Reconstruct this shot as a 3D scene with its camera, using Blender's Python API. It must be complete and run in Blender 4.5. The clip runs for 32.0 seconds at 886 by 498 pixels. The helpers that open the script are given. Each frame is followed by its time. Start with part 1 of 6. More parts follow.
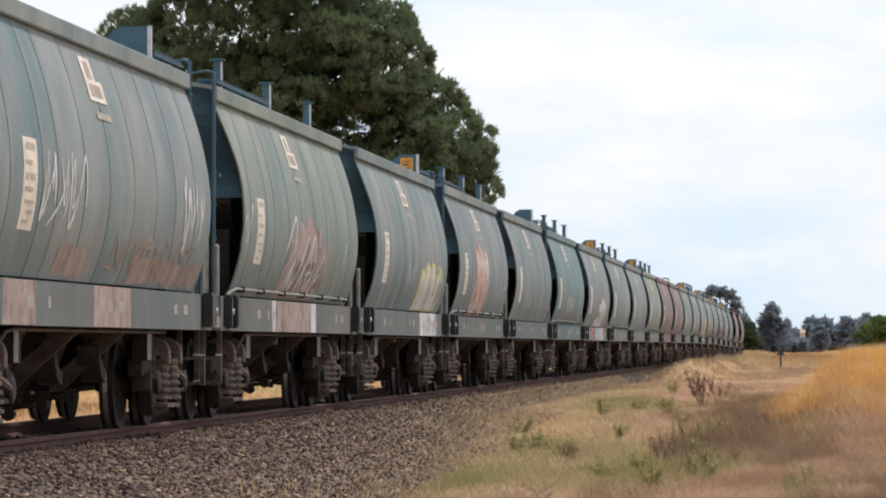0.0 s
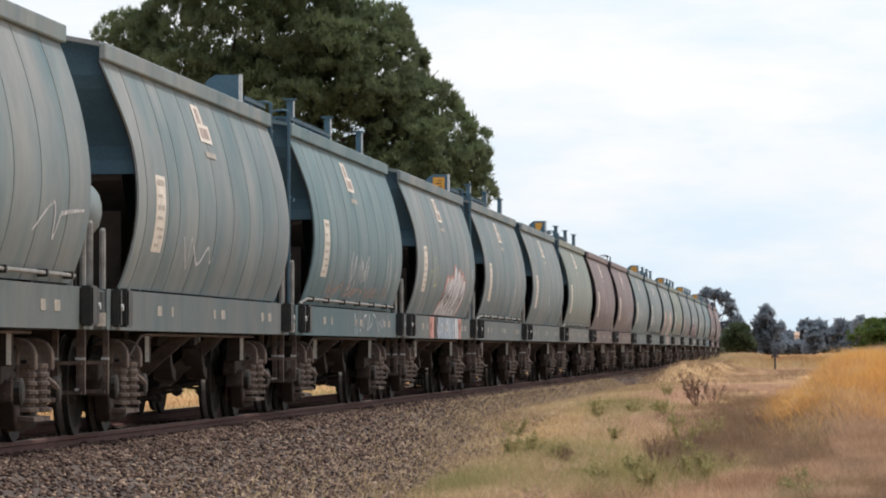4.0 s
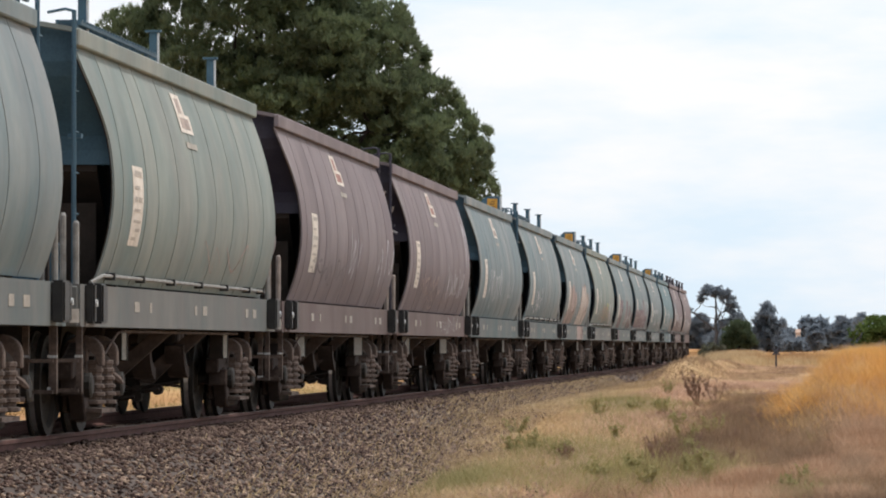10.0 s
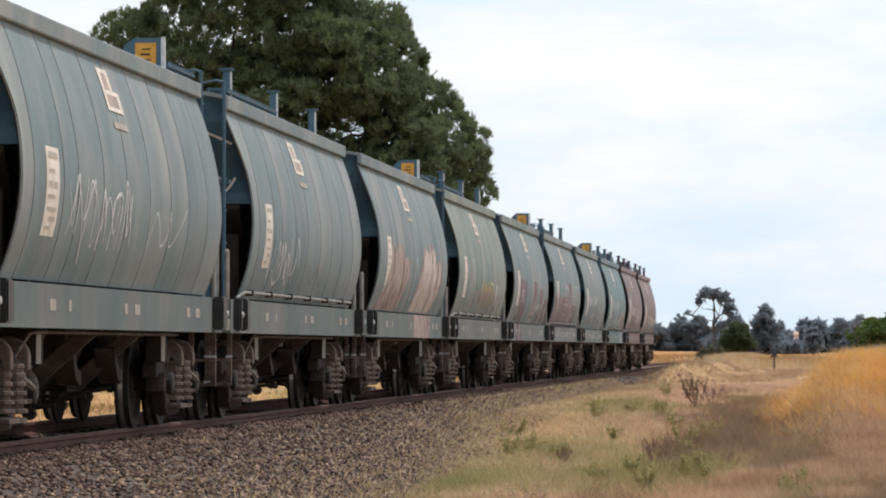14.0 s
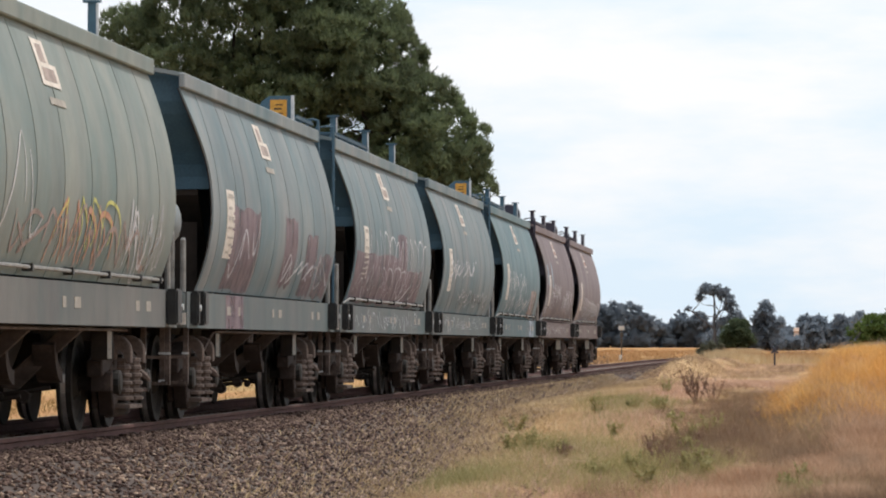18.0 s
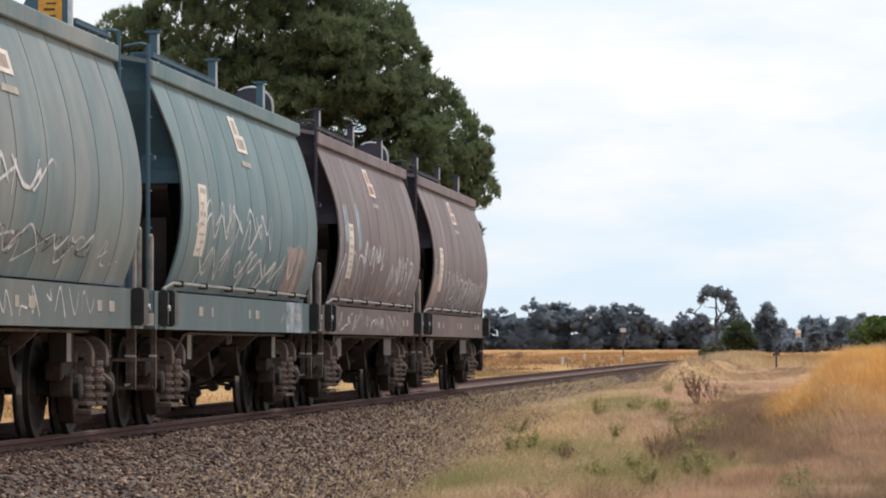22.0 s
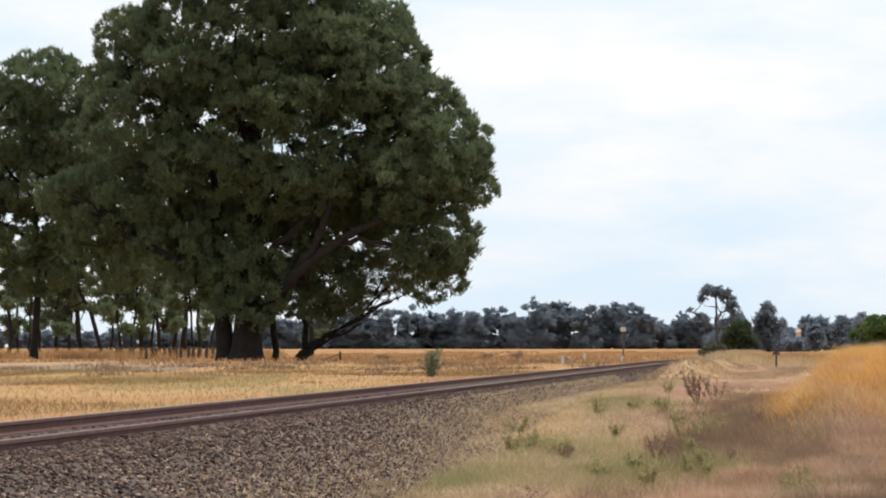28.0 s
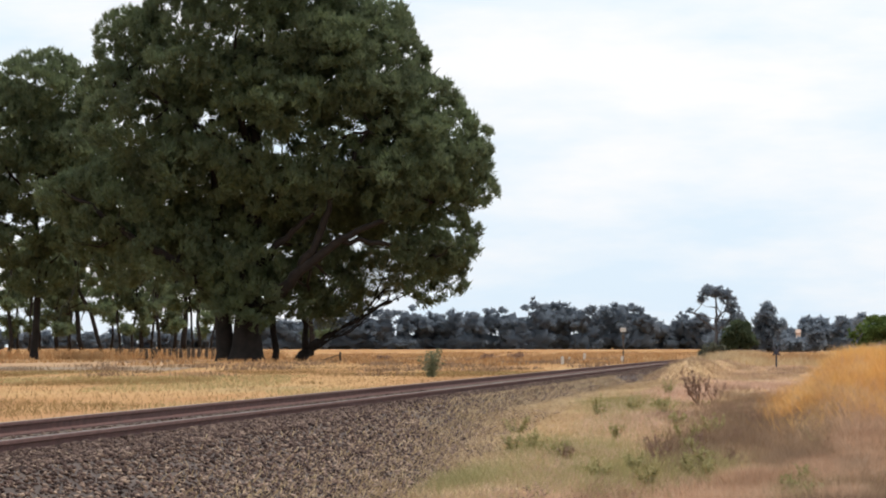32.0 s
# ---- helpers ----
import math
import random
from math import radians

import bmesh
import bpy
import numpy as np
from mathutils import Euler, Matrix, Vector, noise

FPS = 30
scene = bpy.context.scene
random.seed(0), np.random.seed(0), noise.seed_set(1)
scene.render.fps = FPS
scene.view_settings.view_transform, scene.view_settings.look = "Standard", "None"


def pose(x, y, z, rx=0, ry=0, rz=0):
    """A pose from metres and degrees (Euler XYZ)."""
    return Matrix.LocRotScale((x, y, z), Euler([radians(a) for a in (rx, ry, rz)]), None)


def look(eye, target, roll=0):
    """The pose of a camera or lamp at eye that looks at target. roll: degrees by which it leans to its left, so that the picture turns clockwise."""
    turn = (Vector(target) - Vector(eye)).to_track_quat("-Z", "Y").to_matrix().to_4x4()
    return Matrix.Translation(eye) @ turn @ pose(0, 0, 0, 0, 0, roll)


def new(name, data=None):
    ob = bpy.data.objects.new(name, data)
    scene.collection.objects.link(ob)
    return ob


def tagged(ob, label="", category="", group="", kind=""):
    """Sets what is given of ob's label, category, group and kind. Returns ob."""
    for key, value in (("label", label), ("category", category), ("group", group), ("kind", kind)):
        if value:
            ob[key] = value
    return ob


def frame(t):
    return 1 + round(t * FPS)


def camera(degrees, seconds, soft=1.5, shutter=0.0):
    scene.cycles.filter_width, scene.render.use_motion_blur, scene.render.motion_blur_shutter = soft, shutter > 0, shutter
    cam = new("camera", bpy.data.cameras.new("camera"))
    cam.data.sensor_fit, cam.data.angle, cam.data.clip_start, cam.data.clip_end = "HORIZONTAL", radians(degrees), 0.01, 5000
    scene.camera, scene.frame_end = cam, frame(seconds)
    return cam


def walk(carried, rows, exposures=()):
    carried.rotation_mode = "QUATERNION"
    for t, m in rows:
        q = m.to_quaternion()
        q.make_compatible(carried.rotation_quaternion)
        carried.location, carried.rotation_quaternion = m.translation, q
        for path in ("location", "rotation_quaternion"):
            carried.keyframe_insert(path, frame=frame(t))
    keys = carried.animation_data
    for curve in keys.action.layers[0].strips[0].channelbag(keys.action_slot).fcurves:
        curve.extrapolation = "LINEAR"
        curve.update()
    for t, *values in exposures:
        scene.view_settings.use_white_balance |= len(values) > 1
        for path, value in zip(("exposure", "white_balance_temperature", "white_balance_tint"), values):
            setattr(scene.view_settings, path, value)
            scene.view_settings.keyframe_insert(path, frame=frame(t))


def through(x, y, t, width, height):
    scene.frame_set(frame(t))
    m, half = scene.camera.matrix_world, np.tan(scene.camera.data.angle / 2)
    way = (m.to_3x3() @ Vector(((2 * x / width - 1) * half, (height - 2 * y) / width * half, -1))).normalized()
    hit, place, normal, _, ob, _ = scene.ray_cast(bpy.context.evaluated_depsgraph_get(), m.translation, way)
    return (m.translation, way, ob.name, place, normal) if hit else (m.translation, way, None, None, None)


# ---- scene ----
cam = camera(11.906, 32.0, soft=2.0)

# The camera stands on a tripod beside the line; its head wavers a little at first.
# Rows: seconds, turn to the left and tilt upwards from the resting view, in degrees.
WAVER = [
    (0, 0.0583, 0.0030),
    (0.5, 0.0583, -0.0145),
    (1, 0.0583, -0.0204),
    (1.5, 0.0377, -0.0261),
    (2, 0.0116, -0.0088),
    (2.5, 0.0116, 0.0206),
    (3, 0.0000, 0.0351),
    (3.5, -0.0147, 0.0351),
    (5.5, -0.0206, 0.0090),
    (6, 0.0000, 0.0000),
    (6.5, 0.0116, 0.0029),
    (7, 0.0116, 0.0118),
    (7.5, 0.0116, 0.0147),
    (8, 0.0088, 0.0118),
    (8.5, -0.0118, 0.0059),
    (9, -0.0175, 0.0000),
    (9.5, -0.0118, -0.0116),
    (10, -0.0030, -0.0029),
    (10.5, 0.0059, -0.0147),
    (11, 0.0029, 0.0029),
    (11.5, -0.0175, 0.0204),
    (12, -0.0234, 0.0204),
    (12.5, -0.0234, 0.0234),
    (13, -0.0175, 0.0204),
    (13.5, -0.0175, 0.0381),
    (14, -0.0291, 0.0293),
    (14.5, -0.0411, 0.0147),
    (16.5, -0.0147, 0.0029),
    (17, -0.0118, 0.0000),
    (17.5, -0.0175, -0.0086),
    (18, -0.0234, -0.0232),
    (18.5, -0.0204, -0.0175),
    (19, -0.0118, -0.0116),
    (19.5, -0.0059, -0.0029),
    (20, -0.0090, 0.0059),
    (20.5, -0.0061, 0.0147),
    (21, 0.0000, 0.0147),
    (21.5, 0.0000, 0.0118),
    (22, 0.0000, 0.0059),
    (22.5, 0.0000, 0.0090),
    (23, 0.0000, 0.0000),
    (25, 0.0000, 0.0030),
    (28, 0.0000, -0.0057),
    (32, 0.0000, 0.0000),
]
EYE = (0.0, 0.0, 0.8)
YAW, TILT = 4.986, 1.3106
walk(cam, [(t, pose(*EYE, 90 + TILT + up, 0, YAW + left)) for t, left, up in WAVER])

# ------------------------------------------------------------------ light
SUN_ELEV, SUN_AZ = 71.0, 74.0  # degrees; azimuth from the line's far direction (+y) towards +x
world = bpy.data.worlds.new("sky")
scene.world = world
world.use_nodes = True
wt = world.node_tree
wt.nodes.clear()
w_out = wt.nodes.new("ShaderNodeOutputWorld")
w_bg = wt.nodes.new("ShaderNodeBackground")
w_sky = wt.nodes.new("ShaderNodeTexSky")
w_sky.sky_type, w_sky.sun_disc = "NISHITA", False
w_sky.sun_elevation, w_sky.sun_rotation = radians(SUN_ELEV), radians(SUN_AZ)
w_sky.air_density, w_sky.dust_density = 1.0, 2.0
w_co = wt.nodes.new("ShaderNodeTexCoord")
w_map = wt.nodes.new("ShaderNodeMapping")
w_map.inputs["Scale"].default_value = (9.0, 9.0, 34.0)
w_no = wt.nodes.new("ShaderNodeTexNoise")
w_no.inputs["Scale"].default_value, w_no.inputs["Detail"].default_value = 1.6, 7.0
w_no.inputs["Roughness"].default_value = 0.55
w_ramp = wt.nodes.new("ShaderNodeValToRGB")  # bluish thin haze to bright cloud
w_ramp.color_ramp.elements[0].position, w_ramp.color_ramp.elements[1].position = 0.34, 0.62
w_ramp.color_ramp.elements[0].color, w_ramp.color_ramp.elements[1].color = (0.75, 0.88, 1.0, 1), (0.985, 0.985, 1.0, 1)
w_gain = wt.nodes.new("ShaderNodeVectorMath")
w_gain.operation = "SCALE"
w_gain.inputs["Scale"].default_value = 11.2
w_mix = wt.nodes.new("ShaderNodeMix")
w_mix.data_type = "RGBA"
w_mix.inputs[0].default_value = 0.86
wt.links.new(w_co.outputs["Generated"], w_map.inputs["Vector"])
wt.links.new(w_map.outputs["Vector"], w_no.inputs["Vector"])
wt.links.new(w_no.outputs["Fac"], w_ramp.inputs["Fac"])
wt.links.new(w_ramp.outputs["Color"], w_gain.inputs[0])
wt.links.new(w_gain.outputs["Vector"], w_mix.inputs[7])
wt.links.new(w_sky.outputs["Color"], w_mix.inputs[6])
wt.links.new(w_mix.outputs[2], w_bg.inputs["Color"])
w_bg.inputs["Strength"].default_value = 0.1
wt.links.new(w_bg.outputs["Background"], w_out.inputs["Surface"])

sun = new("sun", bpy.data.lights.new("sun", "SUN"))
sun.data.energy, sun.data.angle, sun.data.color = 3.2, radians(1.5), (1.0, 0.96, 0.90)
e, a = radians(SUN_ELEV), radians(SUN_AZ)
sun_way = Vector((math.sin(a) * math.cos(e), math.cos(a) * math.cos(e), math.sin(e)))
sun.matrix_world = look(sun_way * 50, (0, 0, 0))
scene.view_settings.exposure = 0.0

# ------------------------------------------------------------------ materials
def material(name, rough=0.8, metal=0.0, spec=0.3):
    m = bpy.data.materials.new(name)
    m.use_nodes = True
    b = m.node_tree.nodes["Principled BSDF"]
    b.inputs["Roughness"].default_value = rough
    b.inputs["Metallic"].default_value = metal
    b.inputs["Specular IOR Level"].default_value = spec
    return m, m.node_tree, b


def add_noise(nt, scale, detail=5.0, stretch=(1, 1, 1), coord="Object", rough=0.6, shift=False):
    co = nt.nodes.new("ShaderNodeTexCoord")
    mp = nt.nodes.new("ShaderNodeMapping")
    mp.inputs["Scale"].default_value = stretch
    no = nt.nodes.new("ShaderNodeTexNoise")
    no.inputs["Scale"].default_value, no.inputs["Detail"].default_value = scale, detail
    no.inputs["Roughness"].default_value = rough
    nt.links.new(co.outputs[coord], mp.inputs["Vector"])
    if shift:  # each object takes its own piece of the pattern
        mul = nt.nodes.new("ShaderNodeVectorMath")
        mul.operation = "SCALE"
        mul.inputs[0].default_value = (31.0, 47.0, 23.0)
        nt.links.new(nt.nodes.new("ShaderNodeObjectInfo").outputs["Random"], mul.inputs["Scale"])
        nt.links.new(mul.outputs["Vector"], mp.inputs["Location"])
    nt.links.new(mp.outputs["Vector"], no.inputs["Vector"])
    return no.outputs["Fac"]


def ramp(nt, fac, stops):
    r = nt.nodes.new("ShaderNodeValToRGB")
    while len(r.color_ramp.elements) < len(stops):
        r.color_ramp.elements.new(0.5)
    for el, (p, c) in zip(r.color_ramp.elements, stops):
        el.position, el.color = p, (*c, 1)
    nt.links.new(fac, r.inputs["Fac"])
    return r.outputs["Color"]


def mix(nt, fac, a, b, mode="MIX"):
    n = nt.nodes.new("ShaderNodeMix")
    n.data_type, n.blend_type = "RGBA", mode
    for sock, v in ((0, fac), (6, a), (7, b)):
        if isinstance(v, (int, float)):
            n.inputs[sock].default_value = v
        elif isinstance(v, tuple):
            n.inputs[sock].default_value = (*v, 1)
        else:
            nt.links.new(v, n.inputs[sock])
    return n.outputs[2]


def bump(nt, bsdf, height, strength=0.3, dist=0.02):
    n = nt.nodes.new("ShaderNodeBump")
    n.inputs["Strength"].default_value, n.inputs["Distance"].default_value = strength, dist
    nt.links.new(height, n.inputs["Height"])
    nt.links.new(n.outputs["Normal"], bsdf.inputs["Normal"])


def object_random(nt):
    return nt.nodes.new("ShaderNodeObjectInfo").outputs["Random"]


def island_random(nt):
    return nt.nodes.new("ShaderNodeNewGeometry").outputs["Random Per Island"]


def grain_mat(name, stops, scale=3.0, rough=0.85, metal=0.0, rnd=0.0, bump_by=0.2, fine=40.0, spec=0.3):
    """A surface with stains at one scale, grain at a finer one."""
    m, nt, b = material(name, rough, metal, spec)
    col = ramp(nt, add_noise(nt, scale), stops)
    g = add_noise(nt, fine, 3.0)
    col = mix(nt, 0.35, col, ramp(nt, g, [(0.3, (0.35, 0.35, 0.35)), (0.7, (0.75, 0.75, 0.75))]), "OVERLAY")
    if rnd:
        col = mix(nt, rnd, col, ramp(nt, object_random(nt), [(0.0, (0.3, 0.3, 0.3)), (1.0, (0.75, 0.75, 0.75))]), "OVERLAY")
    nt.links.new(col, b.inputs["Base Color"])
    bump(nt, b, g, bump_by, 0.01)
    return m


def wagon_paint(name, base, faded, rust, streak=0.5):
    """Old enamel: chalky fading in broad clouds, dirt runs down the sheet, rust freckles."""
    m, nt, b = material(name, 0.75, 0.0, 0.12)
    cloud = add_noise(nt, 0.7, 6.0, (1, 1, 0.6), shift=True)
    col = ramp(nt, cloud, [(0.3, base), (0.7, faded)])
    runs = add_noise(nt, 3.0, 5.0, (1.0, 1.0, 0.25), shift=True)
    col = mix(nt, ramp(nt, runs, [(0.48, (0, 0, 0)), (0.85, (streak * 0.45, streak * 0.45, streak * 0.45))]), col, tuple(0.5 * c + 0.08 for c in rust))
    broad = add_noise(nt, 1.1, 5.0, (1.0, 1.0, 0.3), shift=True)  # broad stains washed down from the roof
    col = mix(nt, ramp(nt, broad, [(0.42, (0, 0, 0)), (0.72, (0.3, 0.3, 0.3))]), col, tuple(0.5 * f + 0.35 * r + w for f, r, w in zip(faded, rust, (0.030, 0.012, 0.022))))
    scuff = add_noise(nt, 3.0, 7.0, (1, 1, 0.5), shift=True, rough=0.75)
    col = mix(nt, 0.4, col, ramp(nt, scuff, [(0.3, (0.36, 0.37, 0.38)), (0.7, (0.64, 0.63, 0.62))]), "OVERLAY")
    freckle = add_noise(nt, 22.0, 4.0, (1, 1, 0.4), shift=True)
    col = mix(nt, ramp(nt, freckle, [(0.64, (0, 0, 0)), (0.74, (0.5, 0.5, 0.5))]), col, rust)
    col = mix(nt, 0.13, col, ramp(nt, object_random(nt), [(0.0, (0.42, 0.43, 0.45)), (1.0, (0.58, 0.56, 0.53))]), "OVERLAY")
    nt.links.new(col, b.inputs["Base Color"])
    bump(nt, b, add_noise(nt, 2.2, 2.0, (1, 1, 0.5), shift=True), 0.12, 0.012)
    return m


PAINTS = {
    "green": wagon_paint("faded_green_paint", (0.118, 0.179, 0.203), (0.270, 0.284, 0.284), (0.163, 0.117, 0.101)),
    "teal": wagon_paint("teal_paint", (0.110, 0.180, 0.204), (0.204, 0.256, 0.272), (0.151, 0.128, 0.118), 0.35),
    "khaki": wagon_paint("khaki_green_paint", (0.150, 0.200, 0.200), (0.282, 0.296, 0.272), (0.176, 0.128, 0.106)),
    "brown": wagon_paint("faded_brown_paint", (0.158, 0.131, 0.141), (0.242, 0.209, 0.217), (0.103, 0.075, 0.074)),
}
SILLS = {
    "green": wagon_paint("grimy_green_sill_paint", (0.088, 0.122, 0.130), (0.165, 0.172, 0.168), (0.128, 0.092, 0.082), 0.55),
    "teal": wagon_paint("grimy_teal_sill_paint", (0.077, 0.128, 0.145), (0.128, 0.156, 0.163), (0.128, 0.095, 0.084), 0.7),
    "khaki": wagon_paint("grimy_khaki_sill_paint", (0.105, 0.124, 0.126), (0.182, 0.176, 0.166), (0.134, 0.097, 0.085), 0.55),
    "brown": wagon_paint("grimy_brown_sill_paint", (0.108, 0.083, 0.080), (0.170, 0.137, 0.132), (0.096, 0.063, 0.061), 0.7),
}
BLUE_END = grain_mat("dark_blue_end_paint", [(0.3, (0.034, 0.078, 0.118)), (0.7, (0.058, 0.112, 0.152))], 1.5, 0.6)
BROWN_END = grain_mat("dark_navy_end_paint", [(0.3, (0.018, 0.018, 0.035)), (0.7, (0.045, 0.04, 0.055))], 1.5, 0.6)
BLACK = grain_mat("black_bracket_paint", [(0.3, (0.012, 0.012, 0.014)), (0.7, (0.03, 0.03, 0.03))], 6, 0.5)
GRIME = grain_mat("grimy_cast_steel", [(0.25, (0.014, 0.010, 0.009)), (0.55, (0.034, 0.024, 0.021)), (0.8, (0.13, 0.095, 0.082))], 4, 0.9)
DUSTY = grain_mat("dusty_steel_plate", [(0.3, (0.036, 0.026, 0.023)), (0.7, (0.135, 0.10, 0.086))], 5, 0.9)
WHEEL = grain_mat("dark_wheel_steel", [(0.3, (0.010, 0.009, 0.008)), (0.7, (0.026, 0.022, 0.020))], 6, 0.7, 0.2)
TREAD = grain_mat("polished_tread_steel", [(0.3, (0.42, 0.41, 0.41)), (0.7, (0.60, 0.59, 0.58))], 8, 0.28, 0.9)
UNDER = grain_mat("black_grime_and_shade", [(0.3, (0.010, 0.008, 0.007)), (0.7, (0.030, 0.022, 0.018))], 3, 0.9)
SEAM = grain_mat("dark_seam_rust", [(0.3, (0.020, 0.016, 0.013)), (0.7, (0.05, 0.036, 0.028))], 6, 0.9)
MARK_DARK = grain_mat("dark_sign_lettering", [(0.3, (0.03, 0.02, 0.015)), (0.7, (0.07, 0.05, 0.035))], 6, 0.8)
MARK_GREY = grain_mat("worn_grey_lettering", [(0.3, (0.30, 0.265, 0.24)), (0.7, (0.44, 0.395, 0.35))], 6, 0.8)
FADED_WHITE = grain_mat("faded_white_stencil", [(0.3, (0.22, 0.20, 0.18)), (0.7, (0.42, 0.385, 0.34))], 7, 0.8)
PIPE_PINK = grain_mat("pinkish_grey_pipe", [(0.3, (0.20, 0.165, 0.15)), (0.7, (0.33, 0.28, 0.255))], 8, 0.7)
PIPE = grain_mat("grey_pipe", [(0.3, (0.15, 0.145, 0.14)), (0.7, (0.27, 0.262, 0.25))], 8, 0.6)
PLATE = grain_mat("brown_dusty_plate", [(0.3, (0.022, 0.016, 0.014)), (0.7, (0.095, 0.070, 0.060))], 3, 0.85)
SIGN_WHITE = grain_mat("yellowed_white_paint", [(0.3, (0.50, 0.44, 0.385)), (0.7, (0.72, 0.655, 0.59))], 6, 0.7)
SIGN_PINK = grain_mat("faded_red_paint", [(0.3, (0.22, 0.175, 0.16)), (0.7, (0.40, 0.32, 0.285))], 8, 0.7)
SIGN_RED = grain_mat("worn_red_paint", [(0.3, (0.22, 0.10, 0.085)), (0.7, (0.34, 0.19, 0.16))], 8, 0.7)
ORANGE = grain_mat("orange_sign_paint", [(0.3, (0.46, 0.21, 0.03)), (0.7, (0.60, 0.31, 0.06))], 8, 0.6)
GALV = grain_mat("galvanised_edge", [(0.3, (0.36, 0.37, 0.38)), (0.7, (0.55, 0.56, 0.57))], 9, 0.5, 0.4)
RUST_RAIL = grain_mat("rusty_rail_steel", [(0.25, (0.066, 0.031, 0.027)), (0.75, (0.135, 0.066, 0.056))], 3, 0.85)
RAIL_TOP = grain_mat("worn_rail_head", [(0.3, (0.115, 0.085, 0.074)), (0.7, (0.19, 0.15, 0.13))], 5, 0.5, 0.3)
SLEEPER = grain_mat("weathered_sleeper_wood", [(0.3, (0.09, 0.07, 0.055)), (0.7, (0.19, 0.155, 0.125))], 5, 0.95)
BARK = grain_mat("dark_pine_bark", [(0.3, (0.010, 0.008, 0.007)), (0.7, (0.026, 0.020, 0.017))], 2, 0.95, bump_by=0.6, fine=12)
PALE_BARK = grain_mat("grey_gum_bark", [(0.3, (0.05, 0.05, 0.055)), (0.7, (0.10, 0.10, 0.105))], 1.5, 0.9)
POST_WHITE = grain_mat("white_post_paint", [(0.3, (0.46, 0.44, 0.40)), (0.7, (0.62, 0.60, 0.56))], 3, 0.7)
FENCE_WOOD = grain_mat("grey_fence_wood", [(0.3, (0.05, 0.04, 0.034)), (0.7, (0.13, 0.11, 0.09))], 4, 0.95)
TAGS = {
    "white": grain_mat("white_spray_paint", [(0.3, (0.48, 0.47, 0.50)), (0.7, (0.70, 0.69, 0.72))], 5, 0.7),
    "purple": grain_mat("purple_spray_paint", [(0.3, (0.145, 0.105, 0.125)), (0.7, (0.235, 0.175, 0.19))], 4, 0.7),
    "orange": grain_mat("orange_spray_paint", [(0.3, (0.42, 0.20, 0.13)), (0.7, (0.58, 0.33, 0.24))], 5, 0.7),
    "pink": grain_mat("pink_brown_spray_paint", [(0.3, (0.27, 0.205, 0.19)), (0.7, (0.39, 0.30, 0.28))], 4, 0.7),
    "salmon": grain_mat("salmon_spray_paint", [(0.3, (0.42, 0.19, 0.16)), (0.7, (0.56, 0.30, 0.26))], 5, 0.7),
    "cream": grain_mat("cream_spray_paint", [(0.3, (0.42, 0.35, 0.31)), (0.7, (0.58, 0.50, 0.46))], 5, 0.7),
    "yellow": grain_mat("yellow_spray_paint", [(0.3, (0.50, 0.47, 0.12)), (0.7, (0.62, 0.60, 0.22))], 5, 0.7),
    "black": grain_mat("black_spray_paint", [(0.3, (0.05, 0.042, 0.042)), (0.7, (0.11, 0.092, 0.088))], 5, 0.7),
    "blue": grain_mat("blue_spray_paint", [(0.3, (0.22, 0.26, 0.31)), (0.7, (0.34, 0.39, 0.44))], 5, 0.7),
}


for worn in TAGS.values():  # old spray paint, rubbed through in places
    nt = worn.node_tree
    a = ramp(nt, add_noise(nt, 2.6, 7.0, (1, 1, 0.6), rough=0.7), [(0.28, (0.12, 0.12, 0.12)), (0.54, (0.92, 0.92, 0.92))])
    nt.links.new(a, nt.nodes["Principled BSDF"].inputs["Alpha"])


def leaf_mat(name, dark, mid, light, through=0.25):
    m, nt, b = material(name, 0.75, 0.0, 0.2)
    col = ramp(nt, island_random(nt), [(0.0, dark), (0.55, mid), (1.0, light)])
    col = mix(nt, 0.45, col, ramp(nt, add_noise(nt, 0.35, 3.0), [(0.3, dark), (0.7, light)]))
    nt.links.new(col, b.inputs["Base Color"])
    tr = nt.nodes.new("ShaderNodeBsdfTranslucent")
    nt.links.new(col, tr.inputs["Color"])
    ms = nt.nodes.new("ShaderNodeMixShader")
    ms.inputs[0].default_value = through
    out = nt.nodes["Material Output"]
    nt.links.new(b.outputs["BSDF"], ms.inputs[1])
    nt.links.new(tr.outputs["BSDF"], ms.inputs[2])
    nt.links.new(ms.outputs["Shader"], out.inputs["Surface"])
    return m


PINE_LEAF = leaf_mat("pine_needles", (0.096, 0.114, 0.076), (0.138, 0.170, 0.096), (0.172, 0.218, 0.100), 0.52)
# distance haze is put into this leaf colour as a pale blue-grey
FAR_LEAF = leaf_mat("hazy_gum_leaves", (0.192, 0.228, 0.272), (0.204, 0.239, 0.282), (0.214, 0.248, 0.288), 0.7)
OLIVE_LEAF = leaf_mat("grey_olive_leaves", (0.07, 0.075, 0.055), (0.11, 0.115, 0.08), (0.16, 0.165, 0.115))
MID_LEAF = leaf_mat("dark_gum_leaves", (0.045, 0.062, 0.036), (0.072, 0.098, 0.052), (0.105, 0.135, 0.072), 0.4)
BRIGHT_LEAF = leaf_mat("light_green_leaves", (0.05, 0.09, 0.02), (0.10, 0.15, 0.035), (0.17, 0.22, 0.07))
GREY_LEAF = leaf_mat("grey_dry_leaves", (0.10, 0.10, 0.075), (0.17, 0.16, 0.12), (0.25, 0.24, 0.19))
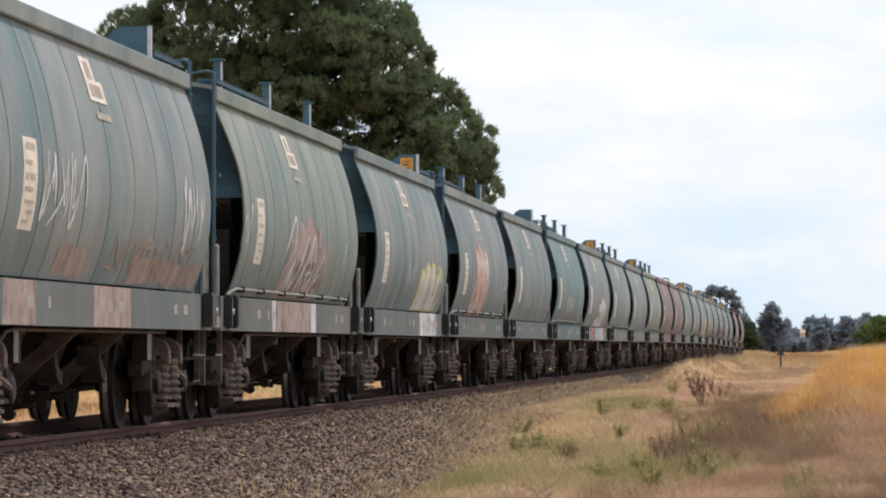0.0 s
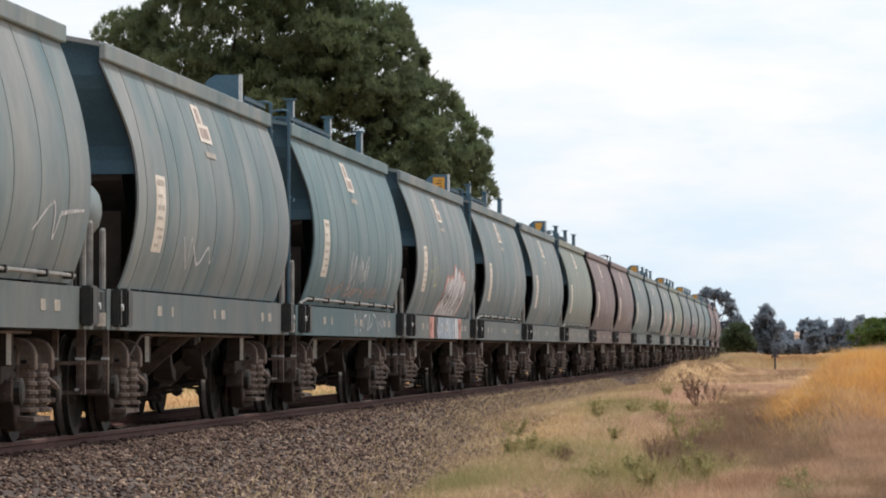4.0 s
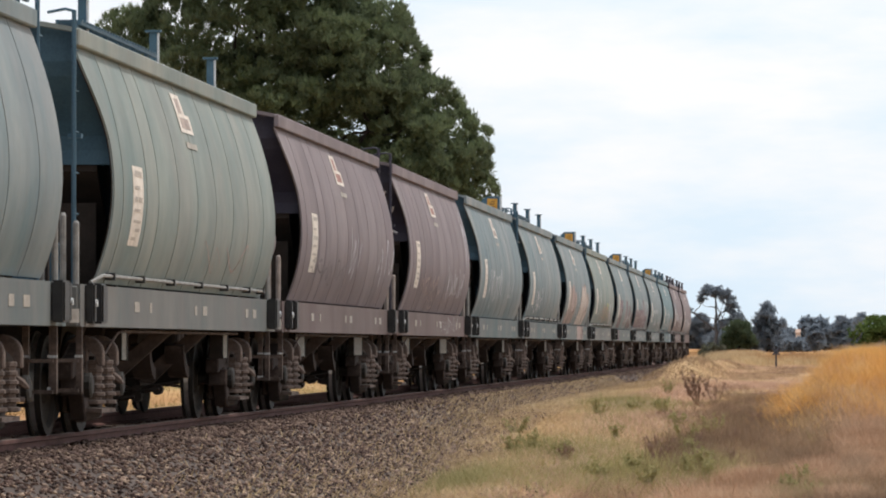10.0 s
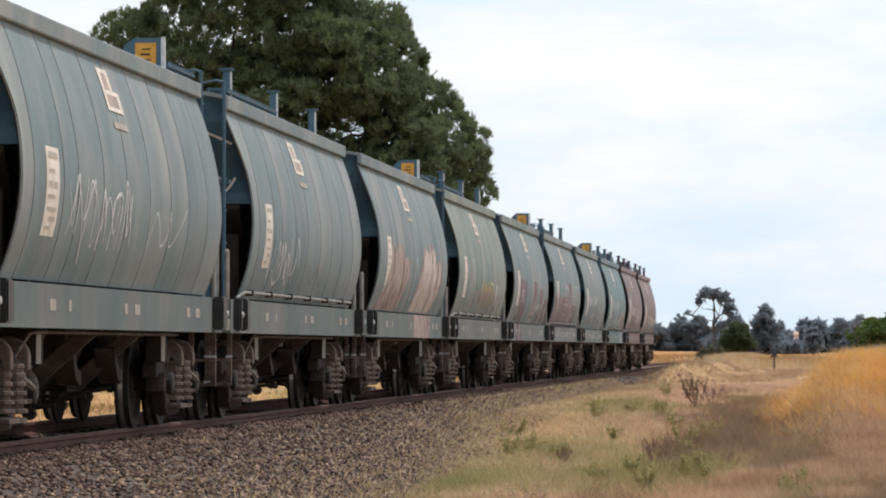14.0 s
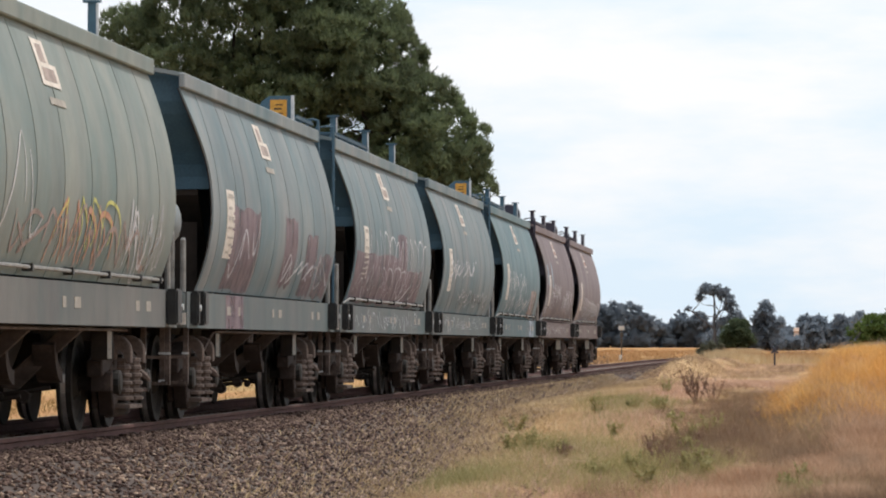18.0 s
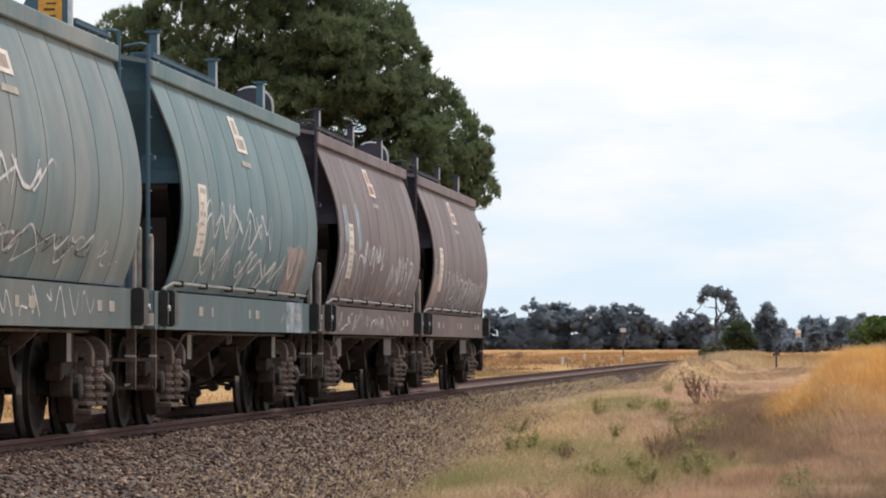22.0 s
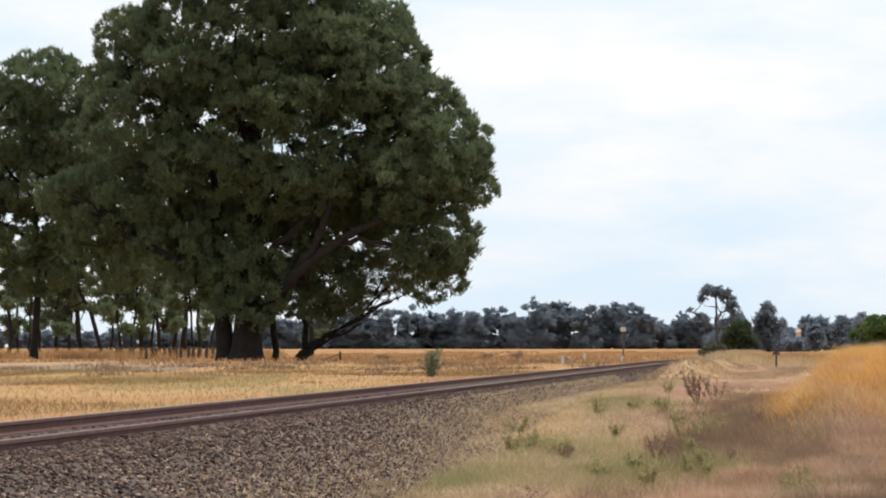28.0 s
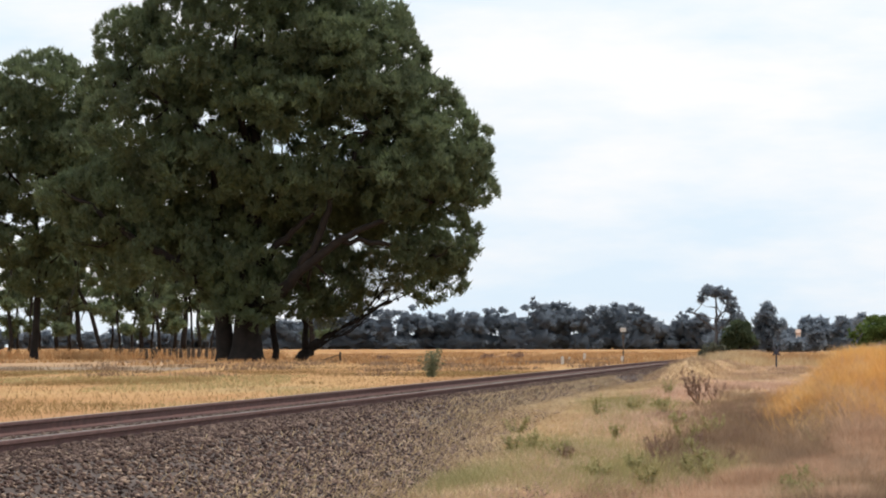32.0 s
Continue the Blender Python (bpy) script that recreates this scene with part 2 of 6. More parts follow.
SAND = grain_mat("pinkish_bare_soil", [(0.3, (0.28, 0.165, 0.085)), (0.7, (0.36, 0.23, 0.125))], 0.5, 0.95, fine=20)
BROWN_GROUND = grain_mat("dark_brown_ground", [(0.3, (0.16, 0.11, 0.07)), (0.7, (0.27, 0.20, 0.13))], 0.8, 0.95, fine=20)
GREY_GREEN = leaf_mat("grey_green_leaves", (0.10, 0.12, 0.07), (0.17, 0.19, 0.11), (0.26, 0.27, 0.17))
HOUSE_WALL = grain_mat("cream_house_paint", [(0.3, (0.56, 0.45, 0.38)), (0.7, (0.66, 0.55, 0.47))], 0.6, 0.9)
HOUSE_ROOF = grain_mat("rusty_iron_roof", [(0.3, (0.30, 0.20, 0.15)), (0.7, (0.40, 0.28, 0.21))], 0.8, 0.6)
SIGN_BACK = grain_mat("dark_sign_back", [(0.3, (0.02, 0.022, 0.035)), (0.7, (0.05, 0.05, 0.07))], 5, 0.7)


def grass_mat(name, dark, mid, light, through=0.3):
    m, nt, b = material(name, 0.85, 0.0, 0.1)
    col = ramp(nt, add_noise(nt, 0.9, 4.0, (1, 0.3, 1)), [(0.32, dark), (0.5, mid), (0.68, light)])
    col = mix(nt, 0.3, col, ramp(nt, island_random(nt), [(0.0, dark), (1.0, light)]))
    nt.links.new(col, b.inputs["Base Color"])
    tr = nt.nodes.new("ShaderNodeBsdfTranslucent")
    nt.links.new(col, tr.inputs["Color"])
    ms = nt.nodes.new("ShaderNodeMixShader")
    ms.inputs[0].default_value = through
    nt.links.new(b.outputs["BSDF"], ms.inputs[1])
    nt.links.new(tr.outputs["BSDF"], ms.inputs[2])
    nt.links.new(ms.outputs["Shader"], nt.nodes["Material Output"].inputs["Surface"])
    return m


FIELD = grass_mat("field_straw", (0.165, 0.112, 0.048), (0.245, 0.16, 0.07), (0.32, 0.21, 0.095), 0.4)
STRAW = grass_mat("straw_grass", (0.38, 0.27, 0.15), (0.505, 0.375, 0.22), (0.61, 0.475, 0.30), 0.3)
GOLD = grass_mat("golden_grass", (0.55, 0.255, 0.062), (0.69, 0.368, 0.105), (0.80, 0.54, 0.235), 0.32)
PINKISH = grass_mat("reddish_grass", (0.39, 0.25, 0.185), (0.53, 0.355, 0.268), (0.65, 0.465, 0.365), 0.3)
BROWN_GRASS = grass_mat("withered_grass", (0.16, 0.105, 0.072), (0.235, 0.16, 0.108), (0.31, 0.22, 0.15), 0.3)
WEED = leaf_mat("green_weed_leaves", (0.22, 0.20, 0.085), (0.33, 0.30, 0.135), (0.44, 0.39, 0.20), 0.4)
RUST_GRASS = grass_mat("rusty_grass", (0.36, 0.215, 0.135), (0.48, 0.305, 0.20), (0.60, 0.42, 0.29), 0.3)
DEAD_GOLD = grass_mat("rusty_dry_weeds", (0.30, 0.15, 0.06), (0.42, 0.24, 0.11), (0.52, 0.36, 0.2), 0.3)
DEAD = leaf_mat("dead_brown_leaves", (0.16, 0.098, 0.074), (0.25, 0.158, 0.118), (0.36, 0.24, 0.18), 0.35)


# ------------------------------------------------------------------ mesh tools
def mesh_of(bm, name, mat):
    me = bpy.data.meshes.new(name)
    bmesh.ops.recalc_face_normals(bm, faces=bm.faces)
    bm.to_mesh(me)
    bm.free()
    me.materials.append(mat)
    return me


def part(name, bm, mat, parent, label=""):
    """Links a bmesh (or a finished mesh) as one mesh object under a thing or a part."""
    me = bm if isinstance(bm, bpy.types.Mesh) else mesh_of(bm, name, mat)
    ob = new(name, me)
    ob.parent = parent
    if label:
        ob["label"] = label
    return ob


def smooth(me):
    for p in me.polygons:
        p.use_smooth = True
    return me


def box(bm, x0, x1, y0, y1, z0, z1):
    v = [bm.verts.new(c) for c in ((x0, y0, z0), (x1, y0, z0), (x1, y1, z0), (x0, y1, z0), (x0, y0, z1), (x1, y0, z1), (x1, y1, z1), (x0, y1, z1))]
    for f in ((0, 3, 2, 1), (4, 5, 6, 7), (0, 1, 5, 4), (1, 2, 6, 5), (2, 3, 7, 6), (3, 0, 4, 7)):
        bm.faces.new([v[i] for i in f])
    return bm


def boxes(*dims):
    bm = bmesh.new()
    for d in dims:
        box(bm, *d)
    return bm


def rounded(bm, width=0.012, segs=1):
    bmesh.ops.bevel(bm, geom=list(bm.edges), offset=width, segments=segs, affect="EDGES")
    return bm


def prism(bm, ring, y0, y1):
    """A closed ring of (x, z) drawn out along y."""
    a = [bm.verts.new((x, y0, z)) for x, z in ring]
    b = [bm.verts.new((x, y1, z)) for x, z in ring]
    n = len(ring)
    for i in range(n):
        bm.faces.new((a[i], a[(i + 1) % n], b[(i + 1) % n], b[i]))
    bm.faces.new(a)
    bm.faces.new(b[::-1])
    return bm


def side_prism(bm, ring, x0, x1):
    """A closed ring of (y, z) drawn out along x."""
    a = [bm.verts.new((x0, y, z)) for y, z in ring]
    b = [bm.verts.new((x1, y, z)) for y, z in ring]
    n = len(ring)
    for i in range(n):
        bm.faces.new((a[i], a[(i + 1) % n], b[(i + 1) % n], b[i]))
    bm.faces.new(a)
    bm.faces.new(b[::-1])
    return bm


def tube(bm, points, radii, sides=8):
    """A round bar or limb through points, with a radius at each."""
    pts = [Vector(p) for p in points]
    if isinstance(radii, (int, float)):
        radii = [radii] * len(pts)
    rings = []
    for i, p in enumerate(pts):
        d = (pts[min(i + 1, len(pts) - 1)] - pts[max(i - 1, 0)]).normalized()
        u = d.orthogonal().normalized() if abs(d.x) > 0.9 else d.cross(Vector((1, 0, 0))).normalized()
        w = d.cross(u)
        rings.append([bm.verts.new(p + (u * math.cos(k * math.tau / sides) + w * math.sin(k * math.tau / sides)) * radii[i]) for k in range(sides)])
    for a, b in zip(rings, rings[1:]):
        for k in range(sides):
            bm.faces.new((a[k], a[(k + 1) % sides], b[(k + 1) % sides], b[k]))
    bm.faces.new(rings[0][::-1])
    bm.faces.new(rings[-1])
    return bm


def raw_mesh(name, verts, faces, mat):
    me = bpy.data.meshes.new(name)
    me.from_pydata(verts, [], faces)
    me.materials.append(mat)
    return me


def numpy_mesh(name, verts, tris, mats, index=None):
    """A mesh of triangles from arrays: verts (n, 3), tris (m, 3)."""
    me = bpy.data.meshes.new(name)
    me.vertices.add(len(verts))
    me.vertices.foreach_set("co", np.asarray(verts, np.float32).ravel())
    me.loops.add(len(tris) * 3)
    me.loops.foreach_set("vertex_index", np.asarray(tris, np.int32).ravel())
    me.polygons.add(len(tris))
    me.polygons.foreach_set("loop_start", np.arange(0, len(tris) * 3, 3, dtype=np.int32))
    for mat in mats:
        me.materials.append(mat)
    if index is not None:
        me.polygons.foreach_set("material_index", np.asarray(index, np.int32))
    me.update(calc_edges=True)
    return me


# ------------------------------------------------------------------ ground and line
TRACK_X, GAUGE, NEAR_RAIL = -7.64, 1.6, -6.84


def step(a, b, v):
    t = min(1.0, max(0.0, (v - a) / (b - a)))
    return t * t * (3 - 2 * t)


LINE = [(-3000, 0, 0), (220, 0, 0), (260, -0.04, 0), (300, -0.17, 0.05), (340, -0.38, 0.5), (380, -0.70, 1.6), (420, -0.98, 3.1), (460, -0.86, 4.1), (500, -0.55, 4.5), (600, -0.35, 4.6), (5000, -0.3, 4.6)]


def line_at(y):
    """Fall of the line beyond its crest, and how far it has swung to the right: (dz, dx)."""
    for (y0, z0, x0), (y1, z1, x1) in zip(LINE, LINE[1:]):
        if y < y1:
            u = (y - y0) / (y1 - y0)
            return z0 + (z1 - z0) * u, x0 + (x1 - x0) * u
    return LINE[-1][1:]


def bank_foot(y):
    """Where the grassy bank rises, metres to the right of the eye's line."""
    return -0.9 + (y - 70) * 0.026


def ground_z(x, y):
    """Height of the bare ground; the top of the rails is 0."""
    left = -0.26 + 0.06 * noise.noise(Vector((x * 0.03, y * 0.02, 0)))
    low = -0.98 + 0.62 * step(44, 84, y)
    right = low + 0.10 * noise.noise(Vector((x * 0.35, y * 0.12, 3))) - 0.12 * step(-4, 0, x) * step(160, 60, y)
    right += (0.86 + 0.22 * noise.noise(Vector((x * 0.3, y * 0.05, 7)))) * step(0.0, 1.15, x - bank_foot(y)) * step(64, 84, y) * step(330, 170, y)
    bed = -0.40
    sunk = line_at(y)[0] * step(-15, -10, x) * step(4.0, 0.5, x)
    if x < TRACK_X:
        return sunk + bed + (left - bed) * step(-9.0, -10.2, x)
    toe = min(bed, low)
    # spoil heaped beside the line
    rough = 0.05 * noise.noise(Vector((x * 1.3, y * 0.22, 5)))
    heap = (max(0.0, 1.34 - 0.0042 * max(y, 150)) + rough) * math.exp(-(((x + 4.7) / 0.85) ** 2)) * step(-6.2, -5.4, x) * step(122, 158, y)
    return sunk + toe + (right - toe) * step(-5.4, -3.6, x) + heap


def spread(a, b, first, grow):
    out, s = [a], first
    while out[-1] < b:
        out.append(min(b, out[-1] + s))
        s *= grow
    return out


def build_ground():
    xs = [-v for v in reversed(spread(8, 2600, 0.5, 1.16))] + [-7.4 + 0.4 * i for i in range(1, 30)] + spread(4.8, 2600, 0.6, 1.17)
    ys = [-2000, -900, -400, -200, -100, -50, -20] + spread(0, 4200, 1.2, 1.013)
    verts = [(x, y, ground_z(x, y)) for y in ys for x in xs]
    w = len(xs)
    faces = [(j * w + i, j * w + i + 1, (j + 1) * w + i + 1, (j + 1) * w + i) for j in range(len(ys) - 1) for i in range(w - 1)]
    m, nt, b = material("dry_grassland", 0.95, 0, 0.1)
    n1 = add_noise(nt, 0.3, 6.0, (1, 0.22, 1))
    near = ramp(nt, n1, [(0.3, (0.34, 0.215, 0.125)), (0.5, (0.42, 0.285, 0.155)), (0.68, (0.31, 0.24, 0.13))])
    far = ramp(nt, add_noise(nt, 0.16, 6.0, (1, 0.10, 1)), [(0.32, (0.20, 0.10, 0.05)), (0.45, (0.31, 0.155, 0.062)), (0.58, (0.39, 0.235, 0.105)), (0.7, (0.25, 0.19, 0.09))])
    co = nt.nodes.new("ShaderNodeTexCoord")
    sep = nt.nodes.new("ShaderNodeSeparateXYZ")
    nt.links.new(co.outputs["Object"], sep.inputs[0])
    mr = nt.nodes.new("ShaderNodeMapRange")
    mr.inputs[1].default_value, mr.inputs[2].default_value = 150, 420
    nt.links.new(sep.outputs["Y"], mr.inputs[0])
    beyond = nt.nodes.new("ShaderNodeMapRange")  # the paddock beyond the line is redder
    beyond.inputs[1].default_value, beyond.inputs[2].default_value = -8.5, -12.0
    beyond.inputs[3].default_value, beyond.inputs[4].default_value = 0.0, 0.8
    nt.links.new(sep.outputs["X"], beyond.inputs[0])
    most = nt.nodes.new("ShaderNodeMath")
    most.operation = "MAXIMUM"
    nt.links.new(mr.outputs[0], most.inputs[0])
    nt.links.new(beyond.outputs[0], most.inputs[1])
    col = mix(nt, most.outputs[0], near, far)
    g = add_noise(nt, 5.0, 8.0)
    col = mix(nt, 0.5, col, ramp(nt, g, [(0.3, (0.28, 0.26, 0.24)), (0.7, (0.72, 0.7, 0.66))]), "OVERLAY")
    nt.links.new(col, b.inputs["Base Color"])
    bump(nt, b, g, 0.6, 0.06)
    me = raw_mesh("ground", verts, faces, m)
    return tagged(new("ground", smooth(me)), "dry straw-coloured paddock grass beside the line", "ground", kind="structure")


def bed_z(x, y):
    """Surface of the ballast."""
    d = abs(x - TRACK_X)
    if 0.88 < d < 1.62:
        return -0.10 - 0.055 * (d - 0.88) / 0.74
    if d < 1.62:
        return -0.155
    return -0.155 - (d - 1.62) * 0.62


def build_ballast():
    stone_m, nt, b = material("grey_brown_ballast", 0.9, 0, 0.2)
    col = ramp(nt, island_random(nt), [(0.0, (0.015, 0.010, 0.011)), (0.38, (0.092, 0.061, 0.055)), (0.72, (0.212, 0.150, 0.126)), (1.0, (0.46, 0.36, 0.285))])
    col = mix(nt, 0.5, col, ramp(nt, add_noise(nt, 0.8, 4.0), [(0.3, (0.30, 0.26, 0.24)), (0.7, (0.62, 0.57, 0.5))]), "OVERLAY")
    co = nt.nodes.new("ShaderNodeTexCoord")
    sep = nt.nodes.new("ShaderNodeSeparateXYZ")
    nt.links.new(co.outputs["Object"], sep.inputs[0])
    mr = nt.nodes.new("ShaderNodeMapRange")  # rust and brake dust beside the rails
    mr.inputs[1].default_value, mr.inputs[2].default_value = -5.3, -6.4
    mr.inputs[3].default_value, mr.inputs[4].default_value = 0.0, 0.6
    nt.links.new(sep.outputs["X"], mr.inputs[0])
    col = mix(nt, mr.outputs[0], col, (0.060, 0.036, 0.029))
    nt.links.new(col, b.inputs["Base Color"])
    bump(nt, b, add_noise(nt, 60, 3.0), 0.4, 0.01)
    bed_m = grain_mat("packed_ballast", [(0.3, (0.046, 0.034, 0.030)), (0.7, (0.105, 0.080, 0.068))], 1.2, 0.95, bump_by=0.9, fine=16)
    xs = [TRACK_X + d for d in (-3.6, -2.6, -1.62, -0.885, -0.7, 0.7, 0.885, 1.62, 2.6, 3.8)]
    ys = [-120, -40] + list(range(0, 200, 20)) + list(range(200, 700, 5)) + [720, 760]
    verts = [(x + line_at(y)[1], y, bed_z(x, y) + line_at(y)[0]) for y in ys for x in xs] + [(x + line_at(y)[1], y, -2.6) for y in ys for x in (xs[0], xs[-1])]
    w, n = len(xs), len(ys)
    faces = [(j * w + i, j * w + i + 1, (j + 1) * w + i + 1, (j + 1) * w + i) for j in range(n - 1) for i in range(w - 1)]
    base = n * w
    for j in range(n - 1):
        faces += [(j * w, (j + 1) * w, base + 2 * (j + 1), base + 2 * j), (j * w + w - 1, base + 2 * j + 1, base + 2 * j + 3, (j + 1) * w + w - 1)]
    bed = tagged(new("ballast_bed", raw_mesh("ballast_bed", verts, faces, bed_m)), "grey-brown crushed stone embankment under the rails", "ballast", kind="structure")
    rng = np.random.default_rng(5)
    spots = []
    for x0, x1, y0, y1, per in ((-6.74, -4.3, 36, 62, 370), (-6.74, -5.2, 26, 36, 330), (-4.3, -3.1, 34, 62, 110), (-5.6, -4.6, 62, 130, 60), (-6.74, -4.6, 62, 105, 170), (-6.74, -4.9, 105, 200, 60), (-8.3, -6.95, 32, 90, 70), (-9.6, -8.6, 32, 90, 24)):
        n = int((x1 - x0) * (y1 - y0) * per)
        spots.append(np.c_[rng.uniform(x0, x1, n), rng.uniform(y0, y1, n)])
    ty = rng.uniform(38, 135, 17000)
    u = np.clip((ty - 44) / 40, 0, 1)
    toe = TRACK_X + 1.62 + (0.825 - 0.62 * u * u * (3 - 2 * u)) / 0.62
    spots.append(np.c_[toe - 0.15 + np.abs(rng.normal(size=len(ty))) * 0.42, ty])  # rolled down over the grass
    spots = np.vstack(spots)
    d = np.abs(spots[:, 0] - TRACK_X)
    z = np.where(d < 1.62, -0.155, -0.155 - (d - 1.62) * 0.62)
    z = np.where((d > 0.84) & (d < 1.62), -0.095 - 0.055 * (d - 0.88) / 0.74, z)  # heaped against the rail
    z = np.maximum(z, [ground_z(a, b) + 0.004 if a > -5.9 else -9 for a, b in spots])
    n = len(spots)
    corner = np.array([(1, 0, 0), (-1, 0, 0), (0, 1, 0), (0, -1, 0), (0, 0, 1), (0, 0, -1)], float)
    tri = np.array([(0, 2, 4), (2, 1, 4), (1, 3, 4), (3, 0, 4), (2, 0, 5), (1, 2, 5), (3, 1, 5), (0, 3, 5)])
    size = rng.uniform(0.012, 0.031, (n, 1, 1)) * rng.uniform(0.6, 1.45, (n, 1, 3))
    c = (corner[None] + rng.uniform(-0.35, 0.35, (n, 6, 3))) * size
    q = rng.normal(size=(n, 4))
    q /= np.linalg.norm(q, axis=1)[:, None]
    u, s = q[:, None, :3], q[:, None, 3:]
    c = c + 2 * np.cross(np.broadcast_to(u, c.shape), np.cross(np.broadcast_to(u, c.shape), c) + s * c)
    c[..., 2] *= 0.62  # they lie on their flat sides
    c += np.c_[spots, z + rng.uniform(0.0, 0.018, n)][:, None, :]
    t = tri[None] + 6 * np.arange(n)[:, None, None]
    stones = part("stone", numpy_mesh("stone", c.reshape(-1, 3), t.reshape(-1, 3), [stone_m]), None, bed)
    tagged(stones, "loose angular crushed stones", kind="stuff")


def along_line(ring):
    """A profile (x, z) drawn along the line's rise and bend."""
    bm = bmesh.new()
    ys = [-60, 60, 140] + list(range(200, 701, 10))
    rows = [[bm.verts.new((x + line_at(y)[1], y, z + line_at(y)[0])) for x, z in ring] for y in ys]
    n = len(ring)
    for a, b in zip(rows, rows[1:]):
        for i in range(n):
            bm.faces.new((a[i], a[(i + 1) % n], b[(i + 1) % n], b[i]))
    bm.faces.new(rows[0])
    bm.faces.new(rows[-1])
    return bm


def build_track():
    track = tagged(new("railway_track"), "rusty steel rails on weathered timber sleepers in ballast", "railway track", kind="structure")
    for x in (NEAR_RAIL, NEAR_RAIL - GAUGE):
        ring = [(-0.066, -0.141), (0.066, -0.141), (0.066, -0.128), (0.012, -0.112), (0.010, -0.045), (0.034, -0.034), (0.035, -0.006), (0.028, 0.0),
                (-0.028, 0.0), (-0.035, -0.006), (-0.034, -0.034), (-0.010, -0.045), (-0.012, -0.112), (-0.066, -0.128)]
        rail = part("rail", along_line(ring), RUST_RAIL, track)
        rail.location.x = x
        part("rail_head", along_line([(-0.027, 0.0005), (0.027, 0.0005), (0.027, 0.003), (-0.027, 0.003)]), RAIL_TOP, rail, "worn bright running surface of the rail")
    me = mesh_of(rounded(boxes((-1.28, 1.28, -0.115, 0.115, -0.27, -0.144)), 0.01), "sleeper", SLEEPER)
    for i in range(300):
        ob = part("sleeper", me, None, track)
        ob.matrix_basis = pose(TRACK_X + random.uniform(-0.04, 0.04), 26 + 0.685 * i, random.uniform(-0.008, 0.004), 0, 0, random.uniform(-1, 1))
    plate = mesh_of(boxes((-0.085, 0.085, -0.06, 0.06, -0.145, -0.139), (-0.085, -0.065, -0.02, 0.02, -0.14, -0.118), (0.065, 0.08, -0.02, 0.02, -0.14, -0.126)), "rail_clip", RUST_RAIL)
    for i in range(150):
        ob = part("rail_clip", plate, None, track)
        ob.location = (NEAR_RAIL, 26 + 0.685 * i, 0)


ground = build_ground()
build_ballast()
build_track()


# ------------------------------------------------------------------ grain wagons
PITCH, HALF, SILL_END = 13.95, 5.93, 6.62
SEAMS = [0.0, 0.085, 0.2, 0.26, 0.37, 0.477, 0.59, 0.7, 0.8, 0.91, 1.0]
Z_LOW, Z_TOP = 1.36, 3.44
BOGIE_Y, AXLE = 4.62, 0.85


def side_x(z):
    """Half width of the bulging hopper side at height z."""
    if z < 2.2:
        return 1.45 - 0.185 * ((2.2 - z) / 0.84) ** 2
    return 1.45 - 0.28 * ((z - 2.2) / 1.24) ** 1.8


def along(f):
    return -HALF + 2 * HALF * f


def rake(z):
    """How far the front end of the hopper leans back below the eaves."""
    return 0.5 * step(3.38, 2.55, z)


MESHES = {}


def shared(key, mat, build, soft=False):
    """The mesh for this key and material, built once."""
    if (key, mat.name) not in MESHES:
        me = mesh_of(build(), key.split(":")[0], mat)
        MESHES[key, mat.name] = smooth(me) if soft else me
    return MESHES[key, mat.name]


def sheet(f0, f1, z0, z1, out=0.0, gap=0.0, thick=0.02, rows=18, sign=1):
    """A piece of the curved side, between two fractions of its length and two heights."""
    bm = bmesh.new()
    y0, y1 = along(f0) + gap, along(f1) - gap
    zs = [z0 + (z1 - z0) * i / rows for i in range(rows + 1)]
    grid = [[bm.verts.new((sign * (side_x(z) + out - t), y, z)) for y in (y0 + (rake(z) if f0 < 0.003 else 0), y1)] for t in (0, thick) for z in zs]
    n = rows + 1
    for i in range(rows):
        bm.faces.new((grid[i][0], grid[i][1], grid[i + 1][1], grid[i + 1][0])).smooth = True
        a, b = n + i, n + i + 1
        bm.faces.new((grid[a][0], grid[b][0], grid[b][1], grid[a][1]))
        for k in (0, 1):
            bm.faces.new((grid[i][k], grid[i + 1][k], grid[b][k], grid[a][k]))
    for i, j in ((0, n), (n - 1, 2 * n - 1)):
        bm.faces.new((grid[i][0], grid[i][1], grid[j][1], grid[j][0]))
    bmesh.ops.recalc_face_normals(bm, faces=bm.faces)
    bm.normal_update()
    for e in bm.edges:
        if len(e.link_faces) == 2 and e.calc_face_angle(0) > 0.6:
            e.smooth = False
    return bm


def hopper_core():
    bm = bmesh.new()
    zs = [Z_LOW + (Z_TOP - Z_LOW) * i / 14 for i in range(15)]
    ring = [(side_x(z) - 0.028, z) for z in zs] + [(-side_x(z) + 0.028, z) for z in reversed(zs)]
    return prism(bm, ring, -HALF + 1.9, HALF - 1.9)


def end_sheet(s):
    """The upper end plate, set back from the side sheets, and the slope sheet below it."""
    bm = bmesh.new()
    zs = [2.42 + (Z_TOP - 2.42) * i / 8 for i in range(9)]
    half = [(side_x(z) - 0.02, z) for z in zs] + [(1.16, 3.59), (0.55, 3.705)]
    rows = []
    for x, z in half:
        y = s * (HALF - 0.16) + (rake(z) if s < 0 else 0)
        rows.append([bm.verts.new(c) for c in ((-x, y, z), (x, y, z), (x, y - s * 0.03, z), (-x, y - s * 0.03, z))])
    for a, b in zip(rows, rows[1:]):
        for i in range(4):
            bm.faces.new((a[i], a[(i + 1) % 4], b[(i + 1) % 4], b[i]))
    bm.faces.new(rows[0])
    bm.faces.new(rows[-1])
    return bm


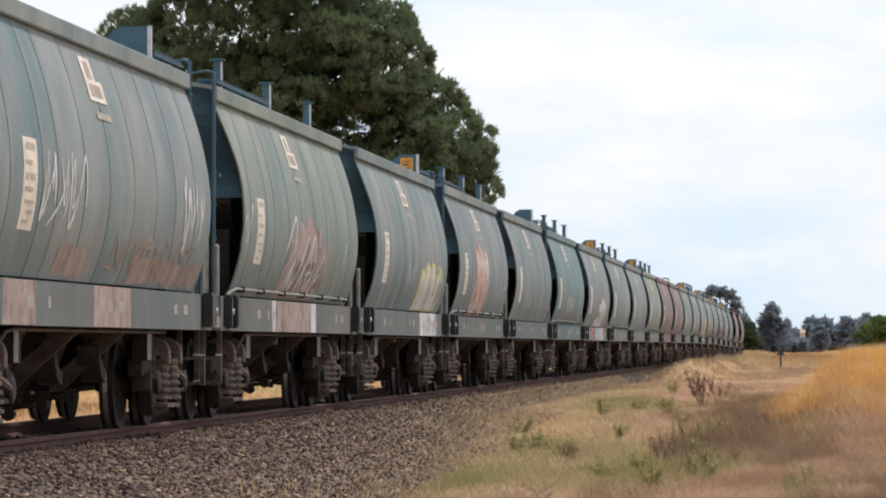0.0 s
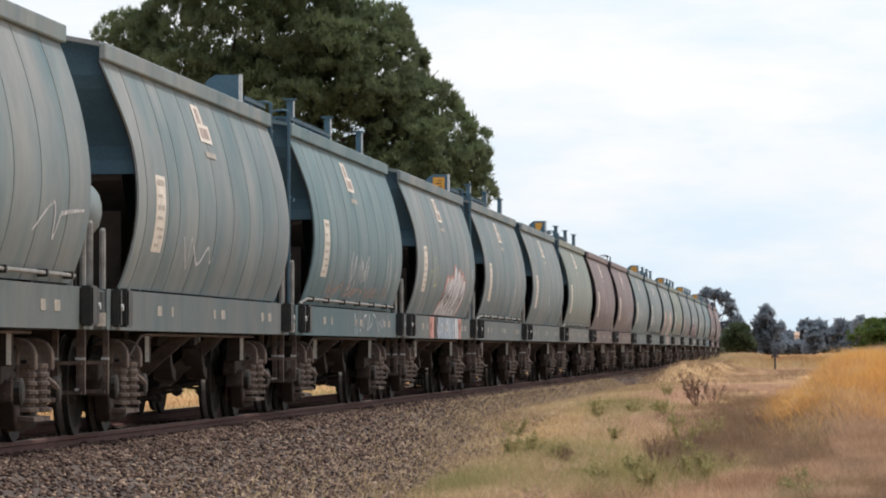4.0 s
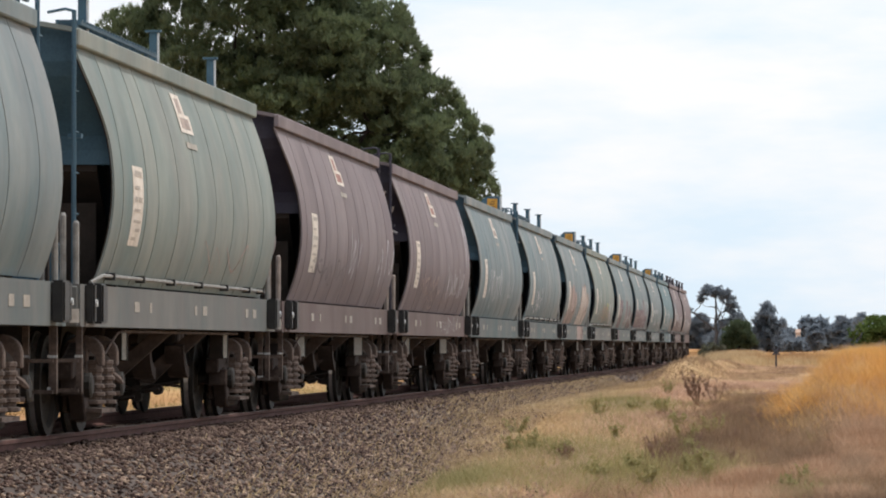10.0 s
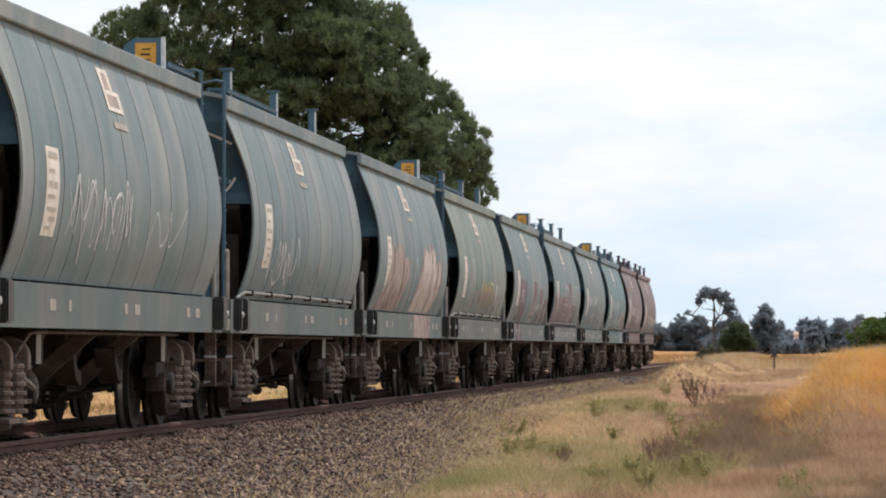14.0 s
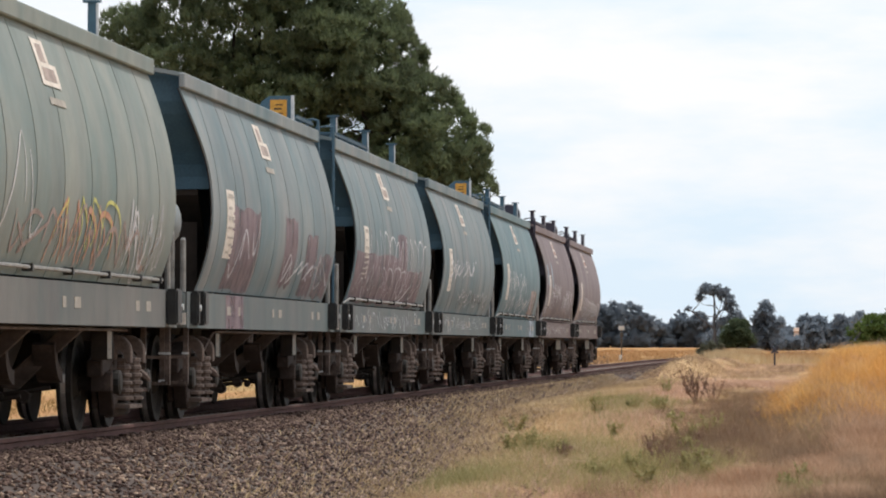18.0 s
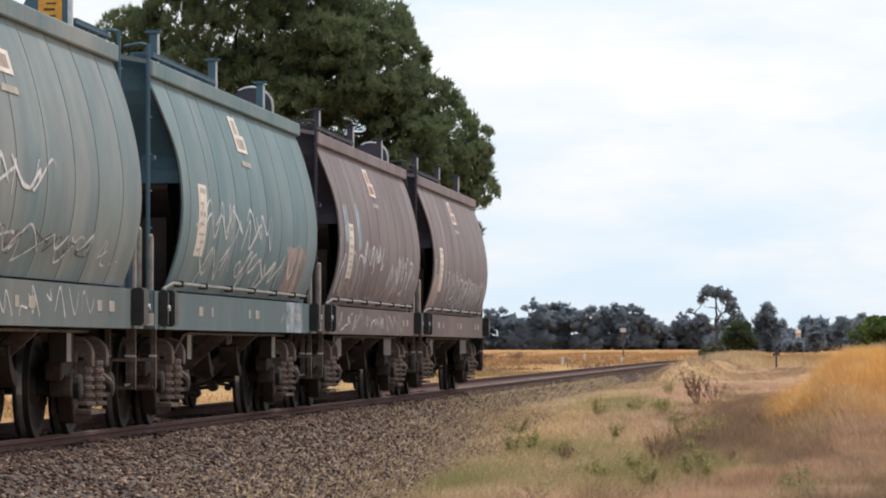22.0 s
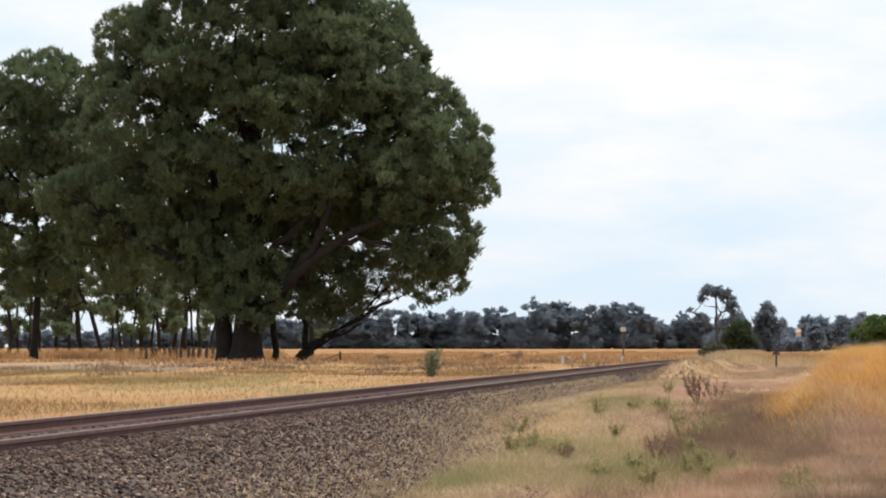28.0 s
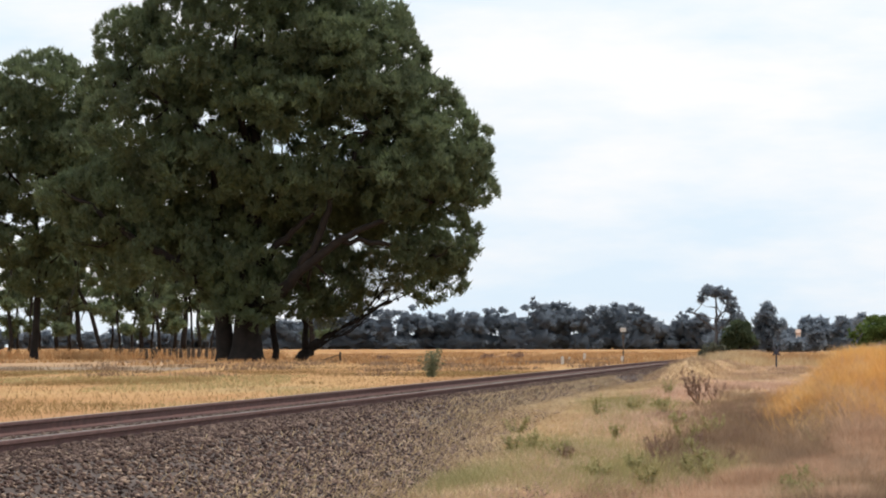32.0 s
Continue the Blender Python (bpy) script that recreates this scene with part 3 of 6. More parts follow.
def slope_sheet(s):
    y0, y1 = s * (HALF - (0.18 if s > 0 else 0.68)), s * (HALF - 1.9)
    return side_prism(bmesh.new(), [(y0, 2.42), (y0, 2.36), (y1, 1.2), (y1, 1.3)], -1.26, 1.26)


def roof():
    ring = [(1.2, 3.5), (1.2, 3.59), (0.55, 3.7), (-0.55, 3.7), (-1.2, 3.59), (-1.2, 3.5)]
    return prism(bmesh.new(), ring, -HALF + 0.192, HALF - 0.192)


def fascia(s):
    return rounded(boxes((s * 1.165, s * 1.225, -HALF - 0.03, HALF + 0.03, 3.439, 3.595) if s > 0 else (-1.225, -1.165, -HALF - 0.03, HALF + 0.03, 3.439, 3.595)), 0.012)


def sill(s):
    """A channel with its flanges inwards."""
    ring = [(1.352, 0.968), (1.352, 1.335), (1.23, 1.335), (1.23, 1.318), (1.334, 1.318), (1.334, 0.985), (1.23, 0.985), (1.23, 0.968)]
    return prism(bmesh.new(), [(s * x, z) for x, z in ring], -SILL_END, SILL_END)


def wheelset():
    bm = bmesh.new()
    tube(bm, [(-1.16, 0, 0), (1.16, 0, 0)], 0.075, 10)
    for s in (-1, 1):
        prof = [(0.735, 0.12), (0.735, 0.48), (0.765, 0.485), (0.772, 0.457), (0.815, 0.452), (0.868, 0.447), (0.868, 0.38), (0.83, 0.34), (0.825, 0.17), (0.87, 0.13), (0.87, 0.09)]
        rings = []
        for k in range(32):
            a = k * math.tau / 32
            rings.append([bm.verts.new((s * x, r * math.cos(a), r * math.sin(a))) for x, r in prof])
        for k in range(32):
            p, q = rings[k], rings[(k + 1) % 32]
            for i in range(len(prof) - 1):
                bm.faces.new((p[i], p[i + 1], q[i + 1], q[i]))
    return bm


def bright_tread(me):
    """Gives the running tread and the rim's face of the wheels a polished steel."""
    if len(me.materials) < 2:
        me.materials.append(TREAD)
        for p in me.polygons:
            r = [math.hypot(me.vertices[i].co.y, me.vertices[i].co.z) for i in p.vertices]
            if min(r) > 0.45 and max(r) < 0.46 and max(abs(me.vertices[i].co.x) for i in p.vertices) < 0.82:
                p.material_index = 1
    return me


def sideframe(s):
    """Cast side frame: two pillars, an arched top, a sagging bottom, hoods over the bearings."""
    bm = bmesh.new()
    x0, x1 = (0.98, 1.13) if s > 0 else (-1.13, -0.98)
    side_prism(bm, [(-1.12, 0.50), (-1.12, 0.66), (-0.72, 0.70), (-0.42, 0.84), (0.42, 0.84), (0.72, 0.70), (1.12, 0.66), (1.12, 0.50), (0.68, 0.56), (0.38, 0.72), (-0.38, 0.72), (-0.68, 0.56)], x0, x1)
    side_prism(bm, [(-0.70, 0.58), (-0.46, 0.62), (-0.30, 0.24), (0.30, 0.24), (0.46, 0.62), (0.70, 0.58), (0.42, 0.13), (-0.42, 0.13)], x0, x1)
    for c in (-0.36, 0.36):
        box(bm, x0, x1, c - 0.09, c + 0.09, 0.24, 0.74)
    for c in (-AXLE, AXLE):
        o0, o1 = (0.99, 1.2) if s > 0 else (-1.2, -0.99)
        box(bm, o0, o1, c - 0.14, c + 0.14, 0.36, 0.55)
    return rounded(bm, 0.014)


def spring_pack(s):
    """Two stacks of round rubber and steel plates."""
    bm = bmesh.new()
    for c, x in ((-0.16, 1.13), (0.14, 1.18)):
        pts, radii = [], []
        for k in range(6):
            z = 0.27 + 0.072 * k
            for dz, r in ((0.0, 0.10), (0.010, 0.138 - 0.006 * k), (0.036, 0.138 - 0.006 * k), (0.046, 0.10)):
                pts.append((s * x, c, z + dz))
                radii.append(r)
        tube(bm, pts, radii, 10)
    return bm


def pedestal(s):
    """The arched casting over the spring stack, with a slot through its crown."""
    bm = bmesh.new()
    arc = [(1.10 + 0.19 * math.cos(a), 0.74 + 0.16 * math.sin(a)) for a in [math.pi * k / 8 for k in range(9)]]
    outer = [(1.29, 0.62)] + arc + [(0.91, 0.20)]
    inner = [(0.97, 0.20), (0.985, 0.70), (1.06, 0.80), (1.06, 0.66), (1.14, 0.66), (1.14, 0.80), (1.225, 0.72), (1.235, 0.62)]
    return prism(bm, [(s * x, z) for x, z in outer + inner], -0.05, 0.05)


def spring_seat(s):
    """The sloping plate that carries the springs, and the tongue below it."""
    bm = bmesh.new()
    prism(bm, [(s * x, z) for x, z in ((0.93, 0.34), (0.97, 0.36), (1.06, 0.25), (1.27, 0.235), (1.27, 0.20), (1.05, 0.205))], -0.40, 0.36)
    prism(bm, [(s * x, z) for x, z in ((0.99, 0.24), (1.10, 0.22), (1.12, 0.13), (1.02, 0.11))], -0.30, 0.26)
    return bm


def side_lever(s):
    bm = tube(bmesh.new(), [(s * 1.16, 0.22, 0.62), (s * 1.30, 0.30, 0.50), (s * 1.34, 0.34, 0.46)], [0.03, 0.035, 0.015], 6)
    tube(bm, [(s * 1.18, 0.26, 0.36), (s * 1.31, 0.34, 0.37)], 0.022, 6)
    return bm


def bolster():
    bm = boxes((-1.16, 1.16, -0.16, 0.16, 0.53, 0.70), (-0.4, 0.4, -0.3, 0.3, 0.70, 0.90))
    for y in (-0.5, 0.5):
        box(bm, -0.9, 0.9, y - 0.05, y + 0.05, 0.40, 0.50)
    for y in (-0.42, 0.42):
        for x in (-0.82, 0.82):
            box(bm, x - 0.05, x + 0.05, y - 0.05 if y > 0 else y - 0.03, y + 0.03 if y > 0 else y + 0.05, 0.28, 0.62)
    return bm


def discharge_hopper():
    bm = bmesh.new()
    ring_top = [(-0.62, -0.95, 1.3), (0.62, -0.95, 1.3), (0.62, 0.95, 1.3), (-0.62, 0.95, 1.3)]
    ring_low = [(-0.42, -0.25, 0.46), (0.42, -0.25, 0.46), (0.42, 0.25, 0.46), (-0.42, 0.25, 0.46)]
    a = [bm.verts.new(c) for c in ring_top]
    b = [bm.verts.new(c) for c in ring_low]
    for i in range(4):
        bm.faces.new((a[i], a[(i + 1) % 4], b[(i + 1) % 4], b[i]))
    bm.faces.new(b)
    box(bm, -0.5, 0.5, -0.32, 0.32, 0.38, 0.46)
    return bm


def air_tank():
    return tube(bmesh.new(), [(x, -5.98, 2.06) for x in (0.2, 1.02, 1.11, 1.16, 1.185, 1.19)], [0.25, 0.25, 0.22, 0.16, 0.08, 0.02], 16)


def chute_beam(x):
    """A broad sloping plate from the sill down towards the gate."""
    ring = [(1.27, 0.955), (1.06, 0.955), (0.60, 0.56), (0.50, 0.42), (0.66, 0.40), (0.80, 0.54)]
    return rounded(prism(bmesh.new(), [(x * a, z) for a, z in ring], -0.03, 0.03), 0.01)


def chute_scoop(x):
    """The curved lower lip of a discharge chute."""
    bm = bmesh.new()
    x0, x1 = sorted((x * 0.80, x * 1.0))
    outer = [(0.16 + 0.42 * math.cos(a), 0.82 + 0.36 * math.sin(a)) for a in [math.pi * (1.02 + 0.06 * k) for k in range(9)]]
    inner = [(0.16 + 0.31 * math.cos(a), 0.84 + 0.26 * math.sin(a)) for a in [math.pi * (1.50 - 0.06 * k) for k in range(9)]]
    side_prism(bm, outer + inner, x0, x1)
    return bm


def gate_lever():
    """A cross rod with cams and links, low between the bogies."""
    bm = bmesh.new()
    tube(bm, [(-0.9, -1.2, 0.30), (-0.3, -1.2, 0.21), (0.4, -1.2, 0.22), (0.95, -1.2, 0.30)], 0.022, 5)
    for x, r in ((-0.62, 0.045), (-0.35, 0.06), (-0.02, 0.045), (0.22, 0.065), (0.5, 0.045), (0.72, 0.06)):
        tube(bm, [(x, -1.26, 0.22), (x, -1.14, 0.22)], r, 8)
    tube(bm, [(0.22, -1.2, 0.24), (0.45, -1.2, 0.48)], 0.018, 5)
    tube(bm, [(-0.35, -1.2, 0.24), (-0.5, -1.2, 0.5)], 0.018, 5)
    return bm


def steps_below(s):
    bm = bmesh.new()
    for x in (1.06, 1.30):
        box(bm, x - 0.025, x + 0.025, -0.03, 0.03, 0.40, 0.99)
    for z in (0.40, 0.66):
        box(bm, 1.06, 1.30, -0.07, 0.07, z, z + 0.03)
    return bm


def ladder():
    bm = bmesh.new()
    tube(bm, [(1.20, 0, 1.32), (1.20, 0, 3.74)], 0.022, 6)
    for i in range(6):
        tube(bm, [(1.20, 0, 1.6 + 0.36 * i), (1.20, 0.22, 1.6 + 0.36 * i)], 0.008, 5)
    box(bm, 1.14, 1.26, 0.02, 0.12, 2.62, 2.66)
    tube(bm, [(1.20, 0, 3.73), (1.12, 0, 3.75), (0.95, 0.1, 3.73)], 0.014, 5)
    return bm


def sign_board():
    bm = bmesh.new()
    prism(bm, [(0.60, 3.58), (1.13, 3.58), (1.13, 3.93), (0.84, 3.93), (0.74, 3.86)], -0.02, 0.02)
    return bm


def hatch_plate():
    arc = [(0.86 + 0.25 * math.cos(a), 3.72 + 0.21 * math.sin(a)) for a in [math.pi * k / 10 for k in range(11)]]
    return prism(bmesh.new(), [(1.11, 3.57)] + arc + [(0.61, 3.57)], -0.02, 0.02)


def hatch_edge():
    arc = [(0.86 + 0.26 * math.cos(a), 0.03, 3.72 + 0.22 * math.sin(a)) for a in [math.pi * k / 10 for k in range(8)]]
    return tube(bmesh.new(), [(1.12, 0.03, 3.58)] + arc, 0.016, 5)


def roof_post():
    return boxes((1.02, 1.10, -0.015, 0.015, 3.55, 3.95), (0.98, 1.14, -0.05, 0.05, 3.94, 3.962))


def walkway(length):
    bm = boxes((0.92, 0.95, 0, length, 3.66, 3.69), (1.12, 1.15, 0, length, 3.66, 3.69))
    n = int(length / 0.16)
    for i in range(n):
        box(bm, 0.92, 1.16, i * 0.16, i * 0.16 + 0.09, 3.69, 3.705)
    for i in range(int(length / 0.8) + 1):
        box(bm, 1.08, 1.12, i * 0.8, i * 0.8 + 0.04, 3.56, 3.67)
    return bm


def tag_stroke(points, width):
    """A stroke of spray paint on the side: points are (fraction of length, height)."""
    bm = bmesh.new()
    prev = None
    n = len(points)
    for i, (f, z) in enumerate(points):
        y = along(f)
        a, b = points[max(i - 1, 0)], points[min(i + 1, n - 1)]
        d = Vector(((b[0] - a[0]) * 2 * HALF, b[1] - a[1]))
        d = Vector((1, 0)) if d.length < 1e-6 else d.normalized()
        w = width * (0.55 + 0.45 * math.sin(math.pi * (i + 0.5) / n))
        ny, nz = -d.y * w, d.x * w
        pair = []
        for k in (1, -1):
            zz = min(Z_TOP - 0.02, max(Z_LOW + 0.01, z + k * nz))
            pair.append(bm.verts.new((side_x(zz) + 0.007, y + k * ny, zz)))
        if prev:
            bm.faces.new((prev[0], prev[1], pair[1], pair[0]))
        prev = pair
    return bm


def scrawl(rng, f0, f1, z0, z1, letters):
    """Runs of hurried, overlapping up-and-down spray marks with no readable words; returns strokes."""
    strokes = []
    step_f = (f1 - f0) / (letters * 2)
    slant, up, run = rng.uniform(-0.6, 1.6), rng.random() < 0.5, []
    for k in range(letters * 2 + 1):
        v = rng.uniform(0.6, 1.05) if up else rng.uniform(-0.05, 0.4)
        up = not up if rng.random() < 0.85 else up
        run.append((k + rng.uniform(-0.9, 0.9) + slant * v, v))
        if len(run) >= 3 and (rng.random() < 0.38 or k == letters * 2):
            ctl = [run[0]] + run + [run[-1]]
            pts = []
            for i in range(1, len(ctl) - 2):
                p0, p1, p2, p3 = (Vector(c) for c in ctl[i - 1:i + 3])
                for q in range(8):
                    t = q / 8
                    p = 0.5 * (2 * p1 + (p2 - p0) * t + (2 * p0 - 5 * p1 + 4 * p2 - p3) * t * t + (3 * p1 - p0 - 3 * p2 + p3) * t ** 3)
                    pts.append((f0 + step_f * p.x, z0 + (z1 - z0) * p.y))
            strokes.append(pts)
            run = []
    return strokes


def add_tag(wagon, rng, colour, f0, f1, z0, z1, letters=6, width=0.03):
    runs = scrawl(rng, f0, f1, z0, z1, letters)
    if letters > 4:  # an older, thinner layer beneath
        runs += scrawl(rng, f0 + 0.01, f1 - 0.01, z0 + 0.15 * (z1 - z0), z1, letters + 2)
    for i, s in enumerate(runs):
        part("graffiti", tag_stroke(s, width * rng.uniform(0.8, 1.5)), TAGS[colour], wagon, f"{colour} spray-painted scrawl")


def add_arches(wagon, rng, colour, f0, f1, z0, z1, count, width):
    """A row of tall rounded outlines, drawn over one another."""
    step_f = (f1 - f0) / count
    for k in range(count):
        a, b = f0 + step_f * (k - 0.1), f0 + step_f * (k + rng.uniform(0.85, 1.15))
        top, foot = z1 + rng.uniform(-0.12, 0.04) * (z1 - z0), z0 + rng.uniform(-0.1, 0.25) * (z1 - z0)
        pts = []
        for i in range(17):
            u = i / 16
            bow = math.sin(math.pi * u) ** rng.uniform(0.42, 0.5)
            pts.append((a + (b - a) * u + 0.25 * step_f * math.sin(5 * u + k), foot + (top - foot) * bow))
        part("graffiti", tag_stroke(pts, width), TAGS[colour], wagon, f"{colour} spray-painted outline")
        if rng.random() < 0.6:
            c = (a + b) / 2
            part("graffiti", tag_stroke([(c + 0.1 * step_f * math.sin(4 * q / 6), foot + (top - foot) * (0.1 + 0.6 * q / 6)) for q in range(7)], width * 0.8), TAGS[colour], wagon, f"{colour} spray-painted outline")


def add_patch(wagon, rng, colour, f0, f1, z0, z1, label=""):
    """A block of overspray with an uneven edge."""
    bm = bmesh.new()
    rows, cols = 10, 8
    grid = {}
    edge_l = [rng.uniform(-0.002, 0.002) for _ in range(rows + 1)]
    edge_r = [rng.uniform(-0.002, 0.002) for _ in range(rows + 1)]
    top = [rng.uniform(-0.04, 0.03) for _ in range(cols + 1)]
    low = [rng.uniform(-0.05, 0.03) for _ in range(cols + 1)]
    for i in range(rows + 1):
        for j in range(cols + 1):
            u, v = j / cols, i / rows
            f = f0 + edge_l[i] + (f1 + edge_r[i] - f0 - edge_l[i]) * u
            z = max(Z_LOW, z0 + low[j] + (z1 + top[j] - z0 - low[j]) * v)
            grid[i, j] = bm.verts.new((side_x(z) + 0.004, along(f), z))
    for i in range(rows):
        for j in range(cols):
            bm.faces.new((grid[i, j], grid[i, j + 1], grid[i + 1, j + 1], grid[i + 1, j]))
    part("paint_patch", bm, TAGS[colour], wagon, label or f"block of {colour} spray paint")


def add_piece(wagon, rng, fill, rim, ink, f0, f1, z0, z1, spikes, slant=0.0):
    """A filled throw-up: a rim, a jagged fill over it and slanting ink strokes; no readable letters."""
    tops = [rng.uniform(0.72, 1.0) if k % 2 else rng.uniform(0.5, 0.85) for k in range(spikes * 2 + 1)]
    for colour, grow, out in ((rim, 1.0, 0.0035), (fill, 0.0, 0.006)):
        bm = bmesh.new()
        cols, rows = spikes * 8, 8
        grid = []
        for j in range(cols + 1):
            u = j / cols
            k = min(int(u * spikes), spikes - 1)
            v = u * spikes - k
            top = tops[2 * k + 1] * (0.74 + 0.26 * max(0.0, math.sin(math.pi * v)) ** 0.5)
            top *= 0.55 + 0.45 * math.sin(math.pi * min(1.0, 0.2 + 0.75 * u)) ** 0.5
            hi = z0 + (z1 - z0) * top + 0.05 * grow
            lo = z0 - 0.05 * grow
            line = []
            for i in range(rows + 1):
                w = i / rows
                z = min(Z_TOP - 0.03, max(Z_LOW + 0.012, lo + (hi - lo) * w))
                f = f0 + (f1 - f0) * u + (0.014 * grow if u > 0.5 else -0.014 * grow) - slant * (1 - w)
                line.append(bm.verts.new((side_x(z) + out, along(f), z)))
            grid.append(line)
        for a, b in zip(grid, grid[1:]):
            for i in range(rows):
                bm.faces.new((a[i], b[i], b[i + 1], a[i + 1]))
        part("paint_patch", bm, TAGS[colour], wagon, f"{colour} spray paint in a jagged shape")
    for k in range(spikes * 3):
        u = (k + 0.6) / (spikes * 3)
        hi = z0 + (z1 - z0) * tops[k * 2 // 3] * rng.uniform(0.55, 0.9)
        lo = z0 + (z1 - z0) * rng.uniform(0.02, 0.3)
        bow = rng.uniform(-0.006, 0.006)
        pts = [(f0 + (f1 - f0) * u - slant * (1 - q / 8) * 0.9 + bow * math.sin(math.pi * q / 8), lo + (hi - lo) * q / 8) for q in range(9)]
        part("graffiti", tag_stroke(pts, rng.uniform(0.010, 0.026)), TAGS[ink], wagon, f"{ink} spray-painted stroke")


def build_wagon(n, paint, label, ladder_front, ladder_rear, piped, board, posts):
    mat = PAINTS[paint]
    end = BROWN_END if paint == "brown" else BLUE_END
    w = tagged(new("grain_wagon"), label, "railway wagon", "grain train")
    part("hopper_body", shared("hopper_body", end, hopper_core), None, w)
    for i in range(10):
        part("side_panel", shared(f"side_panel:{i}", mat, lambda: sheet(SEAMS[i], SEAMS[i + 1], Z_LOW, Z_TOP, 0, 0.018)), None, w)
    part("far_side_panel", shared("far_side_panel", mat, lambda: sheet(0, 1, Z_LOW, Z_TOP, 0, 0, sign=-1)), None, w)
    part("seam_backing", shared("seam_backing", SEAM, lambda: sheet(0.002, 0.998, Z_LOW, Z_TOP, -0.024, 0, 0.01)), None, w)
    part("roof", shared("roof", mat, roof), None, w)
    for s in (1, -1):
        part("eaves_fascia", shared(f"eaves_fascia:{s}", mat, lambda: fascia(s)), None, w)
        part("side_sill", shared(f"side_sill:{s}", SILLS[paint], lambda: sill(s)), None, w)
        part("end_plate", shared(f"end_plate:{s}", end, lambda: end_sheet(s)), None, w, "dark painted upper end plate")
        part("roof_lip", shared(f"roof_lip:{s}", mat, lambda: prism(bmesh.new(), [(1.163, 3.56), (1.163, 3.604), (0.55, 3.715), (-0.55, 3.715), (-1.163, 3.604), (-1.163, 3.56), (-0.55, 3.675), (0.55, 3.675)], *sorted((s * (HALF - 0.12), s * (HALF + 0.03))))), None, w, "pale lip of the roof over the end plate")
        # near-black colour holds the shade that lies below the end plate
        part("slope_sheet", shared(f"slope_sheet:{s}", UNDER, lambda: slope_sheet(s)), None, w)
        deck = part("end_platform", shared(f"end_platform:{s}", UNDER, lambda: boxes((-1.3, 1.3, *sorted((s * 4.4, s * SILL_END)), 1.24, 1.29))), None, w)
        part("headstock", shared(f"headstock:{s}", SILLS[paint], lambda: rounded(boxes((-1.33, 1.33, *sorted((s * (SILL_END - 0.1), s * (SILL_END + 0.02))), 0.97, 1.318)), 0.01)), None, w)
        part("coupler", shared(f"coupler:{s}", GRIME, lambda: rounded(boxes((-0.13, 0.13, *sorted((s * 6.56, s * 6.96)), 0.78, 1.02), (-0.2, 0.2, *sorted((s * 6.76, s * 6.9)), 0.74, 1.06)), 0.02)), None, w)
        part("uncoupling_plate", shared(f"uncoupling_plate:{s}", SIGN_WHITE, lambda: boxes((1.24, 1.345, *sorted((s * (SILL_END + 0.022), s * (SILL_END + 0.034))), 1.0, 1.12))), None, w, "small cream corner plate")
        for k, (y, half, out) in enumerate(((6.02, 0.13, 0.12), (6.36, 0.055, 0.09))):
            br = part("sill_bracket", shared(f"sill_bracket:{s}:{k}", BLACK, lambda: rounded(boxes((1.3525, 1.3525 + out, s * y - half, s * y + half, 0.995, 1.345)), 0.018, 2)), None, w, "black box bracket on the sill")
            if k:
                part("bolt", shared(f"bracket_bolt:{s}", GALV, lambda: tube(bmesh.new(), [(1.44, s * y, 1.17), (1.46, s * y, 1.17)], 0.032, 8)), None, br)
        for k, x in enumerate((1.17, 1.285)):
            top = 1.93 - 0.07 * k
            part("grab_post", shared(f"grab_post:{s}:{k}", PIPE_PINK if paint == "brown" else PIPE, lambda: tube(bmesh.new(), [(x, s * 6.46, 1.30), (x, s * 6.46, top), (x, s * 6.46, top + 0.025)], [0.029, 0.029, 0.016], 8)), None, w, "pale grab post at the end of the sill")
        st = part("step_stirrup", shared("step_stirrup", DUSTY, lambda: steps_below(1)), None, w)
        for x, z in ((1.06, 0.70), (1.30, 0.70), (1.06, 0.42)):
            part("clamp", shared("stirrup_clamp", GALV, lambda: boxes((-0.035, 0.035, -0.04, -0.032, 0, 0.022))), None, st, "pale worn clamp").location = (x, 0, z)
        st.location.y = s * 6.36
        mud = part("wheel_shield", shared("wheel_shield", UNDER, lambda: rounded(boxes((1.04, 1.24, -0.05, 0.05, 0.66, 0.96)), 0.01)), None, w)
        part("shield_edge", shared(f"shield_edge:{paint == 'brown'}", POST_WHITE, lambda: boxes((1.13 if paint == "brown" else 1.20, 1.238, -0.056, -0.0505, 0.67, 0.95))), None, mud)
        mud.location.y = s * 3.42
    if not ladder_front:
        part("air_tank", shared("air_tank", PAINTS[paint], air_tank, True), None, w, "round-ended air tank above the end platform")
    else:
        box_ob = part("valve_box", shared("valve_box", end, lambda: rounded(boxes((0.55, 0.95, -5.55, -5.25, 1.35, 1.72)), 0.02)), None, w, "dark valve box on the end platform")
        part("label_plate", shared("label_plate", ORANGE, lambda: boxes((0.66, 0.86, -5.562, -5.5505, 1.62, 1.69))), None, box_ob, "small orange label")
    part("lower_end_plate", shared("lower_end_plate", UNDER, lambda: side_prism(bmesh.new(), [(-5.18, 1.29), (-5.14, 1.29), (-5.14, 2.08), (-5.18, 2.08)], -1.24, 1.24)), None, w, "dark lower end plate")
    for x in (0.5, 0.9):
        part("tank_bracket", shared("tank_bracket", UNDER, lambda: boxes((0, 0.06, -6.02, -5.94, 1.29, 1.84))), None, w).location.x = x
    part("centre_sill", shared("centre_sill", UNDER, lambda: boxes((-0.2, 0.2, -6.5, 6.5, 0.84, 1.22))), None, w)
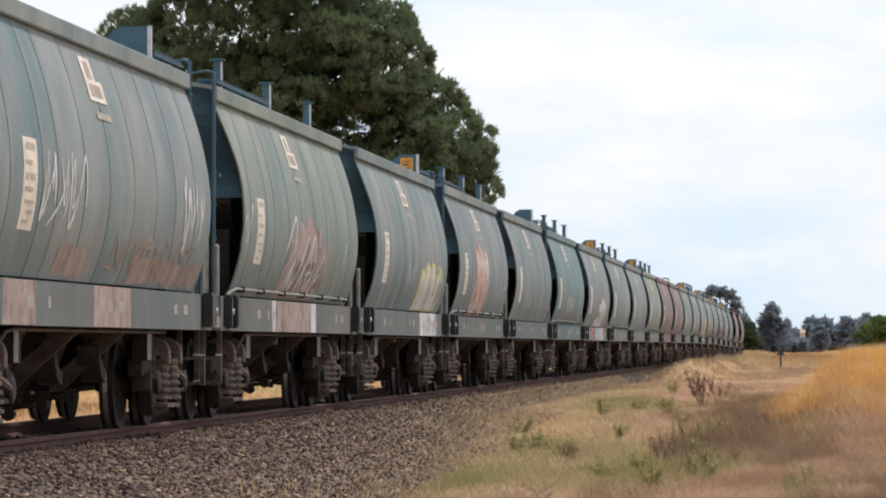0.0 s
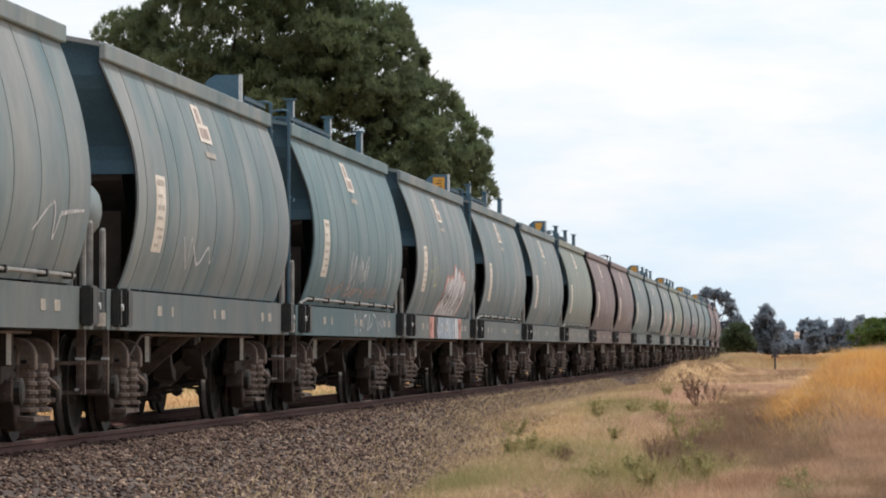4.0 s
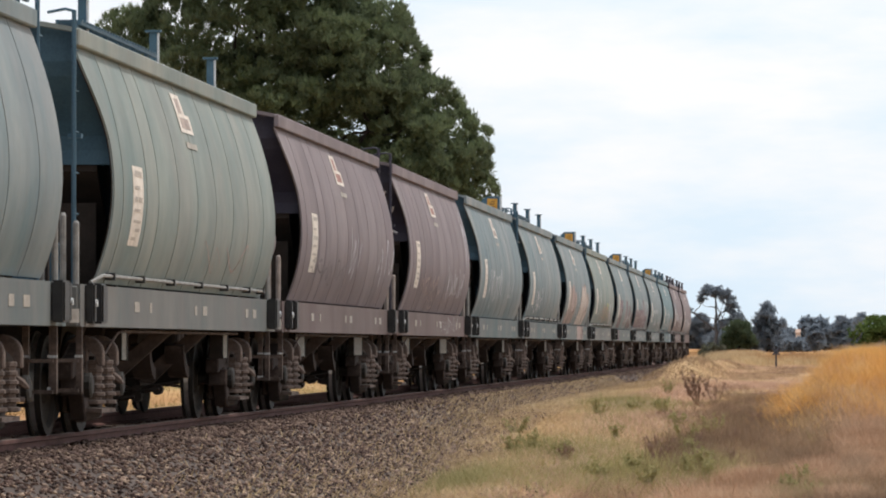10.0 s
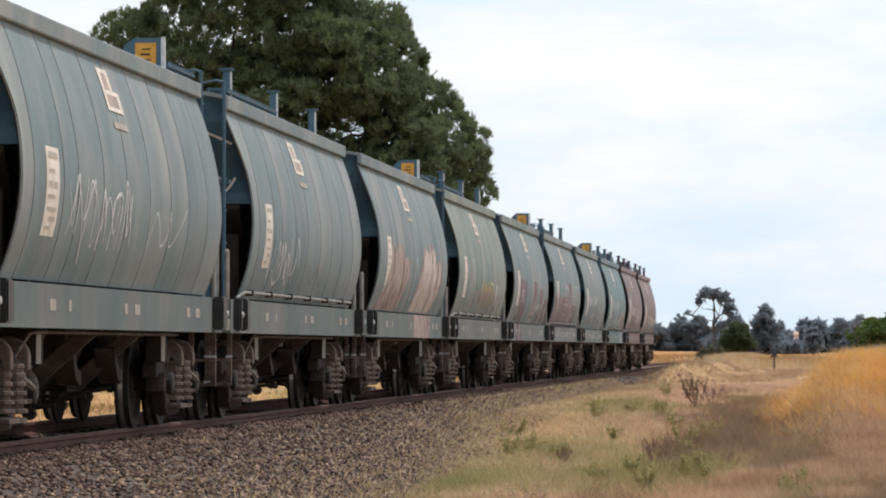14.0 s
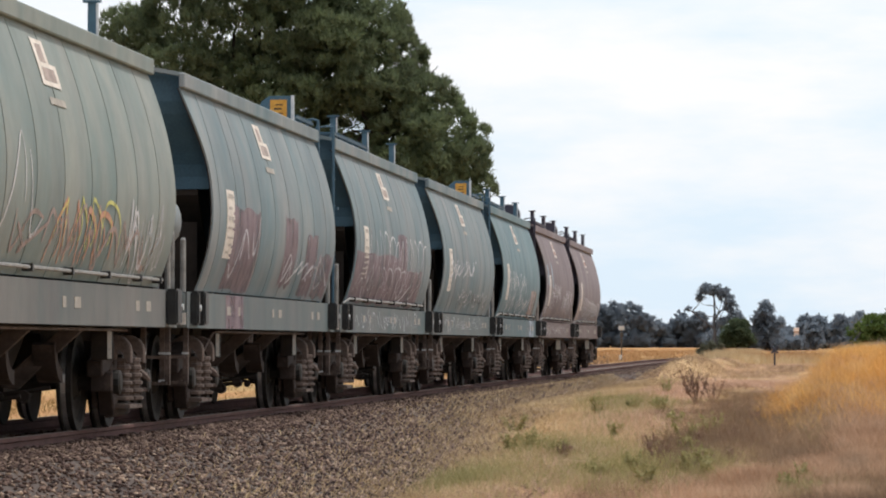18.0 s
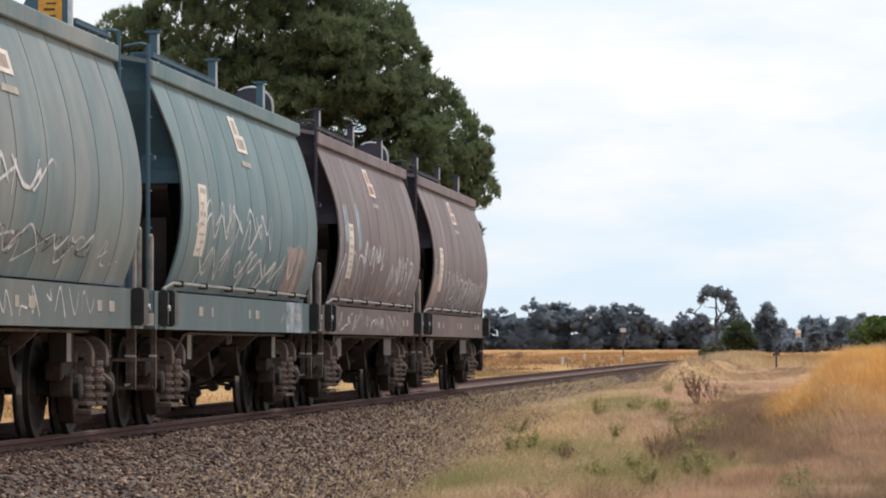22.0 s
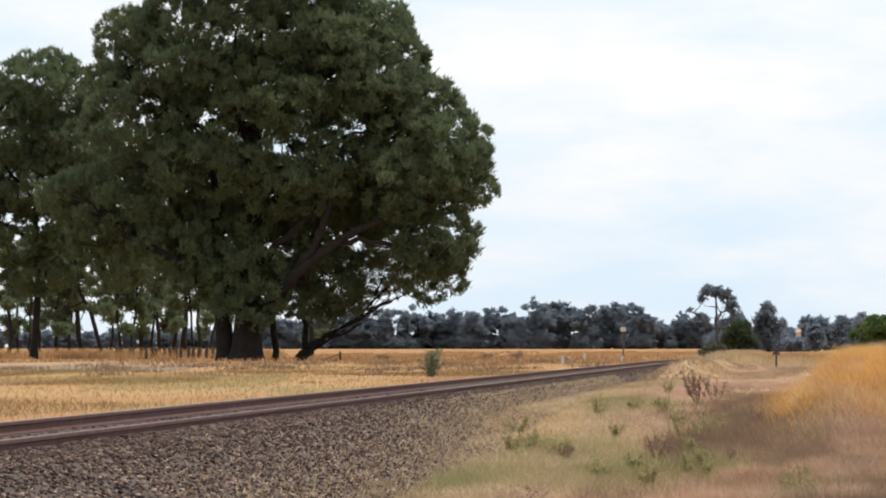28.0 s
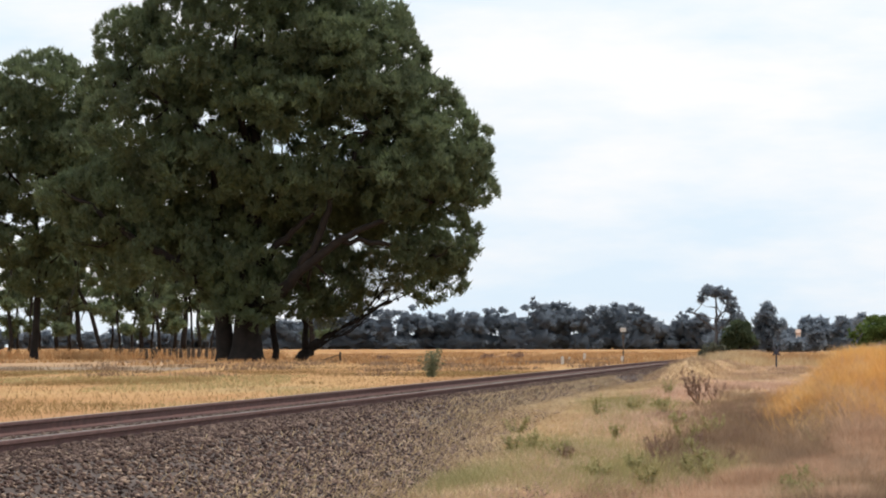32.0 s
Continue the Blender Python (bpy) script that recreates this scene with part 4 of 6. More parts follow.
    for i, y in enumerate((-2.3, 0.0, 2.3)):
        h = part("discharge_hopper", shared("discharge_hopper", UNDER, discharge_hopper), None, w)
        h.location.y = y
        for x in (1, -1):
            for d in (-0.85,):
                part("chute_beam", shared(f"chute_beam:{x}:{d}", PLATE, lambda: chute_beam(x)), None, w).location.y = y + d + 0.2 * i
            part("chute_scoop", shared(f"chute_scoop:{x}", GRIME, lambda: chute_scoop(x)), None, w).location.y = y - 0.3
    for y, z in ((0, 0), (-1.5, 0.10), (1.6, 0.06), (3.0, 0.12)):
        part("gate_lever", shared("gate_lever", UNDER, gate_lever), None, w).location = (0, y, z)
    pipe = part("brake_pipe", shared("brake_pipe", DUSTY, lambda: tube(bmesh.new(), [(1.22, -4.6, 0.72), (1.24, -4.0, 0.92), (1.24, -3.7, 0.935), (1.24, 4.2, 0.935)], 0.014, 6)), None, w, "dusty pipe slung under the sill")
    if piped:
        p = part("conduit", shared("conduit", PIPE, lambda: tube(bmesh.new(), [(1.30, -5.8, 1.36), (1.36, -5.5, 1.425), (1.36, 5.6, 1.425)], 0.017, 6)), None, w, "grey conduit along the foot of the side")
        for y in (-5.0, -3.3, -1.4, 0.5, 2.4, 4.2, 5.4):
            part("clip", shared("clip", BLACK, lambda: boxes((1.30, 1.39, -0.03, 0.03, 1.39, 1.455))), None, w).location.y = y
    for f, wd in ((0.20, 0.20), (0.27, 0.09), (0.52, 0.12), (0.575, 0.22), (0.85, 0.16), (0.905, 0.2)):
        q = part("stencil_mark", shared(f"stencil_mark:{wd}", FADED_WHITE, lambda: boxes((1.353, 1.357, -wd * 0.7, wd * 0.7, 1.115, 1.21))), None, w, "small white stencil block")
        q.location.y = along(f)
    data = part("data_panel", shared("data_panel", SIGN_WHITE, lambda: sheet(0.130, 0.180, 1.72, 2.45, 0.004, 0, 0.003, 10)), None, w, "cream data panel with unreadable marks")
    for k, rect in enumerate([(0.138, 0.172, 2.36, 2.41), (0.138, 0.160, 2.24, 2.27), (0.138, 0.150, 2.12, 2.17), (0.156, 0.172, 2.12, 2.17), (0.138, 0.165, 2.03, 2.06), (0.138, 0.172, 1.93, 1.955), (0.150, 0.172, 1.85, 1.88), (0.138, 0.158, 1.77, 1.80)]):
        part("mark", shared(f"data_mark:{k}", MARK_GREY, lambda: boxes_on_side([rect])), None, data)
    logo = part("emblem_panel", shared("emblem_panel", SIGN_WHITE, lambda: boxes_on_side([(0.440, 0.452, 2.985, 3.30), (0.452, 0.476, 3.295, 3.335), (0.440, 0.452, 3.30, 3.335), (0.476, 0.487, 3.14, 3.335), (0.452, 0.512, 3.10, 3.14), (0.501, 0.512, 2.985, 3.10), (0.440, 0.512, 2.945, 2.985)])), None, w, "white outlined emblem panel")
    for k, rect in enumerate([(0.4525, 0.4755, 3.142, 3.293), (0.4525, 0.5005, 2.987, 3.098)]):
        part("mark", shared(f"emblem_fill:{k}", SIGN_RED if paint == "brown" else SIGN_PINK, lambda: boxes_on_side([rect])), None, logo, "faded reddish fill")
    part("pale_block", shared("pale_block", FADED_WHITE, lambda: boxes_on_side([(0.452, 0.514, 2.79, 2.85)])), None, w, "pale painted block below the emblem")
    if ladder_front:
        part("ladder", shared("ladder", end, ladder), None, w, "dark steel end ladder").location.y = -HALF - 0.16
    if ladder_rear:
        part("ladder", shared("ladder", end, ladder), None, w, "dark steel end ladder").location.y = HALF + 0.16
    if board:
        b = part("roof_board", shared("roof_board", end, sign_board), None, w, "dark upright plate on the roof edge")
        b.location.y = along(0.83)
        part("edge_strip", shared("edge_strip", GALV, lambda: boxes((1.112, 1.15, -0.03, 0.03, 3.58, 3.935))), None, b)
        if n in (17, 21):
            pass  # the sign is gone
        elif n == 13:
            part("warning_sign", shared("torn_sign", ORANGE, lambda: prism(bmesh.new(), [(0.90, 3.62), (0.97, 3.62), (1.06, 3.88), (0.87, 3.88)], -0.034, -0.022)), None, b, "torn orange warning sign")
        else:
            part("warning_sign", shared("warning_sign", ORANGE, lambda: boxes((0.85, 1.06, -0.034, -0.022, 3.62, 3.88))), None, b, "orange warning sign")
            for k, d in enumerate(((0.91, 1.01, 3.70, 3.715), (0.90, 1.00, 3.755, 3.775), (0.92, 1.01, 3.81, 3.825))):
                part("warning_mark", shared(f"warning_mark:{k}", MARK_DARK, lambda: boxes((d[0], d[1], -0.038, -0.0345, d[2], d[3]))), None, b)
        part("roof_walkway", shared("roof_walkway", end, lambda: walkway(1.9)), None, w).location.y = along(0.845)
    if n in (1, 2):
        hp = part("hatch_plate", shared("hatch_plate", BROWN_END, hatch_plate), None, w, "dark round-topped plate on the roof edge")
        hp.location.y = along(0.84)
        part("edge_strip", shared("hatch_edge", GALV, hatch_edge), None, hp)
    if posts:
        for f in (0.09, 0.44, 0.78):
            q = part("roof_post", shared("roof_post", end, roof_post), None, w, "dark steel roof post")
            q.location.y = along(f)
            part("edge_strip", shared("post_edge", GALV, lambda: boxes((1.10, 1.118, -0.02, 0.02, 3.58, 3.93))), None, q)
        part("roof_walkway", shared("roof_walkway_b", end, lambda: walkway(4.4)), None, w).location.y = along(0.04)
    for s in (-1, 1):
        b = part("bogie", shared("bogie", UNDER, bolster), None, w)
        b.location.y = s * BOGIE_Y
        for k in (1, -1):
            part("sideframe", shared(f"sideframe:{k}", GRIME, lambda: sideframe(k)), None, b)
            for y in (-AXLE, AXLE):
                part("bearing_cap", shared(f"bearing_cap:{k}", WHEEL, lambda: tube(bmesh.new(), [(k * 1.195, 0, 0.452), (k * 1.25, 0, 0.452), (k * 1.265, 0, 0.452)], [0.115, 0.115, 0.08], 12)), None, b).location.y = y
            part("spring_pack", shared(f"spring_pack:{k}", DUSTY, lambda: spring_pack(k)), None, b)
            for y in (-0.39, 0.38):
                part("pedestal", shared(f"pedestal:{k}", DUSTY, lambda: rounded(pedestal(k), 0.012)), None, b).location.y = y
            part("spring_seat", shared(f"spring_seat:{k}", DUSTY, lambda: spring_seat(k)), None, b)
            part("side_lever", shared(f"side_lever:{k}", DUSTY, lambda: side_lever(k)), None, b)
        for k in (-1, 1):
            ws = part("wheelset", bright_tread(shared("wheelset", WHEEL, wheelset)), None, b)
            ws.location = (0, k * AXLE, 0.452)
            WHEELSETS.append(ws)
    if n == 0:  # the last wagon carries a closed panel under its rear corner
        part("corner_panel", rounded(boxes((1.06, 1.31, 6.42, 6.47, 0.34, 0.96)), 0.01), BLACK, w, "black panel under the rear corner")
    return w


def boxes_on_side(rects):
    """Thin blocks of paint on the curved side: (fraction, fraction, z, z)."""
    bm = bmesh.new()
    for f0, f1, z0, z1 in rects:
        rows = max(1, round((z1 - z0) / 0.08))
        vs = [[bm.verts.new((side_x(z0 + (z1 - z0) * i / rows) + 0.008, along(f), z0 + (z1 - z0) * i / rows)) for f in (f0, f1)] for i in range(rows + 1)]
        for i in range(rows):
            bm.faces.new((vs[i][0], vs[i][1], vs[i + 1][1], vs[i + 1][0]))
    return bm


WHEELSETS, WAGONS = [], []
COLOURS = ["brown", "brown", "teal", "green", "green", "green", "khaki", "green", "green", "green", "brown", "brown", "khaki", "green", "green", "green",
           "teal", "green", "green", "green", "khaki", "green"]
WORDS = {"green": "faded grey-green", "teal": "teal", "khaki": "dusty khaki-green", "brown": "faded brown"}
for n, colour in enumerate(COLOURS):
    odd = n % 2 == 1
    WAGONS.append(build_wagon(n, colour, f"{WORDS[colour]} steel grain hopper wagon coupled in a train", not odd or n == 1, odd, (not odd and n != 10) or n == 1,
                              odd and n not in (1, 11), (not odd and n != 10) or n == 1))


# Old spray paint, wagon by wagon: (kind, colour, fractions along the side, heights, letters, half width)
PAINTED = {
    21: [("patch", "pink", 0.30, 0.42, 1.42, 1.66), ("patch", "pink", 0.62, 0.98, 1.40, 1.62), ("tag", "white", 0.19, 0.36, 1.75, 2.45, 5, 0.022), ("tag", "white", 0.84, 0.98, 1.75, 2.45, 5, 0.024), ("tag", "pink", 0.5, 0.95, 1.5, 1.8, 8, 0.02)],
    20: [("piece", "pink", "pink", "white", 0.40, 0.70, 1.38, 2.35, 5, 0.06), ("tag", "white", 0.36, 0.72, 1.45, 2.35, 4, 0.026), ("tag", "black", 0.42, 0.68, 1.45, 2.0, 5, 0.02), ("tag", "white", 0.84, 0.98, 1.6, 2.2, 4, 0.018), ("tag", "white", 0.03, 0.10, 1.9, 2.4, 2, 0.014)],
    19: [("piece", "white", "yellow", "black", 0.62, 0.93, 1.39, 2.2, 5, 0.02), ("arch", "yellow", 0.63, 0.92, 1.5, 2.1, 4, 0.02), ("tag", "white", 0.42, 0.52, 1.7, 2.1, 3, 0.014)],
    18: [("piece", "cream", "salmon", "orange", 0.34, 0.58, 1.42, 2.95, 4, 0.03), ("arch", "white", 0.35, 0.57, 1.7, 2.4, 4, 0.03), ("tag", "salmon", 0.33, 0.56, 1.45, 2.3, 5, 0.03), ("tag", "white", 0.8, 0.95, 1.6, 2.0, 3, 0.014)],
    17: [("tag", "white", 0.3, 0.5, 1.6, 2.0, 3, 0.012)],
    16: [("tag", "white", 0.38, 0.62, 1.55, 2.15, 6, 0.016), ("tag", "white", 0.80, 0.97, 1.6, 2.3, 4, 0.02), ("tag", "pink", 0.2, 0.9, 1.45, 1.7, 9, 0.016)],
    15: [("piece", "white", "salmon", "black", 0.50, 0.84, 1.38, 2.25, 6, 0.07), ("tag", "white", 0.86, 0.97, 1.7, 2.3, 3, 0.016), ("tag", "yellow", 0.20, 0.36, 1.7, 2.3, 4, 0.010)],
    14: [("tag", "white", 0.55, 0.8, 1.6, 2.2, 4, 0.010), ("tag", "pink", 0.2, 0.4, 1.5, 1.9, 3, 0.014)],
    13: [("tag", "white", 0.42, 0.7, 1.55, 2.0, 4, 0.010)],
    12: [("tag", "pink", 0.5, 0.8, 1.5, 1.9, 4, 0.012)],
    11: [("tag", "white", 0.50, 0.62, 1.6, 2.4, 4, 0.018), ("tag", "white", 0.80, 0.98, 1.6, 2.3, 4, 0.022), ("tag", "black", 0.15, 0.5, 1.6, 1.9, 7, 0.006)],
    10: [("tag", "white", 0.93, 0.985, 2.1, 3.2, 4, 0.022), ("tag", "pink", 0.20, 0.55, 1.6, 2.0, 7, 0.018), ("tag", "white", 0.62, 0.92, 1.6, 2.15, 7, 0.018), ("tag", "pink", 0.3, 0.8, 1.45, 1.75, 8, 0.008)],
    9: [("tag", "white", 0.22, 0.52, 1.55, 2.3, 7, 0.016), ("tag", "white", 0.6, 0.75, 1.7, 2.2, 3, 0.010)],
    8: [("tag", "white", 0.16, 0.42, 1.5, 2.1, 6, 0.016), ("tag", "black", 0.5, 0.8, 1.6, 1.9, 4, 0.006)],
    7: [("piece", "cream", "pink", "pink", 0.62, 0.90, 1.38, 2.55, 3, 0.09), ("piece", "pink", "pink", "cream", 0.18, 0.42, 1.38, 2.35, 3, 0.08), ("tag", "white", 0.48, 0.58, 1.6, 2.2, 2, 0.012)],
    6: [("arch", "orange", 0.45, 0.70, 1.52, 2.0, 4, 0.03), ("arch", "yellow", 0.46, 0.72, 1.6, 2.05, 4, 0.018), ("tag", "white", 0.76, 0.95, 1.42, 2.1, 6, 0.02), ("tag", "white", 0.18, 0.4, 1.7, 2.45, 4, 0.014), ("tag", "pink", 0.3, 0.9, 1.4, 2.0, 9, 0.02)],
    5: [("patch", "purple", 0.17, 0.36, 1.38, 2.28), ("patch", "purple", 0.56, 0.66, 1.50, 2.3), ("patch", "purple", 0.74, 0.84, 1.42, 2.15), ("patch", "purple", 0.86, 0.98, 1.4, 1.95), ("tag", "white", 0.18, 0.35, 1.55, 2.25, 4, 0.02), ("tag", "white", 0.55, 0.98, 1.5, 1.9, 7, 0.016)],
    4: [("patch", "purple", 0.05, 0.54, 1.39, 2.10), ("patch", "purple", 0.54, 0.66, 1.39, 2.45), ("patch", "purple", 0.66, 0.88, 1.39, 1.95), ("arch", "white", 0.18, 0.94, 1.62, 2.42, 12, 0.017), ("arch", "white", 0.20, 0.88, 1.45, 1.95, 9, 0.010), ("tag", "white", 0.08, 0.30, 1.45, 1.85, 4, 0.009), ("tag", "white", 0.55, 0.8, 1.45, 1.8, 4, 0.010)],
    3: [("tag", "white", 0.14, 0.58, 1.95, 2.3, 8, 0.018), ("tag", "white", 0.3, 0.9, 1.5, 1.8, 7, 0.010), ("tag", "black", 0.4, 0.8, 1.5, 1.75, 8, 0.006)],
    2: [("patch", "pink", 0.76, 0.92, 1.40, 2.0), ("tag", "white", 0.10, 0.62, 1.85, 2.3, 9, 0.018), ("tag", "white", 0.15, 0.75, 1.42, 1.85, 9, 0.016), ("tag", "white", 0.76, 0.92, 1.5, 2.0, 3, 0.018)],
    1: [("tag", "white", 0.02, 0.16, 1.45, 2.2, 3, 0.018), ("tag", "white", 0.28, 0.52, 1.85, 2.25, 7, 0.022), ("arch", "white", 0.06, 0.30, 1.45, 2.1, 4, 0.018), ("arch", "white", 0.68, 0.92, 1.6, 2.15, 4, 0.022), ("patch", "blue", 0.095, 0.135, 2.2, 2.7), ("patch", "blue", 0.225, 0.265, 2.15, 2.75), ("tag", "white", 0.58, 0.96, 1.6, 2.1, 8, 0.016), ("tag", "pink", 0.1, 0.9, 1.4, 1.7, 10, 0.016)],
    0: [("arch", "white", 0.25, 0.92, 1.45, 2.0, 9, 0.014), ("patch", "pink", 0.04, 0.14, 1.40, 2.0), ("tag", "white", 0.04, 0.14, 1.5, 2.2, 3, 0.014), ("tag", "white", 0.55, 0.95, 1.5, 2.0, 10, 0.018), ("tag", "white", 0.2, 0.55, 1.45, 2.1, 7, 0.012), ("tag", "blue", 0.3, 0.9, 1.45, 1.8, 9, 0.012)],
}


def flat_stroke(points, width, place):
    """A painted stroke on a flat face: place(u, v) gives the point for each pair."""
    bm = bmesh.new()
    prev = None
    for i, (u, v) in enumerate(points):
        a, b = points[max(i - 1, 0)], points[min(i + 1, len(points) - 1)]
        d = Vector((b[0] - a[0], b[1] - a[1]))
        d = Vector((1, 0)) if d.length < 1e-6 else d.normalized()
        pair = [bm.verts.new(place(u - k * d.y * width, v + k * d.x * width)) for k in (1, -1)]
        if prev:
            bm.faces.new((prev[0], prev[1], pair[1], pair[0]))
        prev = pair
    return bm


def on_sill(u, v):
    return (1.3555, u, min(1.325, max(0.975, v)))


def on_end(u, v):
    return (u, -HALF + 0.125 + rake(v), v)


def sill_block(wagon, colour, f0, f1):
    bm = boxes((1.3522, 1.3545, along(f0), along(f1), 0.972, 1.332))
    part("paint_patch", bm, TAGS[colour], wagon, f"{colour} spray paint on the sill")


SILL_PAINT = {19: [("white", 0.66, 0.90)], 21: [("pink", 0.10, 0.22), ("pink", 0.45, 0.62)], 20: [("white", 0.30, 0.325), ("pink", 0.325, 0.62), ("white", 0.62, 0.66)], 15: [("salmon", 0.30, 0.37), ("black", 0.37, 0.43), ("blue", 0.43, 0.72), ("white", 0.72, 0.78), ("salmon", 0.78, 0.83)],
              5: [("purple", 0.18, 0.30)], 7: [("pink", 0.56, 0.80)], 2: [("blue", 0.80, 0.93)]}
SILL_SCRAWL = {19: ("black", 0.66, 0.90), 15: ("white", 0.42, 0.78), 4: ("white", 0.06, 0.90), 3: ("white", 0.08, 0.85), 1: ("white", 0.10, 0.85), 2: ("white", 0.76, 0.94), 18: ("orange", 0.3, 0.6), 16: ("white", 0.5, 0.9), 10: ("white", 0.55, 0.9)}
for n, blocks in SILL_PAINT.items():
    for block in blocks:
        sill_block(WAGONS[n], *block)
for n, (colour, f0, f1) in SILL_SCRAWL.items():
    for st in scrawl(random.Random(300 + n), along(f0), along(f1), 1.02, 1.29, max(8, int((f1 - f0) * 34))):
        part("graffiti", flat_stroke(st, 0.010, on_sill), TAGS[colour], WAGONS[n], f"{colour} spray-painted scrawl on the sill")
for n in (8, 10):
    for k in range(3):
        for st in scrawl(random.Random(400 + n + k), 0.55, 1.15, 2.5 + 0.26 * k, 2.72 + 0.26 * k, 2):
            part("graffiti", flat_stroke(st, 0.014, on_end), TAGS["white"], WAGONS[n], "white spray-painted scrawl on the end plate")
for n, marks in PAINTED.items():
    rng_p = random.Random(100 + n)
    for m in marks:
        if m[0] == "patch":
            add_patch(WAGONS[n], rng_p, *m[1:])
        elif m[0] == "piece":
            add_piece(WAGONS[n], rng_p, *m[1:])
        elif m[0] == "arch":
            add_arches(WAGONS[n], rng_p, *m[1:])
        else:
            add_tag(WAGONS[n], rng_p, *m[1:])


# ------------------------------------------------------------------ trees
def tufts(rng, spots, outs, size, blades, width, flat=0.0, fan=0.75):
    """Sprays of narrow leaves: arrays of vertices and triangles for tufts at spots that face along outs."""
    n = len(spots)
    d = rng.normal(size=(n, blades, 3)) * fan + outs[:, None, :]
    d[..., 2] *= 1 - flat
    d /= np.linalg.norm(d, axis=2, keepdims=True) + 1e-9
    length = size * rng.uniform(0.55, 1.25, (n, blades, 1))
    face = outs[:, None, :] + rng.normal(size=(n, blades, 3)) * 0.45  # the leaves turn their faces outwards
    side = np.cross(face, d)
    side /= np.linalg.norm(side, axis=2, keepdims=True) + 1e-9
    root = spots[:, None, :] + rng.normal(size=(n, blades, 3)) * size * 0.25
    w = width * rng.uniform(0.6, 1.3, (n, blades, 1))
    v = np.stack([root + side * w, root + d * length + side * w * 0.25, root - side * w], axis=2).reshape(-1, 3)
    return v, np.arange(len(v)).reshape(-1, 3)


def crown_points(rng, lobes, total, knot=0.8, per=24, hollow=0.55):
    """Points in small knots of foliage that sit in the outer shells of several lobes (x, y, z, rx, ry, rz), and the way outwards at each."""
    area = np.array([a[3] * a[4] + a[4] * a[5] + a[3] * a[5] for a in lobes])
    spots, outs = [], []
    for lobe, share in zip(lobes, area / area.sum()):
        n = max(3, int(total * share / per))
        u = rng.normal(size=(n, 3))
        u /= np.linalg.norm(u, axis=1, keepdims=True)
        r = hollow + (1.04 - hollow) * rng.random((n, 1)) ** 0.45
        centre = np.array(lobe[:3]) + u * r * np.array(lobe[3:])
        size = knot * rng.uniform(0.6, 1.3, (n, 1, 1))
        off = rng.normal(size=(n, per, 3)) * [0.55, 0.55, 0.38] * size
        spots.append((centre[:, None, :] + off).reshape(-1, 3))
        o = u[:, None, :] * 0.5 + off / size + [0, 0, 0.35]
        outs.append((o / (np.linalg.norm(o, axis=2, keepdims=True) + 1e-9)).reshape(-1, 3))
    return np.vstack(spots), np.vstack(outs)


def limb(bm, a, b, r0, r1, sag=0.0, sides=7, rng=None):
    a, b = Vector(a), Vector(b)
    pts = []
    for i in range(6):
        u = i / 5
        p = a.lerp(b, u)
        p.z += sag * math.sin(math.pi * u)
        if rng is not None and 0 < i < 5:
            p += Vector(rng.normal(size=3)) * min(0.14, (b - a).length * 0.03)
        pts.append(p)
    tube(bm, pts, [r0 + (r1 - r0) * i / 5 for i in range(6)], sides)


def tree(name, label, at, stems, lobes, leaf, bark, seed, total, size, blades=7, width=0.08, hollow=0.55, flat=0.0, limbs=14, knot=0.8, per=24, limb_r=0.16, group="", bearing=0):
    """A tree: tapered stems [(x, y, z, x, y, z, r0, r1)], limbs into the lobes, a crown of leaf tufts."""
    rng = np.random.default_rng(seed)
    t = tagged(new(name), label, "tree", group)
    t.location = at
    for st in stems:
        bm = bmesh.new()
        limb(bm, st[:3], st[3:6], st[6], st[7], 0, 10, rng)
        part("trunk", smooth(mesh_of(bm, "trunk", bark)), None, t)
    order = rng.permutation(len(lobes))
    for i in range(limbs):
        lobe = lobes[order[i % len(lobes)]]
        st = stems[i % (bearing or len(stems))]
        u = rng.uniform(0.35, 0.95)
        start = [st[k] + (st[k + 3] - st[k]) * u for k in range(3)]
        off = rng.normal(size=3) * 0.45
        goal = [lobe[k] + off[k] * lobe[k + 3] for k in range(3)]
        bm = bmesh.new()
        limb(bm, start, goal, limb_r * rng.uniform(0.6, 1.2), limb_r * 0.2, -0.6, 6, rng)
        part("limb", smooth(mesh_of(bm, "limb", bark)), None, t)
    s, o = crown_points(rng, lobes, total, knot, per, hollow)
    v, f = tufts(rng, s, o, size, blades, width, flat)
    part("crown", numpy_mesh("crown", v, f, [leaf]), None, t)
    return t


